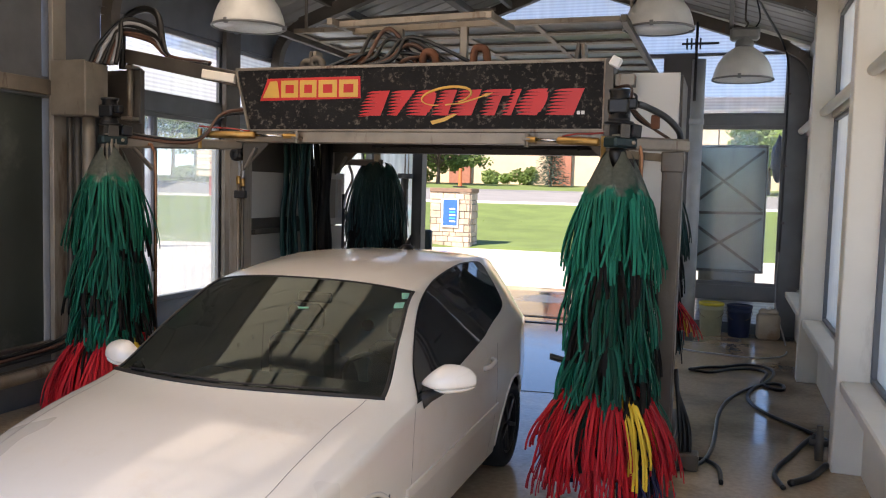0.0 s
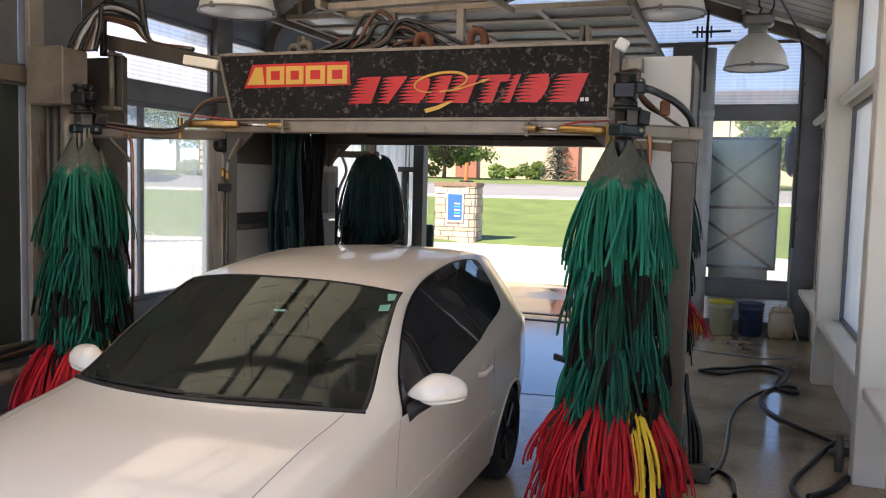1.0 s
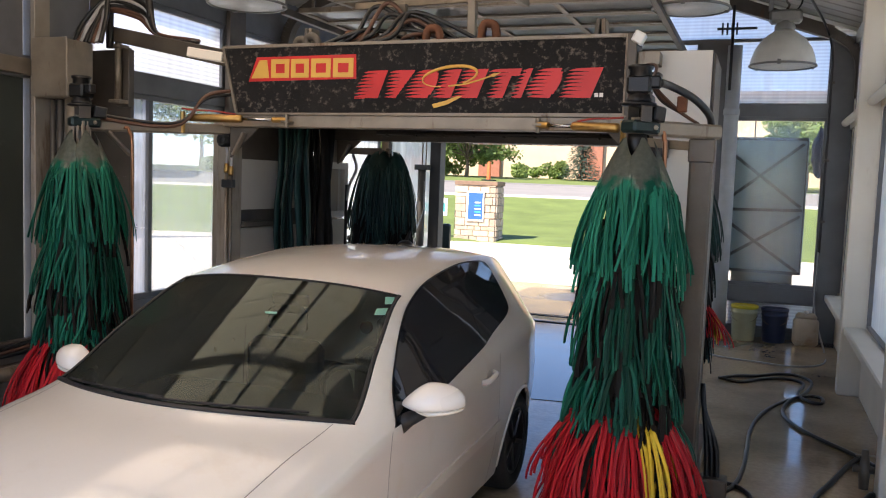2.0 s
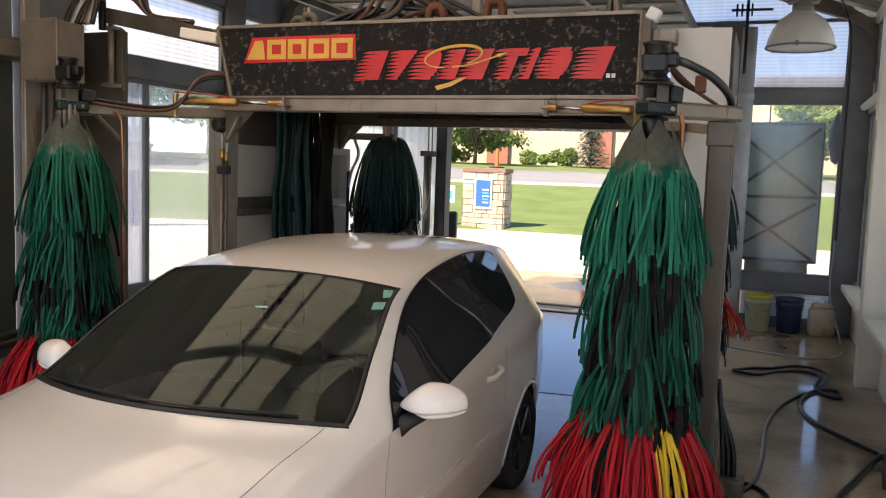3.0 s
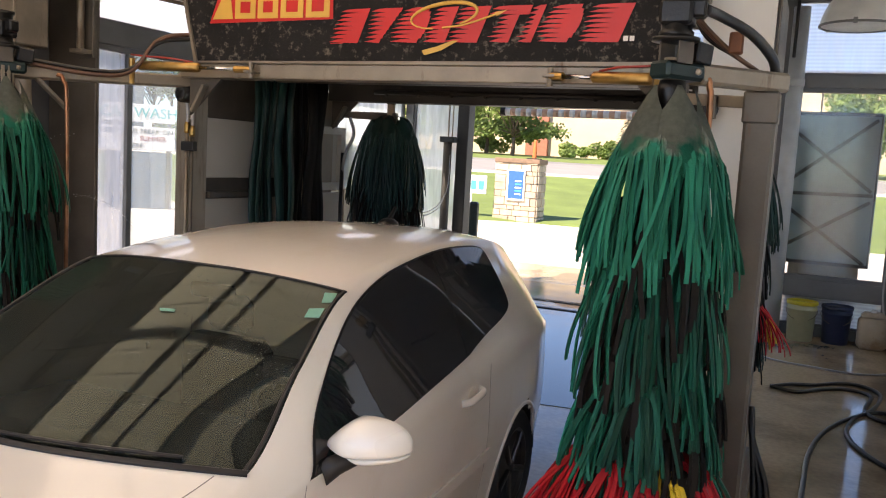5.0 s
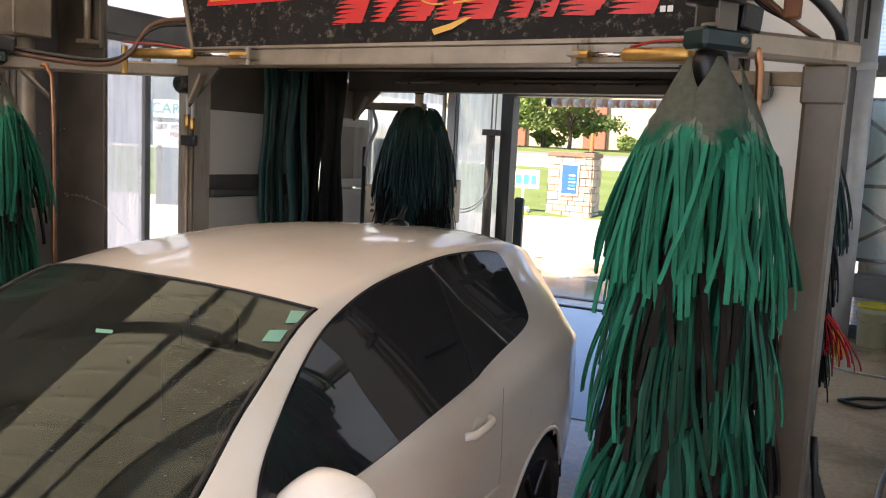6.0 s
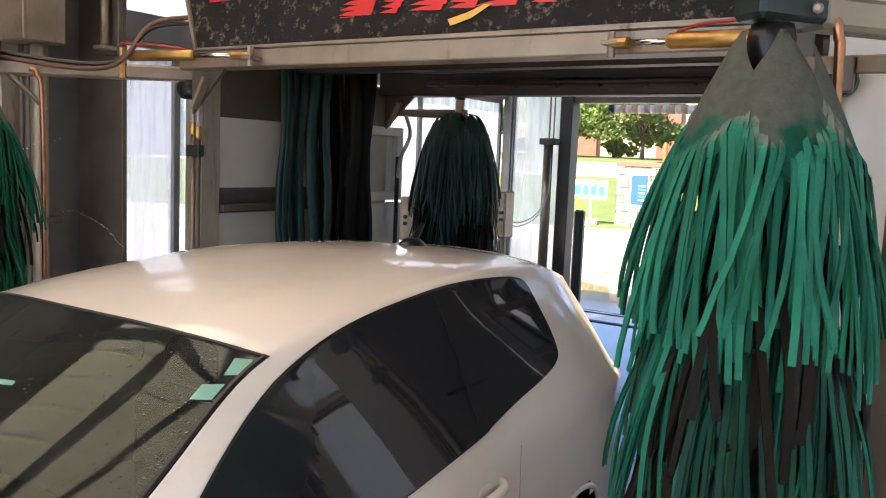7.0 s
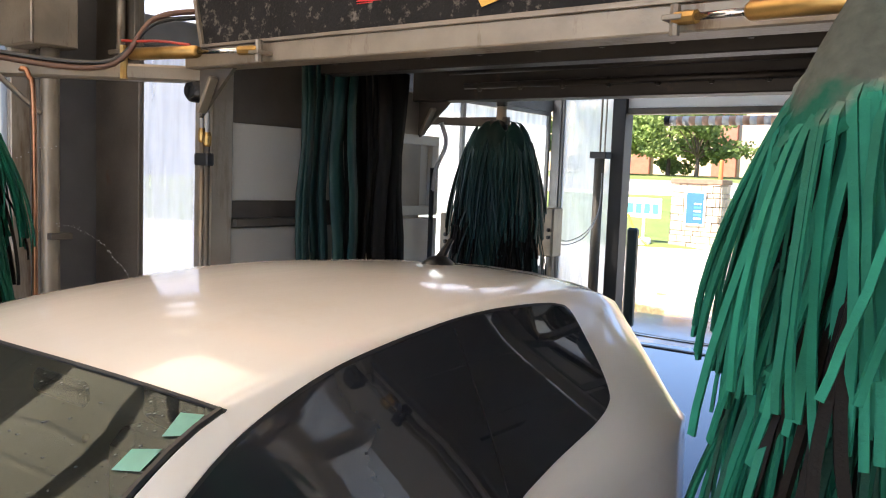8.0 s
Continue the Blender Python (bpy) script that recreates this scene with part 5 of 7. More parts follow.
        part("front_panel", box((min(xi + s * (0.03 if s > 0 else 0.2), xo - s * 0.02), 3.58 if s > 0 else 3.75, 0.05), (max(xi + s * (0.03 if s > 0 else 0.2), xo - s * 0.02), 3.6 if s > 0 else 3.77, 2.80 if s > 0 else 2.36), 0.003), LEG_WHITE if s > 0 else STEEL_BRIGHT, t, "pale front panel" if s > 0 else "grey galvanized front panel")
        part("rear_post", box((min(xi, xi + s * 0.09), 4.86, 0.05), (max(xi, xi + s * 0.09), 5.16, 2.36), 0.006), STEEL_BRIGHT, t, "galvanized rear post")
        part("foot_rail", box((min(x0, x1) - 0.02, 3.5, 0.0), (max(x0, x1) + 0.02, 5.3, 0.08), 0.01), STEEL_DARK, t, "dark floor rail")
        # inner side: pale panels with a dark band
        xin = xi + s * 0.1
        for z0, z1, m in ((0.06, 1.55, LEG_WHITE), (1.69, 2.08, LEG_WHITE), (1.55, 1.69, STEEL_DARK), (2.08, 2.56, STEEL_DARK)):
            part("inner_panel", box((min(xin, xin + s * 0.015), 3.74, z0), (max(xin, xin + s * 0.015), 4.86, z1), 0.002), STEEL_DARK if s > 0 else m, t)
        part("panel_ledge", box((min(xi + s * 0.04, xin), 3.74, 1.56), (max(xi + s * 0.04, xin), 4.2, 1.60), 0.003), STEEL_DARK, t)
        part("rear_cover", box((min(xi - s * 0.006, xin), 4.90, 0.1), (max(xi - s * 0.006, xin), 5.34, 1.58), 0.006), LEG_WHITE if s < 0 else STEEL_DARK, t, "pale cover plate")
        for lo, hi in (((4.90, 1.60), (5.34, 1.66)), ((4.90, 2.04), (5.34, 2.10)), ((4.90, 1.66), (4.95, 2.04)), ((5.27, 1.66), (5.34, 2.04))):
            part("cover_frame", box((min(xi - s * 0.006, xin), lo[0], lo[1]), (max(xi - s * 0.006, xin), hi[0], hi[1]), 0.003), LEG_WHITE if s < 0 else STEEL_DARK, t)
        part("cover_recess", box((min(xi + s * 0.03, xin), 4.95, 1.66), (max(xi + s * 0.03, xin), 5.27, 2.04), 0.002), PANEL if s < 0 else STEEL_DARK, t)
        # gusset under the beam and in the rear corner
        for y, xg in ((F + 0.05, xi), (5.12, xi)):
            bm = bmesh.new()
            q = [(xg, 2.36), (xg - s * 0.30, 2.36), (xg, 2.08)]
            vs = [bm.verts.new((a, y, b)) for a, b in q] + [bm.verts.new((a, y + 0.02, b)) for a, b in q]
            bm.faces.new(vs[:3]), bm.faces.new(vs[3:])
            for k in range(3):
                bm.faces.new((vs[k], vs[(k + 1) % 3], vs[3 + (k + 1) % 3], vs[3 + k]))
            part("gusset", bm, STEEL_DARK, t, "triangular steel gusset")
            part("gusset_clip", bar((xg - s * 0.05, y - 0.03, 2.1), (xg - s * 0.14, y - 0.03, 2.26), 0.05, 0.02), STEEL, t)
        # copper pipes with valves on the post
        for dx, top in ((0.05, 1.95), (0.09, 1.97)):
            px = xi + s * dx
            pipe = part("water_pipe", tube([(px, 3.565, 0.3), (px, 3.565, top)], 0.013, 8), STEEL_DARK if dx < 0.07 else STEEL, t, "", True)
            part("pipe_fitting", lathe([(0.014, 0), (0.02, 0.01), (0.02, 0.05), (0.014, 0.07)], 10, Matrix.Translation((px, 3.565, top))), BRASS, pipe)
            part("pipe_hose", tube(curve_pts([(px, 3.565, top + 0.05), (px - s * 0.015, 3.55, top + 0.15), (px + s * 0.02, 3.56, 2.22)], 5), 0.010, 8), HOSE_GREY, pipe)
        part("pipe_clamp", box((min(xi + s * 0.02, xi + s * 0.12), 3.54, 1.86), (max(xi + s * 0.02, xi + s * 0.12), 3.585, 1.92), 0.006), BLACK_TRIM, t)
        part("sensor_eye", lathe([(0.03, 0), (0.055, 0.01), (0.055, 0.07), (0.04, 0.09)], 14, Matrix.Translation((xi + s * 0.08, 3.57, 2.21)) @ Matrix.Rotation(math.pi / 2, 4, "X")), BLACK_TRIM, t, "black round sensor")
        # swing arm that carries the front brush
        bx, by = RB if s > 0 else LB
        px, py = (1.99, 2.99) if s > 0 else (-1.46, 3.55)
        arm = part("swing_arm", bar((bx + 0.06 * s, by + 0.09, 2.265 if s > 0 else 2.25), (px, py, 2.275 if s > 0 else 2.285), 0.085, 0.075, 0.012), STEEL, t, "grey steel swing arm")
        if s > 0:
            part("arm_post", box((1.865, 2.885, 0.12), (1.985, 3.005, 2.235), 0.012), STEEL_DARK, arm, "weathered square arm post")
            part("post_sleeve", box((1.858, 2.878, 2.11), (1.992, 3.012, 2.236), 0.008), STEEL_DARK, arm, "grey sleeve at the head of the post")
            part("post_foot", box((1.82, 2.84, 0.0), (2.03, 3.05, 0.12), 0.015), STEEL_DARK, arm)
            part("tie_bar", bar((1.50, 3.40, 2.245), (1.90, 3.02, 2.20), 0.03, 0.05, 0.004), STEEL, arm, "stained steel tie bar")
            part("tie_lug", box((1.70, 3.14, 2.14), (1.73, 3.18, 2.24), 0.004), STEEL_DARK, arm)
            part("supply_hose", tube(curve_pts([(bx + 0.09, by, 2.48), (1.78, 2.62, 2.475), (1.88, 2.76, 2.43), (1.95, 2.90, 2.36), (1.965, 2.96, 2.29)], 7), 0.02, 10), HOSE_BLACK, arm, "thick black supply hose", True)
            for k in range(4):
                part("feed_hose", tube(curve_pts([(1.62 + 0.015 * k, 2.75, 2.56 - 0.02 * k), (1.72, 2.74 + 0.02 * k, 2.45 - 0.01 * k), (1.82, 2.78 + 0.015 * k, 2.36), (1.90, 2.86 + 0.02 * k, 2.31)], 6), 0.009, 7), (HOSE_BROWN, HOSE_BROWN, HOSE_BLACK, HOSE_BLACK)[k], arm, "", True)
            part("rust_block", box((1.80, 2.74, 2.36), (1.85, 2.79, 2.44), 0.006), RUSTY, arm, "rusty fitting")
        if s < 0:
            part("arm_brace", bar((-1.90, 2.80, 2.22), (-1.84, 2.96, 2.06), 0.05, 0.02), STEEL, arm)
        part("arm_pipe", tube(curve_pts([(bx + (px - bx) * 0.3, by + (py - by) * 0.3 - 0.05, 2.25), (bx + (px - bx) * 0.34, by + (py - by) * 0.34 - 0.06, 2.22), (bx + (px - bx) * 0.36, by + (py - by) * 0.36 - 0.06, 2.0), (bx + (px - bx) * 0.36, by + (py - by) * 0.36 - 0.06, 0.5)], 6), 0.012, 8), COPPER, arm, "copper water pipe", True)
        if s < 0:
            part("rotary_coupling", lathe([(0.02, -0.05), (0.06, -0.045), (0.07, -0.02), (0.07, 0.015), (0.05, 0.03), (0.05, 0.06)], 18, Matrix.Translation((-1.475, 3.545, 2.21))), MOTOR_BLACK, arm, "greasy black swivel", True)
        # hydraulic cylinder
        tipx = -0.86 if s < 0 else 0.92
        ax, ay = (bx + (px - bx) * 0.66, by + (py - by) * 0.66) if s < 0 else (1.47, 3.18)
        tip, root = Vector((tipx, F - 0.07, 2.345 if s < 0 else 2.332)), Vector((ax, ay, 2.305 if s > 0 else 2.35))
        d = root - tip
        cyl = part("hydraulic_cylinder", tube([tip + d * 0.42, tip + d * 0.44, tip + d * 0.93, tip + d * 0.95], 0.028, 14, [0.022, 0.028, 0.028, 0.022]), BRASS, t, "brass hydraulic cylinder", True)
        part("piston_rod", tube([tip + d * 0.12, tip + d * 0.43], 0.011, 10), CHROME, cyl, "bright piston rod", True)
        part("rod_clevis", tube([tip, tip + d * 0.13], 0.02, 8), BRASS, cyl)
        part("clevis_pin", tube([tip + Vector((0, 0, -0.05)), tip + Vector((0, 0, 0.04))], 0.016, 8), STEEL, cyl)
        part("root_bracket", tube([root + Vector((0, 0, -0.11)), root + Vector((0, 0, 0.04))], 0.018, 8), BRASS, cyl)
        part("cylinder_bracket", box((min(tipx - 0.03, tipx + 0.03), F - 0.1, 2.325), (max(tipx - 0.03, tipx + 0.03), F, 2.34), 0.002), STEEL, t)
        part("cylinder_hose", tube(curve_pts([tip + d * 0.48 + Vector((0, 0, 0.03)), tip + d * 0.66 + Vector((0, -0.03, 0.045)), tip + d * 0.84 + Vector((0, -0.03, 0.05)), root + Vector((0, -0.01, 0.06))], 6), 0.006, 6), HOSE_RED, t, "thin red hose", True)
        # hoses from the header to the brush motor
        for k in range(2 if s < 0 else 0):
            hx = (GL + 0.08 if s < 0 else GR + 0.06)
            part("motor_hose", tube(curve_pts([(hx, F + 0.02, 2.56 - 0.03 * k + (0.1 if s > 0 else 0)), (hx + s * 0.12, F - 0.15, 2.50 - 0.02 * k), ((bx + hx) / 2 + s * (0.1 if s > 0 else -0.04), (by + F) / 2 + 0.1, 2.33 + 0.02 * k - 0.05), (bx + s * 0.02, by + 0.1, 2.31 + 0.02 * k), (bx, by + 0.03, 2.34)], 8), 0.011 if k else 0.013, 8), (HOSE_BROWN, HOSE_BLACK, HOSE_BLACK)[k], t, "", True)
    # right shoulder: bracket box, junction, cables
    part("corner_sensor", box((1.465, 3.365, 2.815), (1.535, 3.435, 2.885), 0.008, Matrix.Translation((1.5, 3.4, 2.85)) @ Matrix.Rotation(0.5, 4, "Y") @ Matrix.Translation((-1.5, -3.4, -2.85))), HOUSE_WHITE, t, "white corner sensor box")
    part("sensor_bracket", box((1.49, 3.45, 2.70), (1.62, 3.58, 2.78), 0.004), STEEL, t)
    for i, (dx, dz) in enumerate(((0.0, 0), (0.03, 0.03), (0.06, -0.02), (0.02, -0.05))):
        part("cable", tube(curve_pts([(1.46 + dx, 3.5, 2.66 + dz), (1.55 + dx, 3.36, 2.66 + dz), (1.62 + dx, 3.05, 2.60 + dz), (1.68, 2.75, 2.52 + dz * 0.5), (1.70, 2.56, 2.47)], 6), 0.009, 6), (HOSE_BLACK, HOSE_BROWN, HOSE_BLACK, HOSE_BLACK)[i], t, "", True)
    # top: pivot frame, hose bundle, pump
    for x in (-0.25, 0.28):
        part("top_upright", bar((x, 3.9, 2.6), (x, 3.9, 3.22), 0.06, 0.05), STEEL, t)
    for y in (3.75, 4.05):
        part("top_frame_bar", bar((-0.72, y, 3.24), (0.55, y, 3.27), 0.06, 0.05), STEEL, t, "grey steel frame bar")
    for x in (-0.72, 0.55):
        part("top_frame_bar", bar((x, 3.6, 3.24), (x, 4.3, 3.27), 0.05, 0.05), STEEL, t)
    part("pump_motor", lathe([(0.05, -0.12), (0.085, -0.10), (0.09, 0.1), (0.06, 0.13)], 16, Matrix.Translation((-0.5, 3.75, 2.93)) @ Matrix.Rotation(math.pi / 2, 4, "Y")), RUSTY, t, "rusty pump motor", True)
    part("pump_foot", box((-0.62, 3.65, 2.60), (-0.38, 3.85, 2.86), 0.02), STEEL_DARK, t)
    rgh = random.Random(8)
    for i in range(9):
        x0, x1 = rgh.uniform(-0.9, -0.2), rgh.uniform(-0.1, 0.5)
        part("top_hose", tube(curve_pts([(x0, 3.6 + 0.03 * i, 2.86), ((x0 + x1) / 2 - 0.1, 3.65, 2.93 + rgh.uniform(0, 0.05)), ((x0 + x1) / 2 + 0.05, 3.75, 3.0 + rgh.uniform(-0.05, 0.2)), (x1, 3.8, 2.88)], 7), 0.016, 7), (HOSE_BLACK, HOSE_BLACK, HOSE_BROWN)[i % 3], t, "", True)
    for x, z in ((-1.0, 2.9), (-0.92, 2.92), (0.02, 2.95), (0.42, 2.97)):
        part("pipe_elbow", tube(curve_pts([(x, 3.7, 2.6), (x, 3.7, z), (x + 0.05, 3.7, z + 0.05), (x + 0.1, 3.7, z), (x + 0.1, 3.7, 2.7)], 5), 0.03, 8), RUSTY if x > 0 else STEEL_DARK, t, "", True)
    for x in (-1.05, 1.12):
        part("pulley_bracket", bar((x, 3.9, 2.6), (x + 0.05, 3.9, 3.06), 0.12, 0.03), STEEL_DARK, t)
        part("pulley_bracket", bar((x + 0.12, 3.9, 2.6), (x + 0.08, 3.9, 3.06), 0.12, 0.03), STEEL, t)
    # cloth curtain folded against the inner left side
    rg = random.Random(12)
    for k in range(9):
        bm = bmesh.new()
        y0 = 4.12 + 0.085 * k
        for j in range(3):
            yy = y0 + 0.03 * j + rg.uniform(-0.01, 0.01)
            x = -1.40 + rg.uniform(-0.02, 0.12)
            strip(bm, [Vector((x + 0.02 * math.sin(q * 1.3 + k), yy + rg.uniform(-0.006, 0.006), 2.44 - 0.24 * q)) for q in range(9)], rg.uniform(0.05, 0.085), 0.012, Vector((rg.uniform(-0.6, 0.6), 1, 0)).normalized())
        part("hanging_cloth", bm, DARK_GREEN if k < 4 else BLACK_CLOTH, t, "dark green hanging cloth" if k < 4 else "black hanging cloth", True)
    # arm of the rear brush
    part("rear_arm", bar((-1.85, 5.3, 2.22), (-1.25, 5.86, 2.22), 0.07, 0.05), STEEL_DARK, t, "dark rear swing arm")
    part("rear_arm", bar((-2.0, 5.85, 2.24), (-1.2, 5.85, 2.24), 0.05, 0.05), STEEL_DARK, t)
    part("rear_arm", bar((1.75, 5.2, 2.22), (1.58, 6.05, 2.22), 0.07, 0.05), STEEL_DARK, t, "dark rear swing arm")
    part("rear_hose", tube(curve_pts([(-1.28, 5.2, 2.18), (-1.24, 5.2, 2.05), (-1.3, 5.19, 1.9), (-1.33, 5.19, 1.75)], 6), 0.014, 8), HOSE_GREY, t, "", True)
    part("rear_pipe", tube([(-1.33, 5.19, 0.3), (-1.33, 5.19, 1.9)], 0.015, 8), BLACK_TRIM, t, "", True)
    return t


CHROME = mat("piston_chrome", (0.6, 0.6, 0.6), 0.15, 1, 0.8, 8, 60, 0.05)
RUSTY = mat("rusty_casting", (0.20, 0.075, 0.035), 0.7, 0.2, 0.6, 8, 60, 0.4)
build_gantry()

# ---- left side: column, boom, junction box, pipes ----
col = thing("boom_column", "tall weathered steel column with rust runs", "column")
part("column_body", box((-3.37, 4.14, 0), (-2.88, 4.18, 2.99), 0.006), STEEL_DARK, col, "dark steel sheet with rust stains")
part("column_web", box((-3.40, 4.18, 0), (-3.36, 4.5, 2.99), 0.004), STEEL_DARK, col)
part("hinge_bracket", box((-3.02, 4.10, 2.50), (-2.87, 4.14, 3.0), 0.005), STEEL_DARK, col)
part("hinge_pin", tube([(-2.94, 4.05, 2.52), (-2.94, 4.05, 3.08)], 0.028, 10), STEEL, col, "", True)
for z in (2.54, 3.0):
    part("hinge_ear", box((-3.0, 4.0, z - 0.015), (-2.88, 4.12, z + 0.015), 0.004), STEEL, col)
boom = thing("hose_boom", "dark steel boom that carries hoses to the gantry", "boom")
part("boom_arm", bar((-2.95, 4.05, 3.1), (-1.36, 3.62, 2.78), 0.1, 0.12, 0.006), STEEL_DARK, boom)
part("boom_camera", bar((-1.75, 3.45, 2.84), (-1.48, 3.5, 2.80), 0.07, 0.07, 0.006), CREAM, boom, "pale rectangular tube")
hoses = thing("hose_bundle", "loops of black, brown and grey hoses over the boom", "hose bundle")
rgh = random.Random(2)
for i in range(8):
    j = rgh.uniform(-0.05, 0.05)
    h = rgh.uniform(0.12, 0.26)
    part("hose", tube(curve_pts([(-3.1 + 0.04 * i, 3.72, 2.98), (-3.05 + 0.03 * i, 3.8, 3.06 + h * 0.5), (-2.9 + j, 3.9, 3.14 + h), (-2.6 + j, 3.95, 3.12 + h * 0.7), (-2.4, 3.9, 3.06), (-1.9, 3.76, 2.97)], 7), 0.02, 8), (HOSE_BLACK, HOSE_BROWN, HOSE_GREY, HOSE_BLACK)[i % 4], hoses, "", True)
part("hose", tube(curve_pts([(-2.98, 4.0, 2.98), (-2.98, 4.0, 3.3), (-2.9, 4.0, 3.46), (-2.72, 4.0, 3.5), (-2.58, 3.98, 3.42), (-2.52, 3.95, 3.2)], 7), 0.032, 10), HOSE_BLACK, hoses, "thick corrugated black conduit", True)
jb = thing("junction_box", "grey steel junction box on the column", "junction box")
part("box_body", box((-3.30, 3.5, 2.52), (-2.95, 3.78, 2.98), 0.01), STEEL, jb)
part("box_lid", box((-3.31, 3.485, 2.525), (-2.94, 3.5, 2.99), 0.006), STEEL, jb)
for i, (x, r) in enumerate(((-3.26, 0.02), (-3.18, 0.028), (-3.06, 0.055))):
    p = thing("wall_pipe", "grey vertical pipe strapped to the wall", "pipe", group="wall pipes")
    part("pipe", tube(curve_pts([(x, 3.66, 2.52), (x, 3.66, 1.5), (x, 3.66, 0.62), (x + 0.0, 3.62, 0.48), (x - 0.03, 3.5, 0.38), (x - 0.06, 3.2, 0.36), (x - 0.1, -2.65, 0.3)], 6), r, 10), STEEL_DARK if i < 2 else STEEL, p, "", True)
    part("pipe_strap", box((x - r - 0.01, 3.62, 1.38), (x + r + 0.03, 3.70 + r, 1.42), 0.003), STEEL_DARK, p)
for i in range(3):
    c = thing("floor_cable", "dark cable along the foot of the wall", "cable", group="floor cables")
    part("cable", tube(curve_pts([(-3.2 + 0.05 * i, 3.7, 0.9), (-3.2, 3.6, 0.55 + 0.04 * i), (-3.25, 3.0, 0.46 + 0.03 * i), (-3.3, 1.0, 0.42 + 0.05 * i), (-3.3, -2.6, 0.40 + 0.05 * i)], 8), 0.018, 7), (HOSE_BLACK, HOSE_BROWN, HOSE_BLACK)[i], c, "", True)


# ---- lamps ----
def bay_lamp(at, label):
    t = thing("bay_lamp", label, "pendant lamp", at, "bay lamps")
    part("shade", lathe([(0.335, 0.0), (0.345, 0.01), (0.34, 0.03), (0.325, 0.10), (0.29, 0.19), (0.22, 0.29), (0.13, 0.36), (0.10, 0.38), (0.09, 0.37), (0.2, 0.28), (0.27, 0.18), (0.31, 0.09), (0.325, 0.02)], 36), LAMP_SHADE, t, "milky white bell shade", True)
    part("rim_ring", tube([(0.345 * math.cos(a), 0.345 * math.sin(a), 0.0) for a in (2 * math.pi * i / 36 for i in range(37))], 0.012, 8), LAMP_METAL, t, "grey metal rim", True)
    part("lens", lathe([(0.02, 0.004), (0.32, 0.006), (0.32, 0.014), (0.02, 0.02)], 36), LAMP_SHADE, t, "pale glass lens", True)
    for i in range(3):
        a = 2 * math.pi * i / 3 + 0.4
        part("rim_clip", box((0.335 * math.cos(a) - 0.018, 0.335 * math.sin(a) - 0.018, -0.02), (0.335 * math.cos(a) + 0.018, 0.335 * math.sin(a) + 0.018, 0.03), 0.004), LAMP_METAL, t)
    part("neck", lathe([(0.10, 0.37), (0.11, 0.42), (0.09, 0.46), (0.09, 0.48)], 20), LAMP_METAL, t, "", True)
    part("ballast", box((-0.17, -0.1, 0.46), (0.17, 0.1, 0.6), 0.03), LAMP_METAL, t, "pale metal ballast housing")
    part("hook", tube(curve_pts([(0, 0, 0.6), (0.03, 0, 0.66), (0, 0, 0.72), (0, 0, 1.0)], 5), 0.012, 8), STEEL_DARK, t)
    part("lamp_cable", tube(curve_pts([(0.1, 0, 0.58), (0.16, 0.02, 0.72), (0.1, 0.02, 1.0)], 5), 0.01, 6), HOSE_BLACK, t)
    return t


bay_lamp((2.36, 8.33, 3.36), "unlit bell-shaped pendant lamp with a milky shade")
bay_lamp((-2.16, 4.78, 3.47), "unlit bell-shaped pendant lamp with a milky shade")
bay_lamp((1.52, 6.4, 3.62), "unlit bell-shaped pendant lamp with a milky shade")

# ---- right aisle: pipe, board, buckets, hoses ----
p = thing("drain_pipe", "tall pale grey plastic pipe against the end wall", "pipe")
part("pipe", tube([(1.79, 10.25, 0.0), (1.79, 10.25, 3.9)], 0.095, 20), PIPE_PALE, p, "", True)
part("pipe_joint", lathe([(0.098, 0), (0.105, 0.01), (0.105, 0.08), (0.098, 0.09)], 20, Matrix.Translation((1.79, 10.25, 2.98))), PIPE_PALE, p, "", True)
lg = thing("door_operator_chain", "black chain drive beside the overhead door", "chain drive")
part("chain", tube([(1.75, 10.1, 3.3), (1.75, 10.1, 4.4)], 0.02, 6), BLACK_TRIM, lg)
part("sprocket_bar", bar((1.55, 10.1, 4.1), (2.05, 10.1, 4.1), 0.03, 0.03), BLACK_TRIM, lg)
for x in (1.62, 1.68, 1.74, 1.80):
    part("sprocket", lathe([(0.02, -0.01), (0.08, -0.01), (0.08, 0.01), (0.02, 0.01)], 12, Matrix.Translation((x, 10.1, 4.1)) @ Matrix.Rotation(math.pi / 2, 4, "Y")), BLACK_TRIM, lg)

bd = thing("framed_board", "grey-blue board with crossed braces behind the end window", "board")
part("panel", box((1.62, 10.66, 0.86), (2.80, 10.69, 2.72), 0.004), BOARD, bd)
for a, b in (((1.66, 2.70), (2.78, 2.70)), ((1.66, 0.88), (2.78, 0.88)), ((2.78, 0.86), (2.78, 2.72)), ((1.66, 0.86), (1.66, 2.72)), ((1.66, 1.72), (2.76, 1.74)), ((1.66, 2.62), (2.74, 1.78)), ((1.70, 1.78), (2.74, 2.64)), ((1.66, 1.66), (2.74, 0.90)), ((1.70, 0.98), (2.74, 1.66))):
    part("brace", bar((a[0], 10.645, a[1]), (b[0], 10.645, b[1]), 0.012, 0.042, 0.002), BLACK_TRIM, bd)
part("board_foot", box((1.9, 10.7, 0.0), (2.7, 10.8, 0.88), 0.01), STEEL, bd)
sb = thing("framed_board", "small grey-blue board with crossed braces outside the side window", "board")
part("panel", box((-3.60, 8.50, 1.40), (-3.57, 9.05, 2.16), 0.004), BOARD, sb)
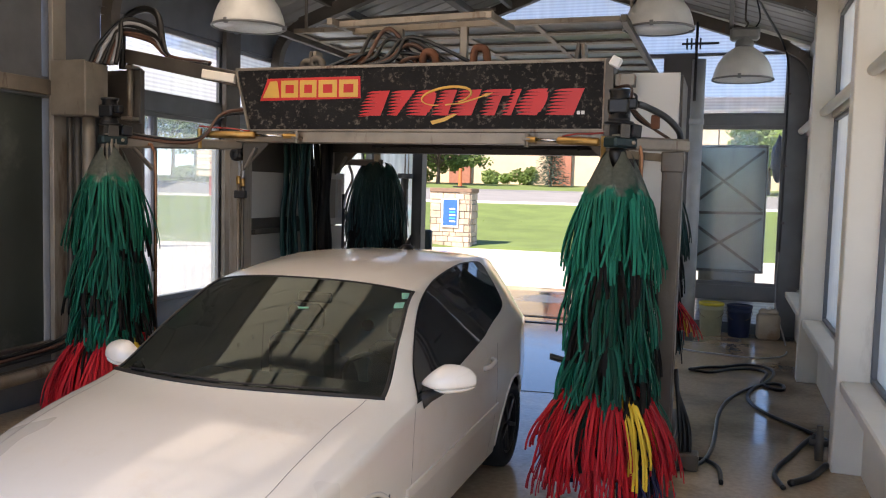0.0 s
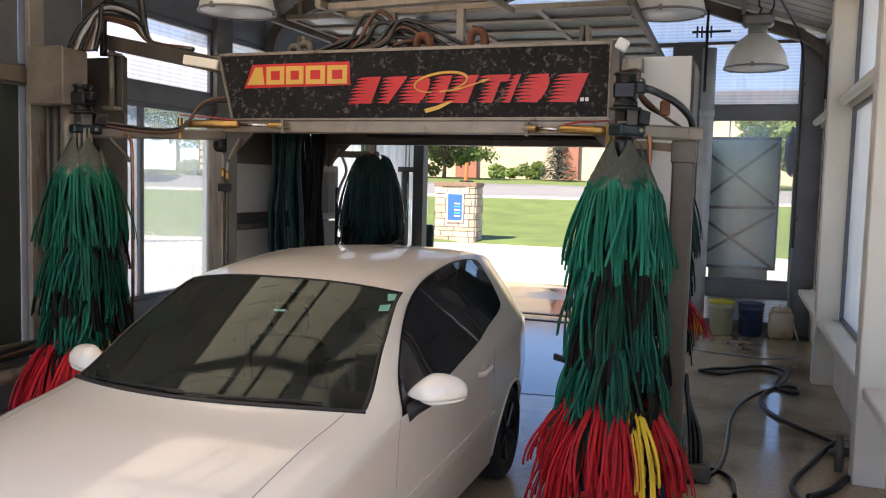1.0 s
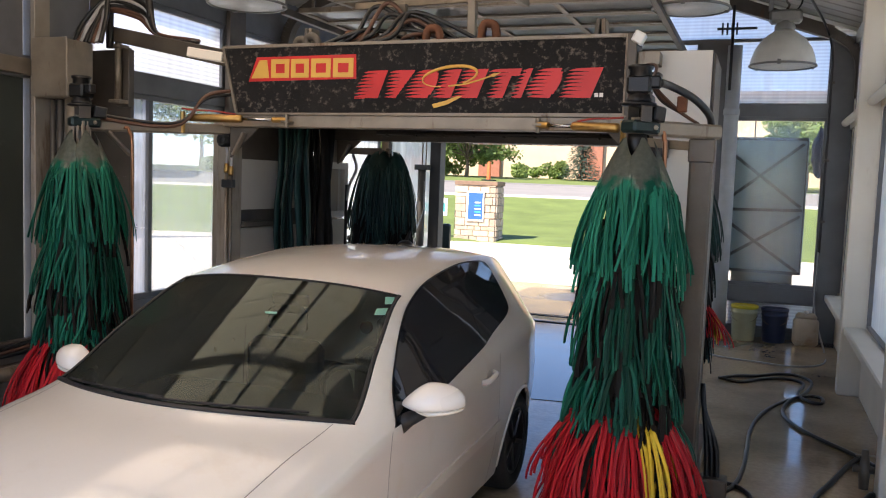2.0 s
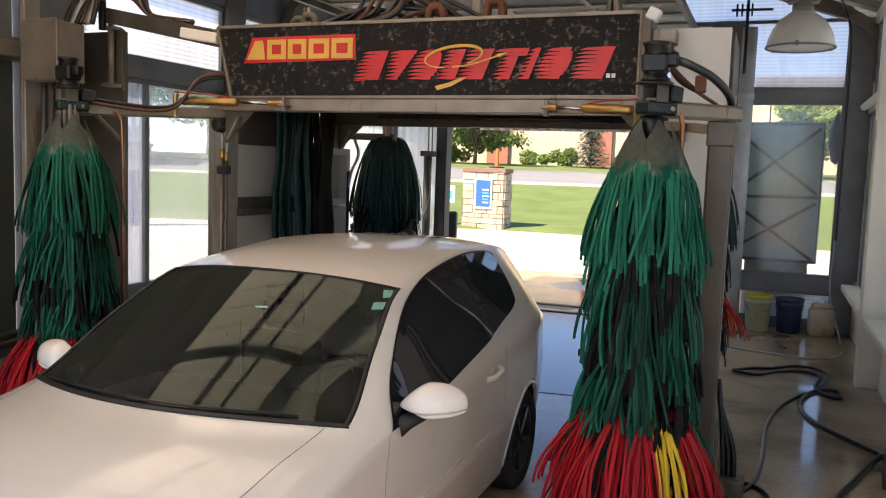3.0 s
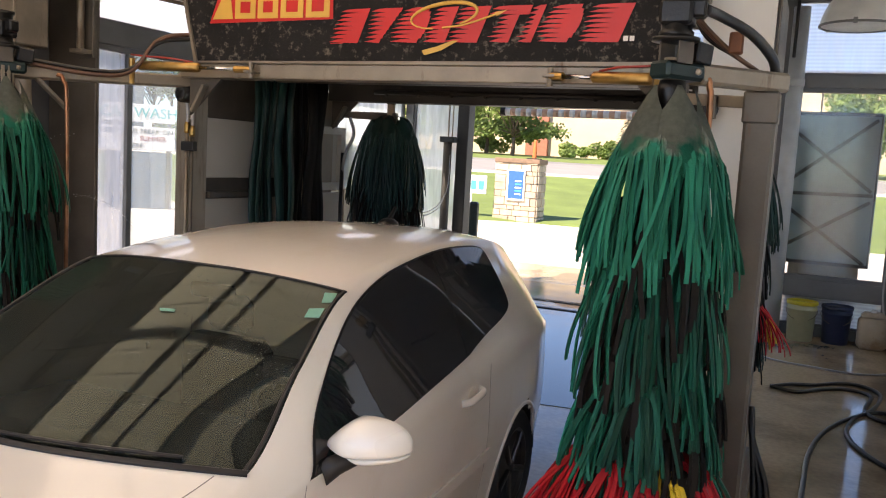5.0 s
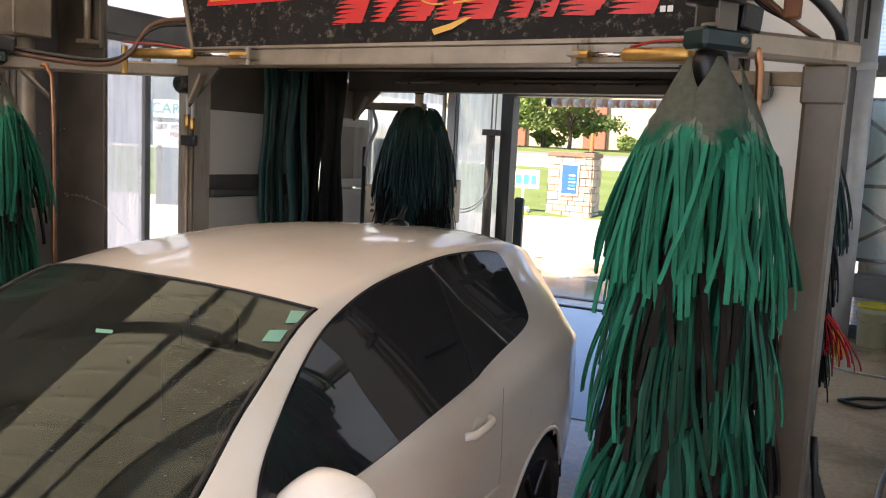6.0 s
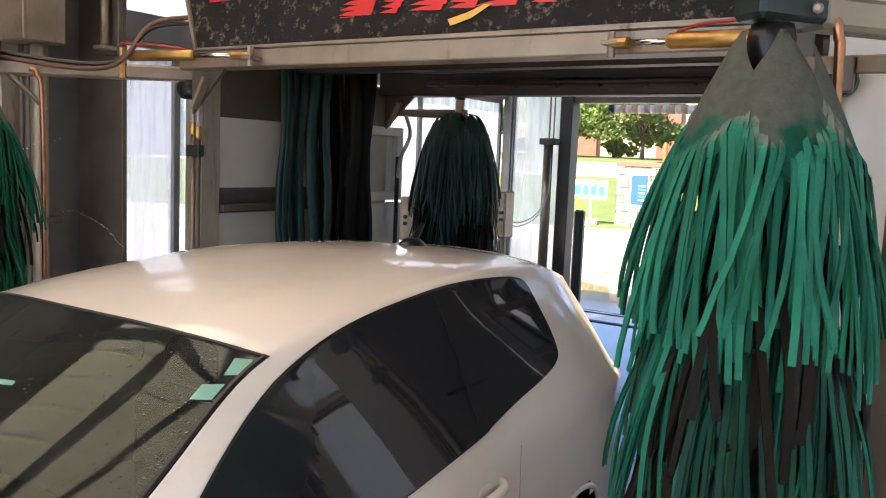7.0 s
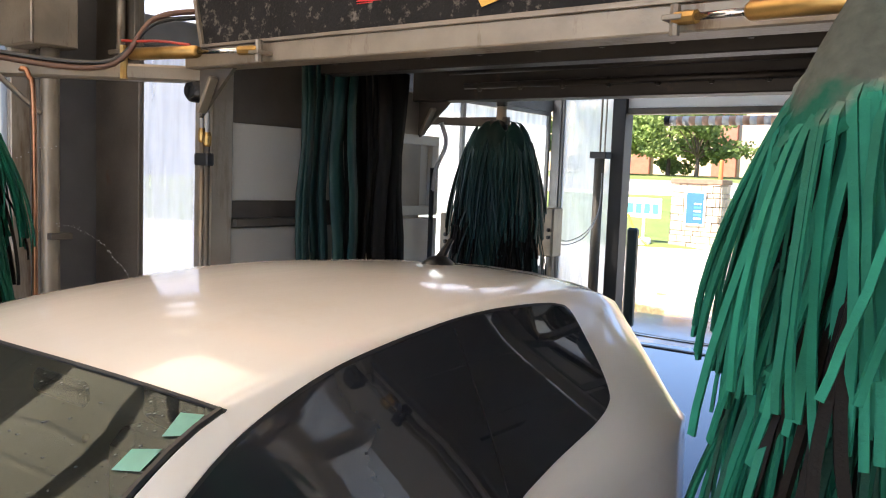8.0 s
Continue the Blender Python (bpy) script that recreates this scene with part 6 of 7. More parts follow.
for a, b in (((8.52, 1.42), (9.03, 2.14)), ((8.52, 2.14), (9.03, 1.42)), ((8.5, 1.41), (9.05, 1.41)), ((8.5, 2.15), (9.05, 2.15)), ((8.51, 1.4), (8.51, 2.16)), ((9.04, 1.4), (9.04, 2.16))):
    part("brace", bar((-3.563, a[0], a[1]), (-3.563, b[0], b[1]), 0.012, 0.03, 0.002), BLACK_TRIM, sb)
for y in (8.55, 9.0):
    part("post", box((-3.63, y - 0.02, -0.03), (-3.60, y + 0.02, 2.1), 0.004), STEEL_DARK, sb)
dk = thing("hanging_tarp", "dark blue cloth bunched on the window frame", "cloth")
bm = bmesh.new()
bmesh.ops.create_icosphere(bm, subdivisions=3, radius=1)
for v in bm.verts:
    k = noise.noise(v.co * 2.2) * 0.35
    v.co = Vector((2.95 + 0.11 * v.co.x * (1 + k), 10.75 + 0.06 * v.co.y, 2.52 + 0.32 * v.co.z * (1 + k)))
part("cloth", bm, BUCKET_BLUE, dk, "", True)


def bucket(at, m, lid, label, r=0.155, h=0.38):
    t = thing("bucket", label, "bucket", at, "buckets")
    part("body", lathe([(r * 0.82, 0.0), (r * 0.86, 0.01), (r * 0.97, h * 0.8), (r * 1.03, h * 0.82), (r * 1.03, h * 0.86), (r, h * 0.87), (r * 1.01, h)], 28), m, t, "", True)
    if lid:
        part("lid", lathe([(r * 1.05, h - 0.02), (r * 1.07, h), (r * 1.04, h + 0.02), (r * 0.9, h + 0.022), (r * 0.88, h + 0.012), (0.02, h + 0.012)], 28), lid, t, "", True)
    part("handle", tube([(r * 1.05 * math.cos(a), -r * 1.0 * math.sin(a) * 0.75 - 0.02, h * 0.82 - 0.12 * math.sin(a)) for a in (math.pi * i / 14 for i in range(15))], 0.004, 6), STEEL, t)
    return t


bucket((2.12, 10.08, 0), BUCKET_CREAM, BUCKET_YELLOW, "cream plastic bucket with a yellow lid", 0.165, 0.45)
bucket((2.50, 10.14, 0), BUCKET_BLUE, BUCKET_BLUE, "dark blue plastic bucket with a lid", 0.165, 0.43)
jug = thing("plastic_jug", "milky square plastic jug half full of amber liquid", "jug", (2.88, 10.08, 0))
part("body", box((-0.155, -0.12, 0), (0.155, 0.12, 0.36), 0.04), JUG, jug, "", True)
part("shoulder", box((-0.13, -0.1, 0.34), (0.13, 0.1, 0.42), 0.035), JUG, jug, "", True)
part("cap", lathe([(0.03, 0.41), (0.032, 0.45), (0.02, 0.455)], 14), HOUSE_WHITE, jug)


def floor_hose(pts, r, m, label, name="floor_hose"):
    t = thing(name, label, "hose")
    part("hose", tube(curve_pts([(q[0], q[1], r + (q[2] if len(q) > 2 else 0)) for q in pts], 9), r, 10), m, t, "", True)
    return t


floor_hose([(1.94, 7.43), (2.11, 7.63), (2.30, 7.73), (2.51, 7.95), (2.69, 7.98), (2.83, 7.79), (2.82, 7.45), (2.71, 7.01), (2.51, 6.60), (2.35, 6.10), (2.27, 5.54), (2.25, 4.95), (2.23, 4.48), (2.18, 4.10), (2.07, 3.86), (1.93, 3.77), (1.87, 3.85), (1.91, 4.00), (2.04, 4.09), (2.18, 4.10), (2.28, 3.94), (2.30, 3.62)], 0.016, HOSE_BLACK, "long black rubber hose looped on the wet floor")
floor_hose([(1.94, 7.43), (2.16, 7.36), (2.36, 7.60), (2.59, 7.74), (2.76, 7.59), (2.69, 7.06), (2.77, 6.82), (2.88, 6.79), (2.90, 7.00), (2.79, 7.05), (2.63, 6.83), (2.54, 6.43), (2.55, 6.10), (2.65, 5.79), (2.79, 5.54), (2.93, 5.34), (3.05, 5.15), (3.13, 4.98)], 0.016, HOSE_BLACK, "black rubber hose snaking over the wet floor to a valve")
floor_hose([(3.03, 5.14), (2.93, 4.87), (2.81, 4.49), (2.70, 4.17), (2.66, 3.96), (2.67, 3.84), (2.70, 3.68)], 0.018, HOSE_BLACK, "black hose curving away from the standing valve")
floor_hose([(1.74, 8.76), (1.98, 8.61), (2.30, 8.55), (2.62, 8.49), (2.90, 8.63), (3.05, 8.96), (3.09, 9.73), (2.97, 10.25, 0.5), (2.98, 10.32, 1.2)], 0.011, HOSE_GREY, "thin grey hose along the wall and floor")
floor_hose([(2.75, 3.78), (2.90, 3.98), (3.03, 4.30)], 0.024, HOSE_BLACK, "short cut end of black hose", "hose_end")
vl = thing("hose_valve", "dark metal hose valve lying against the column", "valve", (2.99, 4.41, 0))
part("valve_body", tube([(0, 0, 0.02), (0.0, 0.02, 0.14), (0.0, 0.03, 0.28)], 0.03, 10, [0.03, 0.038, 0.022]), STEEL_DARK, vl, "", True)
part("valve_lever", bar((-0.06, 0.02, 0.24), (0.08, 0.02, 0.25), 0.02, 0.012), STEEL, vl)
part("valve_tee", tube([(-0.07, 0.02, 0.15), (0.06, 0.02, 0.15)], 0.026, 10), STEEL_DARK, vl, "", True)
fh = thing("leg_hose", "black hoses rising beside the gantry leg", "hose")
for k in range(3):
    part("hose", tube(curve_pts([(2.02 + 0.03 * k, 3.9, 0.02), (2.0 + 0.03 * k, 3.92, 0.3), (1.97, 3.95, 0.55), (1.95, 4.0, 0.7)], 6), 0.016, 8), HOSE_BLACK, fh, "", True)
part("floor_box", box((1.97, 3.82, 0), (2.14, 3.98, 0.12), 0.012), STEEL_DARK, fh, "small dark floor box")
for nm, x0, y0, x1, y1, label in (("puddle_exit", -3.2, 5.4, 1.5, 10.4, "sheet of standing water on the floor by the exit"), ("puddle_apron", -3.3, 10.65, 3.0, 12.4, "standing water on the apron outside the exit")):
    bm = bmesh.new()
    n = 40
    ring = []
    for i in range(n):
        a = 2 * math.pi * i / n
        q = 1 / max(abs(math.cos(a)), abs(math.sin(a))) ** 0.85 * (0.94 + 0.06 * noise.noise(Vector((math.cos(a) * 3, math.sin(a) * 3, x0))))
        ring.append(((x0 + x1) / 2 + (x1 - x0) / 2 * math.cos(a) * q * 0.98, (y0 + y1) / 2 + (y1 - y0) / 2 * math.sin(a) * q * 0.98))
    lo = 0.002 if y0 < 10 else -0.010
    vb = [bm.verts.new((x, y, lo)) for x, y in ring]
    vt = [bm.verts.new((x, y, lo + 0.003)) for x, y in ring]
    bm.faces.new(vt), bm.faces.new(vb[::-1])
    for i in range(n):
        bm.faces.new((vb[i], vb[(i + 1) % n], vt[(i + 1) % n], vt[i]))
    structure(nm, bm, WATER, label, "water")
dt = thing("floor_drain_bar", "dark steel bar lying on the wet floor", "bar")
part("bar", bar((0.62, 7.25, 0.022), (0.34, 7.5, 0.022), 0.04, 0.04), STEEL_DARK, dt)
structure("door_threshold", box((-2.4, 9.92, 0.0), (1.35, 10.0, 0.016), 0.004), BLACK_TRIM, "dark steel threshold bar across the exit floor", "threshold")
structure("floor_joint", box((-2.4, 10.52, 0.0), (1.35, 10.545, 0.010), 0.002), BLACK_TRIM, "thin dark joint across the exit floor", "joint")

# thin jets of drops from the pipe on the left brush arm
for start, way in (((-1.91, 3.07, 1.56), (0.62, 0.10)), ((-1.91, 3.07, 1.92), (-0.3, -0.25))):
    rg = random.Random(5)
    bm = bmesh.new()
    for k in range(46):
        q = k / 45 + rg.uniform(-0.01, 0.01)
        if way[0] < 0 and k % 3:
            continue
        bmesh.ops.create_icosphere(bm, subdivisions=1, radius=rg.uniform(0.0016, 0.0034), matrix=Matrix.Translation((start[0] + way[0] * q, start[1] + way[1] * q, start[2] + 0.05 * q - 0.42 * q * q + rg.gauss(0, 0.004))))
    jet = thing("water_jet", "thin arc of water drops from a leaking pipe", "water")
    tagged(part("spray", bm, DROP, jet, "", True), kind="stuff")

# exit: lift cylinder, control boxes, clearance tube
lc = thing("lift_cylinder", "dark steel cylinder with a rod beside the exit post", "cylinder")
part("barrel", tube([(-2.64, 10.2, 0.05), (-2.64, 10.2, 2.15)], 0.06, 16), STEEL_DARK, lc, "", True)
part("rod", tube([(-2.64, 10.2, 2.15), (-2.64, 10.2, 3.6)], 0.012, 8), STEEL, lc)
part("rod", tube([(-2.58, 10.2, 2.15), (-2.58, 10.2, 3.6)], 0.01, 8), STEEL, lc)
part("barrel_cap", box((-2.74, 10.12, 2.12), (-2.52, 10.28, 2.2), 0.01), BLACK_TRIM, lc)


def control_box(lo, hi, label):
    t = thing("control_box", label, "control box", (lo[0], lo[1], 0))
    d = [b - a for a, b in zip(lo, hi)]
    part("enclosure", box((0, 0, lo[2]), (d[0], d[1], hi[2]), 0.012), STEEL, t)
    part("pedestal", box((d[0] * 0.7, d[1] * 0.4, 0), (d[0] * 0.85, d[1] * 0.7, lo[2]), 0.004), STEEL_DARK, t)
    part("door", box((0.01, -0.012, lo[2] + 0.01), (d[0] - 0.01, 0, hi[2] - 0.01), 0.005), STEEL, t)
    for x, z in ((0.3, 0.4), (0.3, 0.55), (0.85, 0.4), (0.85, 0.55)):
        part("knob", lathe([(0.02, 0), (0.02, 0.02), (0.012, 0.024)], 10, Matrix.Translation((d[0] * x, -0.012, lo[2] + (hi[2] - lo[2]) * z)) @ Matrix.Rotation(math.pi / 2, 4, "X")), BLACK_TRIM, t)
    return t


control_box((-2.62, 8.6, 1.05), (-2.34, 8.8, 1.56), "grey steel control box with knobs on a pedestal")
control_box((-2.9, 7.4, 1.05), (-2.62, 7.6, 1.5), "grey-blue steel control box on a pedestal")
bc = thing("box_cable", "thin pale cables looping from the control box to the wall", "cable")
for k in range(2):
    part("cable", tube(curve_pts([(-2.36, 8.66, 1.22 + 0.05 * k), (-2.38, 9.0, 1.16 + 0.04 * k), (-2.46, 9.6, 1.24 + 0.04 * k), (-2.54, 10.05, 1.52), (-2.58, 10.16, 1.95)], 7), 0.006, 6), HOSE_GREY, bc, "", True)
ct = thing("clearance_tube", "orange and white striped clearance tube hung over the exit", "clearance bar")
for i in range(54):
    part("band", tube([(-2.08 + i * 0.08, 10.95, 2.62), (-2.08 + i * 0.08 + 0.08, 10.95, 2.62)], 0.056, 16), PALE_ORANGE if i % 2 else HOUSE_WHITE, ct, "orange band" if i % 2 else "", True)
part("end_cap", tube([(-2.15, 10.95, 2.62), (-2.08, 10.95, 2.62)], 0.062, 16), BLACK_TRIM, ct)
for x in (-1.9, 2.1):
    part("hanger", tube([(x, 10.95, 2.68), (x, 10.75, 3.1)], 0.01, 6), STEEL_DARK, ct)
wb = thing("green_bin", "dark green plastic bin outside the exit", "bin", (-2.50, 10.95, 0))
part("body", box((-0.06, -0.06, 0), (0.08, 0.06, 1.28), 0.03), FLANGE, wb)

# ---- outdoors ----
def stone_pillar(at):
    t = thing("stone_pillar", "tan stone pay pillar with a blue panel and wooden cap", "stone pillar", at)
    W, D, H = 1.34, 0.75, 1.86
    part("core", box((-W / 2 + 0.03, -D / 2 + 0.03, 0), (W / 2 - 0.03, D / 2 - 0.03, H), 0), MORTAR, t)
    rg = random.Random(6)
    z = 0.0
    while z < H - 0.02:
        h = min(rg.uniform(0.12, 0.27), H - z)
        for side in range(4):
            L = W if side % 2 == 0 else D
            x = -L / 2
            while x < L / 2 - 0.01:
                w = min(rg.uniform(0.16, 0.55), L / 2 - x)
                pr = rg.uniform(0.0, 0.035)
                lo, hi = (x + 0.006, -0.04 - pr, z + 0.006), (x + w - 0.006, 0.04, z + h - 0.006)
                off = D / 2 if side % 2 == 0 else W / 2
                m = Matrix.Rotation(side * math.pi / 2, 4, "Z") @ Matrix.Translation((0, -off + 0.02, 0))
                part("stone", box(lo, hi, 0.012, m), STONE, t)
                x += w
        z += h
    part("cap", box((-W / 2 - 0.05, -D / 2 - 0.05, H), (W / 2 + 0.05, D / 2 + 0.05, H + 0.14), 0.015), CAP, t, "brown cap slab")
    pn = part("info_panel", box((-0.28, -D / 2 - 0.1, 0.72), (0.30, -D / 2 - 0.02, 1.66), 0.01), HOUSE_WHITE, t, "white framed blue panel")
    part("panel_face", box((-0.22, -D / 2 - 0.106, 0.78), (0.26, -D / 2 - 0.1, 1.62), 0.002), BLUE_SCREEN, pn, "blue printed face")
    for i in range(5):
        part("print_bar", box((0.0, -D / 2 - 0.111, 0.90 + 0.1 * i), (0.2, -D / 2 - 0.107, 0.94 + 0.1 * i), 0.001), TEAL if i % 2 else HOUSE_WHITE, pn)


stone_pillar((-6.25, 24.0, 0.0))
ms = thing("menu_sign", "white sign board with green marks on a pole", "sign", (-7.6, 23.3, 0))
part("board", box((-0.62, 0, 0.86), (0.5, 0.06, 1.42), 0.01), HOUSE_WHITE, ms)
for i in range(4):
    part("green_mark", box((-0.5 + 0.25 * i, -0.006, 0.98), (-0.32 + 0.25 * i, -0.002, 1.26), 0.002, Matrix.Identity(4)), TEAL, ms)
part("pole", tube([(0, 0.03, 0), (0, 0.03, 0.88)], 0.04, 10), HOUSE_WHITE, ms)
part("pole_base", lathe([(0.24, 0), (0.24, 0.26), (0.2, 0.3)], 16), HOUSE_WHITE, ms)
part("yellow_strap", tube(curve_pts([(-0.45, -0.05, 0.95), (-0.2, -0.12, 0.5), (0.05, -0.2, 0.25), (0.3, -0.25, 0.1)], 6), 0.035, 8), YELLOW, ms)


def leaf_cloud(bm, rg, c, rx, rz, n, size):
    for i in range(n):
        d = Vector((rg.gauss(0, 1), rg.gauss(0, 1), rg.gauss(0, 1))).normalized() * (rg.random() ** 0.4)
        p = Vector(c) + Vector((d.x * rx, d.y * rx, d.z * rz))
        u = Vector((rg.gauss(0, 1), rg.gauss(0, 1), rg.gauss(0, 1))).normalized()
        w = u.orthogonal().normalized() * size * rg.uniform(0.6, 1.2)
        u = u * size * rg.uniform(0.8, 1.5)
        bm.faces.new([bm.verts.new(q) for q in (p - u, p + w, p + u, p - w)])


def tree(at, h, r, seed, leaf=LEAF, label="leafy green street tree across the road"):
    rg = random.Random(seed)
    t = thing("tree", label, "tree", at, "trees")
    part("trunk", tube(curve_pts([(0, 0, -0.2), (0.05, 0, h * 0.2), (-0.03, 0.03, h * 0.4), (0.05, 0, h * 0.75)], 5), 0.15, 10, [0.16 - 0.12 * i / 15 for i in range(16)]), BARK, t, "", True)
    bm = bmesh.new()
    bl = bmesh.new()
    for i in range(16):
        a, e = rg.uniform(0, 6.28), rg.uniform(0.35, 1.0)
        q = Vector((math.cos(a) * r * rg.uniform(0.4, 0.85), math.sin(a) * r * rg.uniform(0.4, 0.85), h * e))
        add_tube(bm, curve_pts([(0, 0, h * rg.uniform(0.25, 0.5)), q * 0.5 + Vector((0, 0, h * 0.22)), q], 3), 0.04, 6)
        leaf_cloud(bl, rg, q, r * rg.uniform(0.28, 0.58), h * rg.uniform(0.10, 0.2), 260, 0.11)
    part("limbs", bm, BARK, t, "", True)
    part("crown", bl, leaf, t)
    return t


def shrub(at, r, h, seed, leaf=LEAF):
    rg = random.Random(seed)
    t = thing("shrub", "rounded green shrub by the building", "shrub", at, "shrubs")
    bm = bmesh.new()
    add_tube(bm, [(0, 0, -0.1), (0, 0, h * 0.6)], 0.05, 6)
    part("stem", bm, BARK, t)
    bl = bmesh.new()
    for i in range(7):
        a = rg.uniform(0, 6.28)
        leaf_cloud(bl, rg, (math.cos(a) * r * 0.55, math.sin(a) * r * 0.55, h * rg.uniform(0.2, 0.6)), r * 0.55, h * 0.32, 170, 0.10)
    part("crown", bl, leaf, t)


def spruce(at, h, r, seed):
    rg = random.Random(seed)
    t = thing("tree", "blue-green spruce tree before the building", "tree", at, "trees")
    part("trunk", tube([(0, 0, -0.2), (0, 0, h)], 0.1, 8, [0.12, 0.02]), BARK, t)
    bl = bmesh.new()
    for i in range(3000):
        f = rg.random() ** 0.7
        z = h * (1 - f) * 0.97 + 0.25
        a = rg.uniform(0, 6.28)
        rr = r * f * rg.uniform(0.25, 1.0)
        p = Vector((rr * math.cos(a), rr * math.sin(a), z - 0.15 * rr))
        o = Vector((math.cos(a), math.sin(a), -0.3)) * rg.uniform(0.12, 0.26)
        s = Vector((-math.sin(a), math.cos(a), 0)) * 0.07
        bl.faces.new([bl.verts.new(q) for q in (p - o * 0.3, p + s, p + o, p - s)])
    part("crown", bl, SPRUCE, t)


def on_ground(x, s, dz=0.0):
    return (x, ground_y(x, s), ground_height(s) + (0.1 if s > 24 else 0) + dz)


tree(on_ground(-21.5, 33), 3.9, 2.5, 1)
tree(on_ground(-16.3, 32), 4.1, 3.1, 2)
tree(on_ground(-18.9, 35), 4.0, 2.8, 15)
tree(on_ground(-27.5, 34), 4.4, 2.6, 3)
tree(on_ground(-35, 27), 5.5, 3.0, 5)
tree(on_ground(-42, 26), 6.5, 3.4, 6)
tree(on_ground(-50, 22), 6.5, 3.5, 7)
tree(on_ground(-60, 16), 7.5, 4.0, 12)
tree(on_ground(4.5, 26), 4.5, 2.4, 8)
for i, (x, q, h, r) in enumerate(((-28, 33, 8.0, 4.0), (-33, 35, 8.6, 4.2), (-38, 33, 8.2, 4.2), (-43, 31, 8.8, 4.4), (-31, 29, 6.0, 3.2))):
    tree(on_ground(x, q), h, r, 70 + i, LEAF, "tall leafy green tree across the road")
spruce(on_ground(-9.3, 33), 4.0, 1.7, 4)
for i, (x, s, r, h) in enumerate(((-24.5, 36, 1.0, 1.3), (-19, 36.5, 1.2, 1.5), (-13.5, 36, 1.1, 1.2), (-11.6, 35.5, 1.0, 1.6), (-30, 36, 1.2, 1.4), (-38, 26, 1.1, 1.3), (-33, 25.5, 1.2, 1.2), (-46, 22, 1.4, 1.5), (-28, 25.5, 1.0, 1.0))):
    shrub(on_ground(x, s), r, h, 40 + i)


def far_building():
    t = thing("shop_building", "long beige stucco building with red brick piers", "building", on_ground(-15, 40))
    part("wall", box((-25, 0, -0.3), (40, 10, 6.0), 0.02), STUCCO, t)
    part("roof", box((-25.4, -0.4, 6.0), (40.4, 10.4, 6.4), 0.05), CAP, t)
    for x in (-9.5, -3.2, 4.6, 11, 18):
        pier = part("brick_pier", box((x, -0.35, -0.3), (x + 1.7, 0.0, 5.4), 0.02), BRICK_RED, t, "red brick pier")
        part("pier_cap", box((x - 0.08, -0.42, 5.4), (x + 1.78, 0.0, 5.6), 0.02), STUCCO, pier)


far_building()
bl = thing("traffic_barrel", "orange delineator post on a dark base at the road", "delineator", on_ground(-13.2, 26))
part("post", lathe([(0.13, 0.05), (0.12, 0.5), (0.10, 1.1), (0.06, 1.15)], 14), ORANGE, bl)
part("base", lathe([(0.45, 0.0), (0.45, 0.06), (0.3, 0.08)], 14), BLACK_TRIM, bl)

# street sign with words, seen through the side window
def text_mesh(name, words, size, m, parent, at, turn):
    cu = bpy.data.curves.new(name, "FONT")
    cu.body, cu.size, cu.extrude, cu.align_x, cu.align_y = words, size, 0.01, "CENTER", "CENTER"
    tmp = bpy.data.objects.new(name, cu)
    me = bpy.data.meshes.new_from_object(tmp)
    bpy.data.objects.remove(tmp)
    me.materials.append(m)
    ob = new(name, me)
    ob.parent, ob.matrix_local = parent, Matrix.Translation(at) @ turn
    return ob


SIGN_BASE = mat("slate_blue_panel", (0.10, 0.14, 0.19), 0.5, 0, 0.8, 3, 50, 0.1)
cs = thing("road_sign", "tall white roadside sign with teal lettering on a slate base", "sign", (-15.6, 17.2, 0))
cs.rotation_euler = (0, 0, radians(42))
part("header_board", box((-0.62, 0, 2.40), (1.32, 0.2, 2.90), 0.02), HOUSE_WHITE, cs, "white board with teal words")
text_mesh("header_words", "CAR WASH", 0.40, TEAL, cs, (0.35, -0.006, 2.65), Matrix.Rotation(math.pi / 2, 4, "X"))
part("letter_board", box((-0.62, 0.03, 1.62), (1.32, 0.17, 2.28), 0.02), HOUSE_WHITE, cs, "white letter board")
text_mesh("board_words", "GET YOUR FREAK ON", 0.185, BLACK_TRIM, cs, (0.35, 0.026, 2.14), Matrix.Rotation(math.pi / 2, 4, "X"))
text_mesh("board_words", "FOR    SUMMER", 0.185, HOSE_RED, cs, (0.45, 0.026, 1.94), Matrix.Rotation(math.pi / 2, 4, "X"))
text_mesh("board_words", "HERE", 0.185, BLACK_TRIM, cs, (0.25, 0.026, 1.74), Matrix.Rotation(math.pi / 2, 4, "X"))
part("sign_base", box((-0.55, 0.05, -0.1), (1.25, 0.15, 1.58), 0.02), SIGN_BASE, cs, "slate blue base panel")
for x in (-0.45, 1.15):
    part("sign_post", box((x - 0.06, 0.04, -0.1), (x + 0.06, 0.16, 2.85), 0.01), STEEL_DARK, cs)
kb = thing("stacked_board_sign", "pale stacked board sign with a red post by the road", "sign", on_ground(-20.5, 13.5, 0.3))
for i in range(5):
    part("board", box((-0.8, 0, 0.7 + 0.32 * i), (0.8, 0.15, 0.95 + 0.32 * i), 0.01), STUCCO, kb)
part("post", box((-0.12, 0.02, -0.5), (0.12, 0.14, 1.6), 0.01), HOSE_RED, kb)


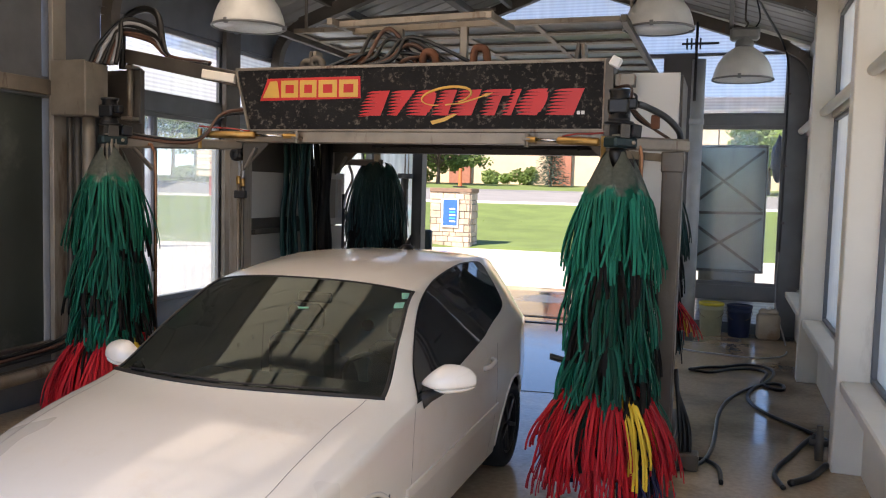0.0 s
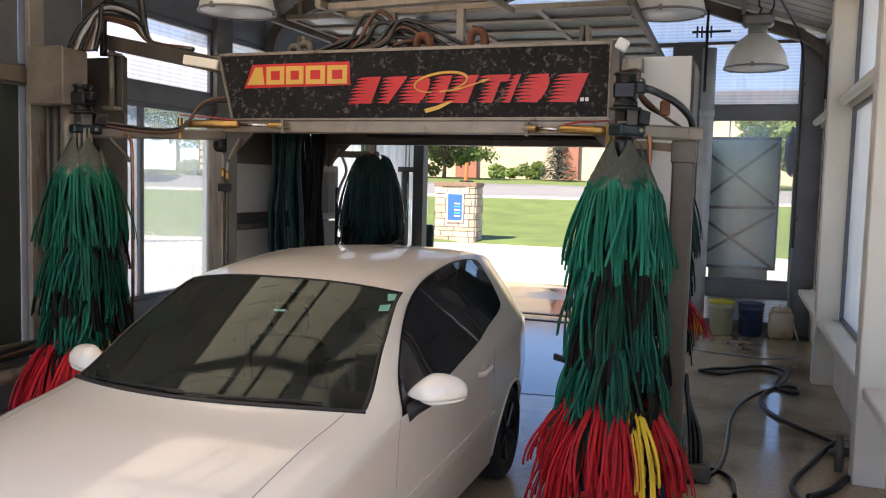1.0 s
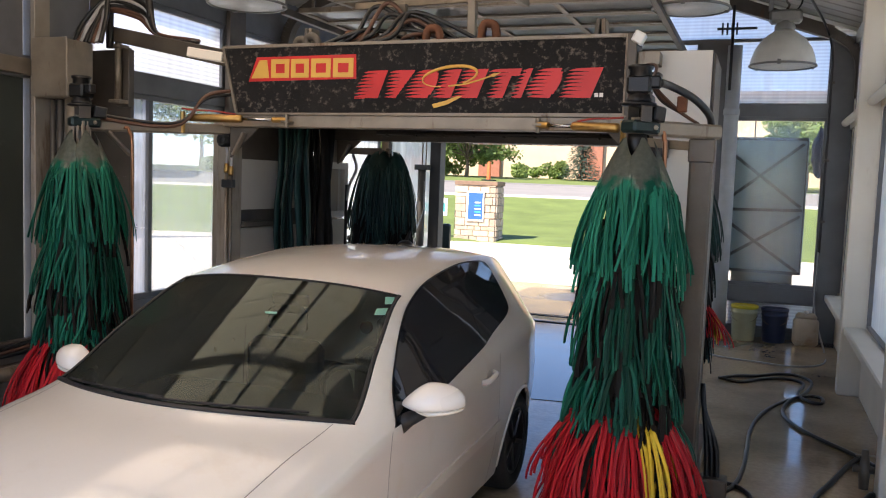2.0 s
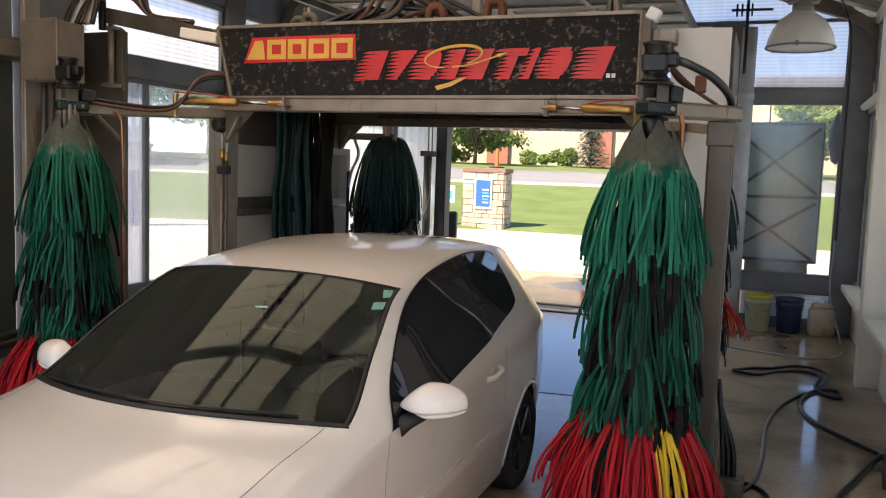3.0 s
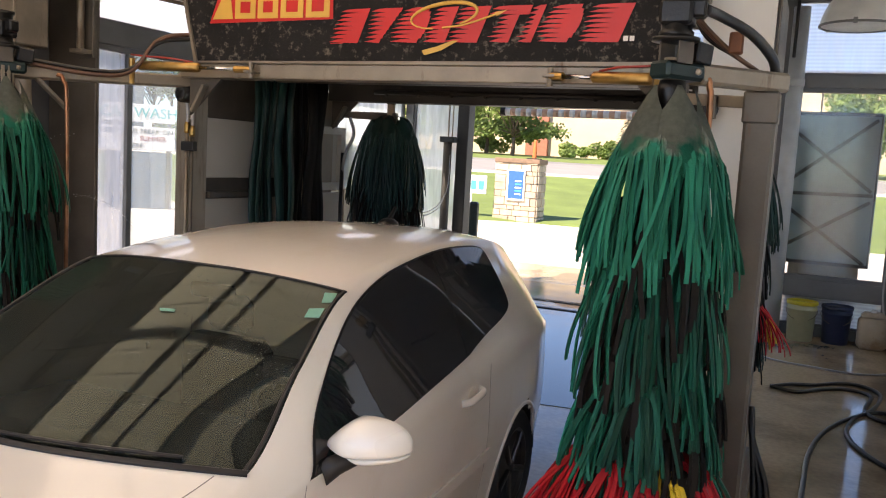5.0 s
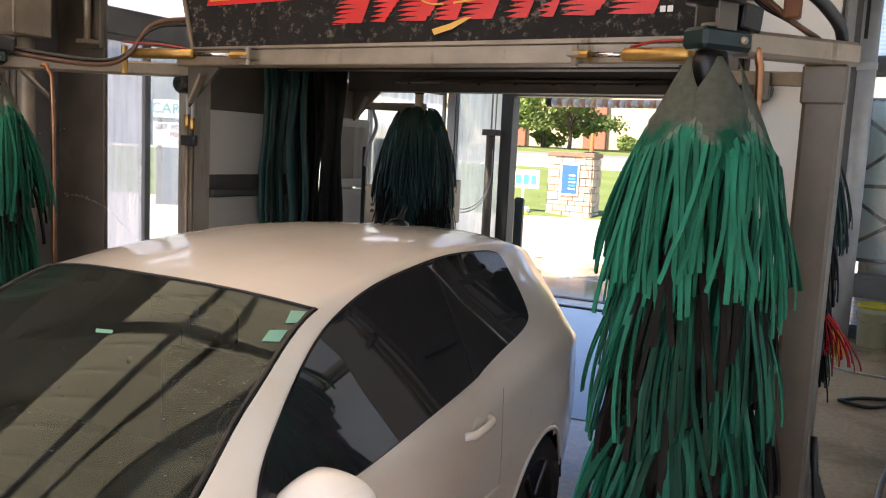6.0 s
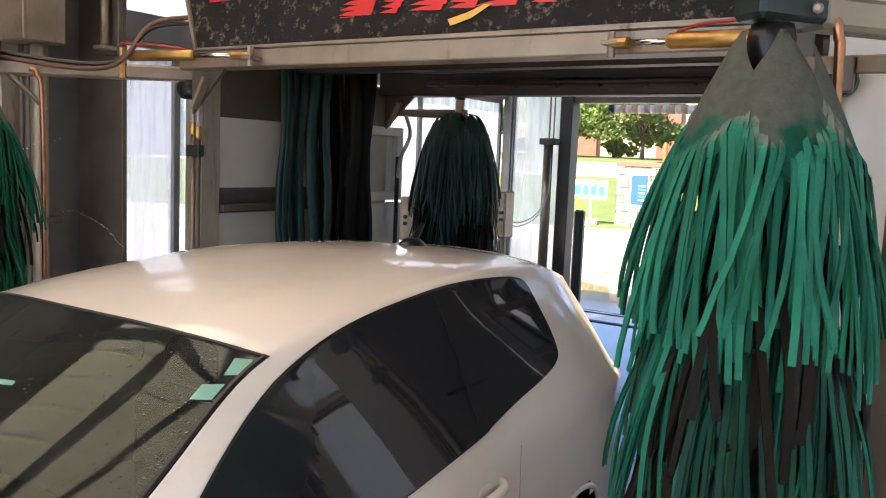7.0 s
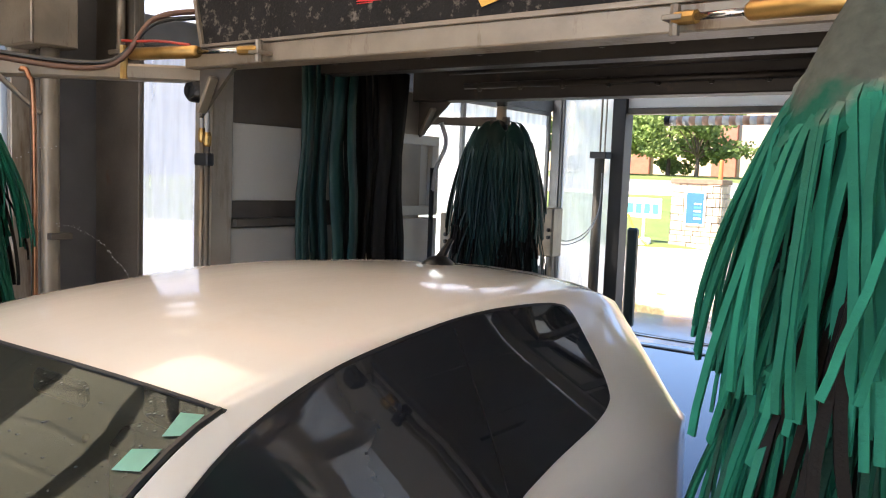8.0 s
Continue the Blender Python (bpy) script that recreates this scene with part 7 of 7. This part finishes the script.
def house(at, turn):
    t = thing("house", "grey sided house with white framed windows", "house", at)
    t.rotation_euler = (0, 0, turn)
    part("wall", box((-7, 0, -1), (7, 8, 5.0), 0.02), HOUSE_GREY, t)
    bm = bmesh.new()
    v = [bm.verts.new(p) for p in ((-7.4, -0.5, 4.9), (7.4, -0.5, 4.9), (7.4, 8.5, 4.9), (-7.4, 8.5, 4.9), (-7.4, 4, 7.6), (7.4, 4, 7.6))]
    for f in ((0, 1, 5, 4), (2, 3, 4, 5), (0, 4, 3), (1, 2, 5), (0, 3, 2, 1)):
        bm.faces.new([v[i] for i in f])
    part("roof", bm, ASPHALT, t)
    part("eaves_board", box((-7.4, -0.55, 4.7), (7.4, -0.5, 4.95), 0.0), HOUSE_WHITE, t)
    for x in (-4.5, -0.9, 2.8):
        w = part("window", box((x, -0.08, 2.4), (x + 1.9, 0, 3.9), 0.01), HOUSE_WHITE, t, "white framed window")
        for i in range(3):
            part("pane", box((x + 0.12 + 0.57 * i, -0.09, 2.52), (x + 0.64 + 0.57 * i, -0.08, 3.78), 0), TINT, w)


house((-33, 26, 1.2), radians(52))
house((-52, 4, 1.2), radians(75))

vm = thing("valve_manifold", "row of small black knobs on a grey stand", "valve row", (-1.75, 6.5, 0))
part("stand", box((-0.03, -0.03, 0), (0.03, 0.03, 1.22), 0.006), STEEL_DARK, vm)
part("rail", bar((-0.24, 0, 1.24), (0.16, 0, 1.24), 0.05, 0.05), STEEL_DARK, vm)
for k in range(4):
    part("knob", lathe([(0.012, 1.26), (0.012, 1.28), (0.032, 1.285), (0.032, 1.33), (0.02, 1.335)], 12, Matrix.Translation((-0.2 + 0.085 * k, 0, 0))), BLACK_TRIM, vm, "", True)

cd = thing("conduit", "black cable conduit curving along the roof haunch", "conduit")
part("cable", tube(curve_pts([(2.46, 8.35, 4.35), (2.66, 9.2, 4.22), (2.86, 10.0, 4.08), (2.97, 10.25, 3.8), (2.99, 10.32, 3.2), (2.99, 10.33, 1.2)], 8), 0.016, 8), HOSE_BLACK, cd, "", True)
for z in (3.4, 2.4, 1.6):
    part("clip", box((2.96, 10.30, z), (3.03, 10.36, z + 0.03), 0.004), STEEL_DARK, cd)
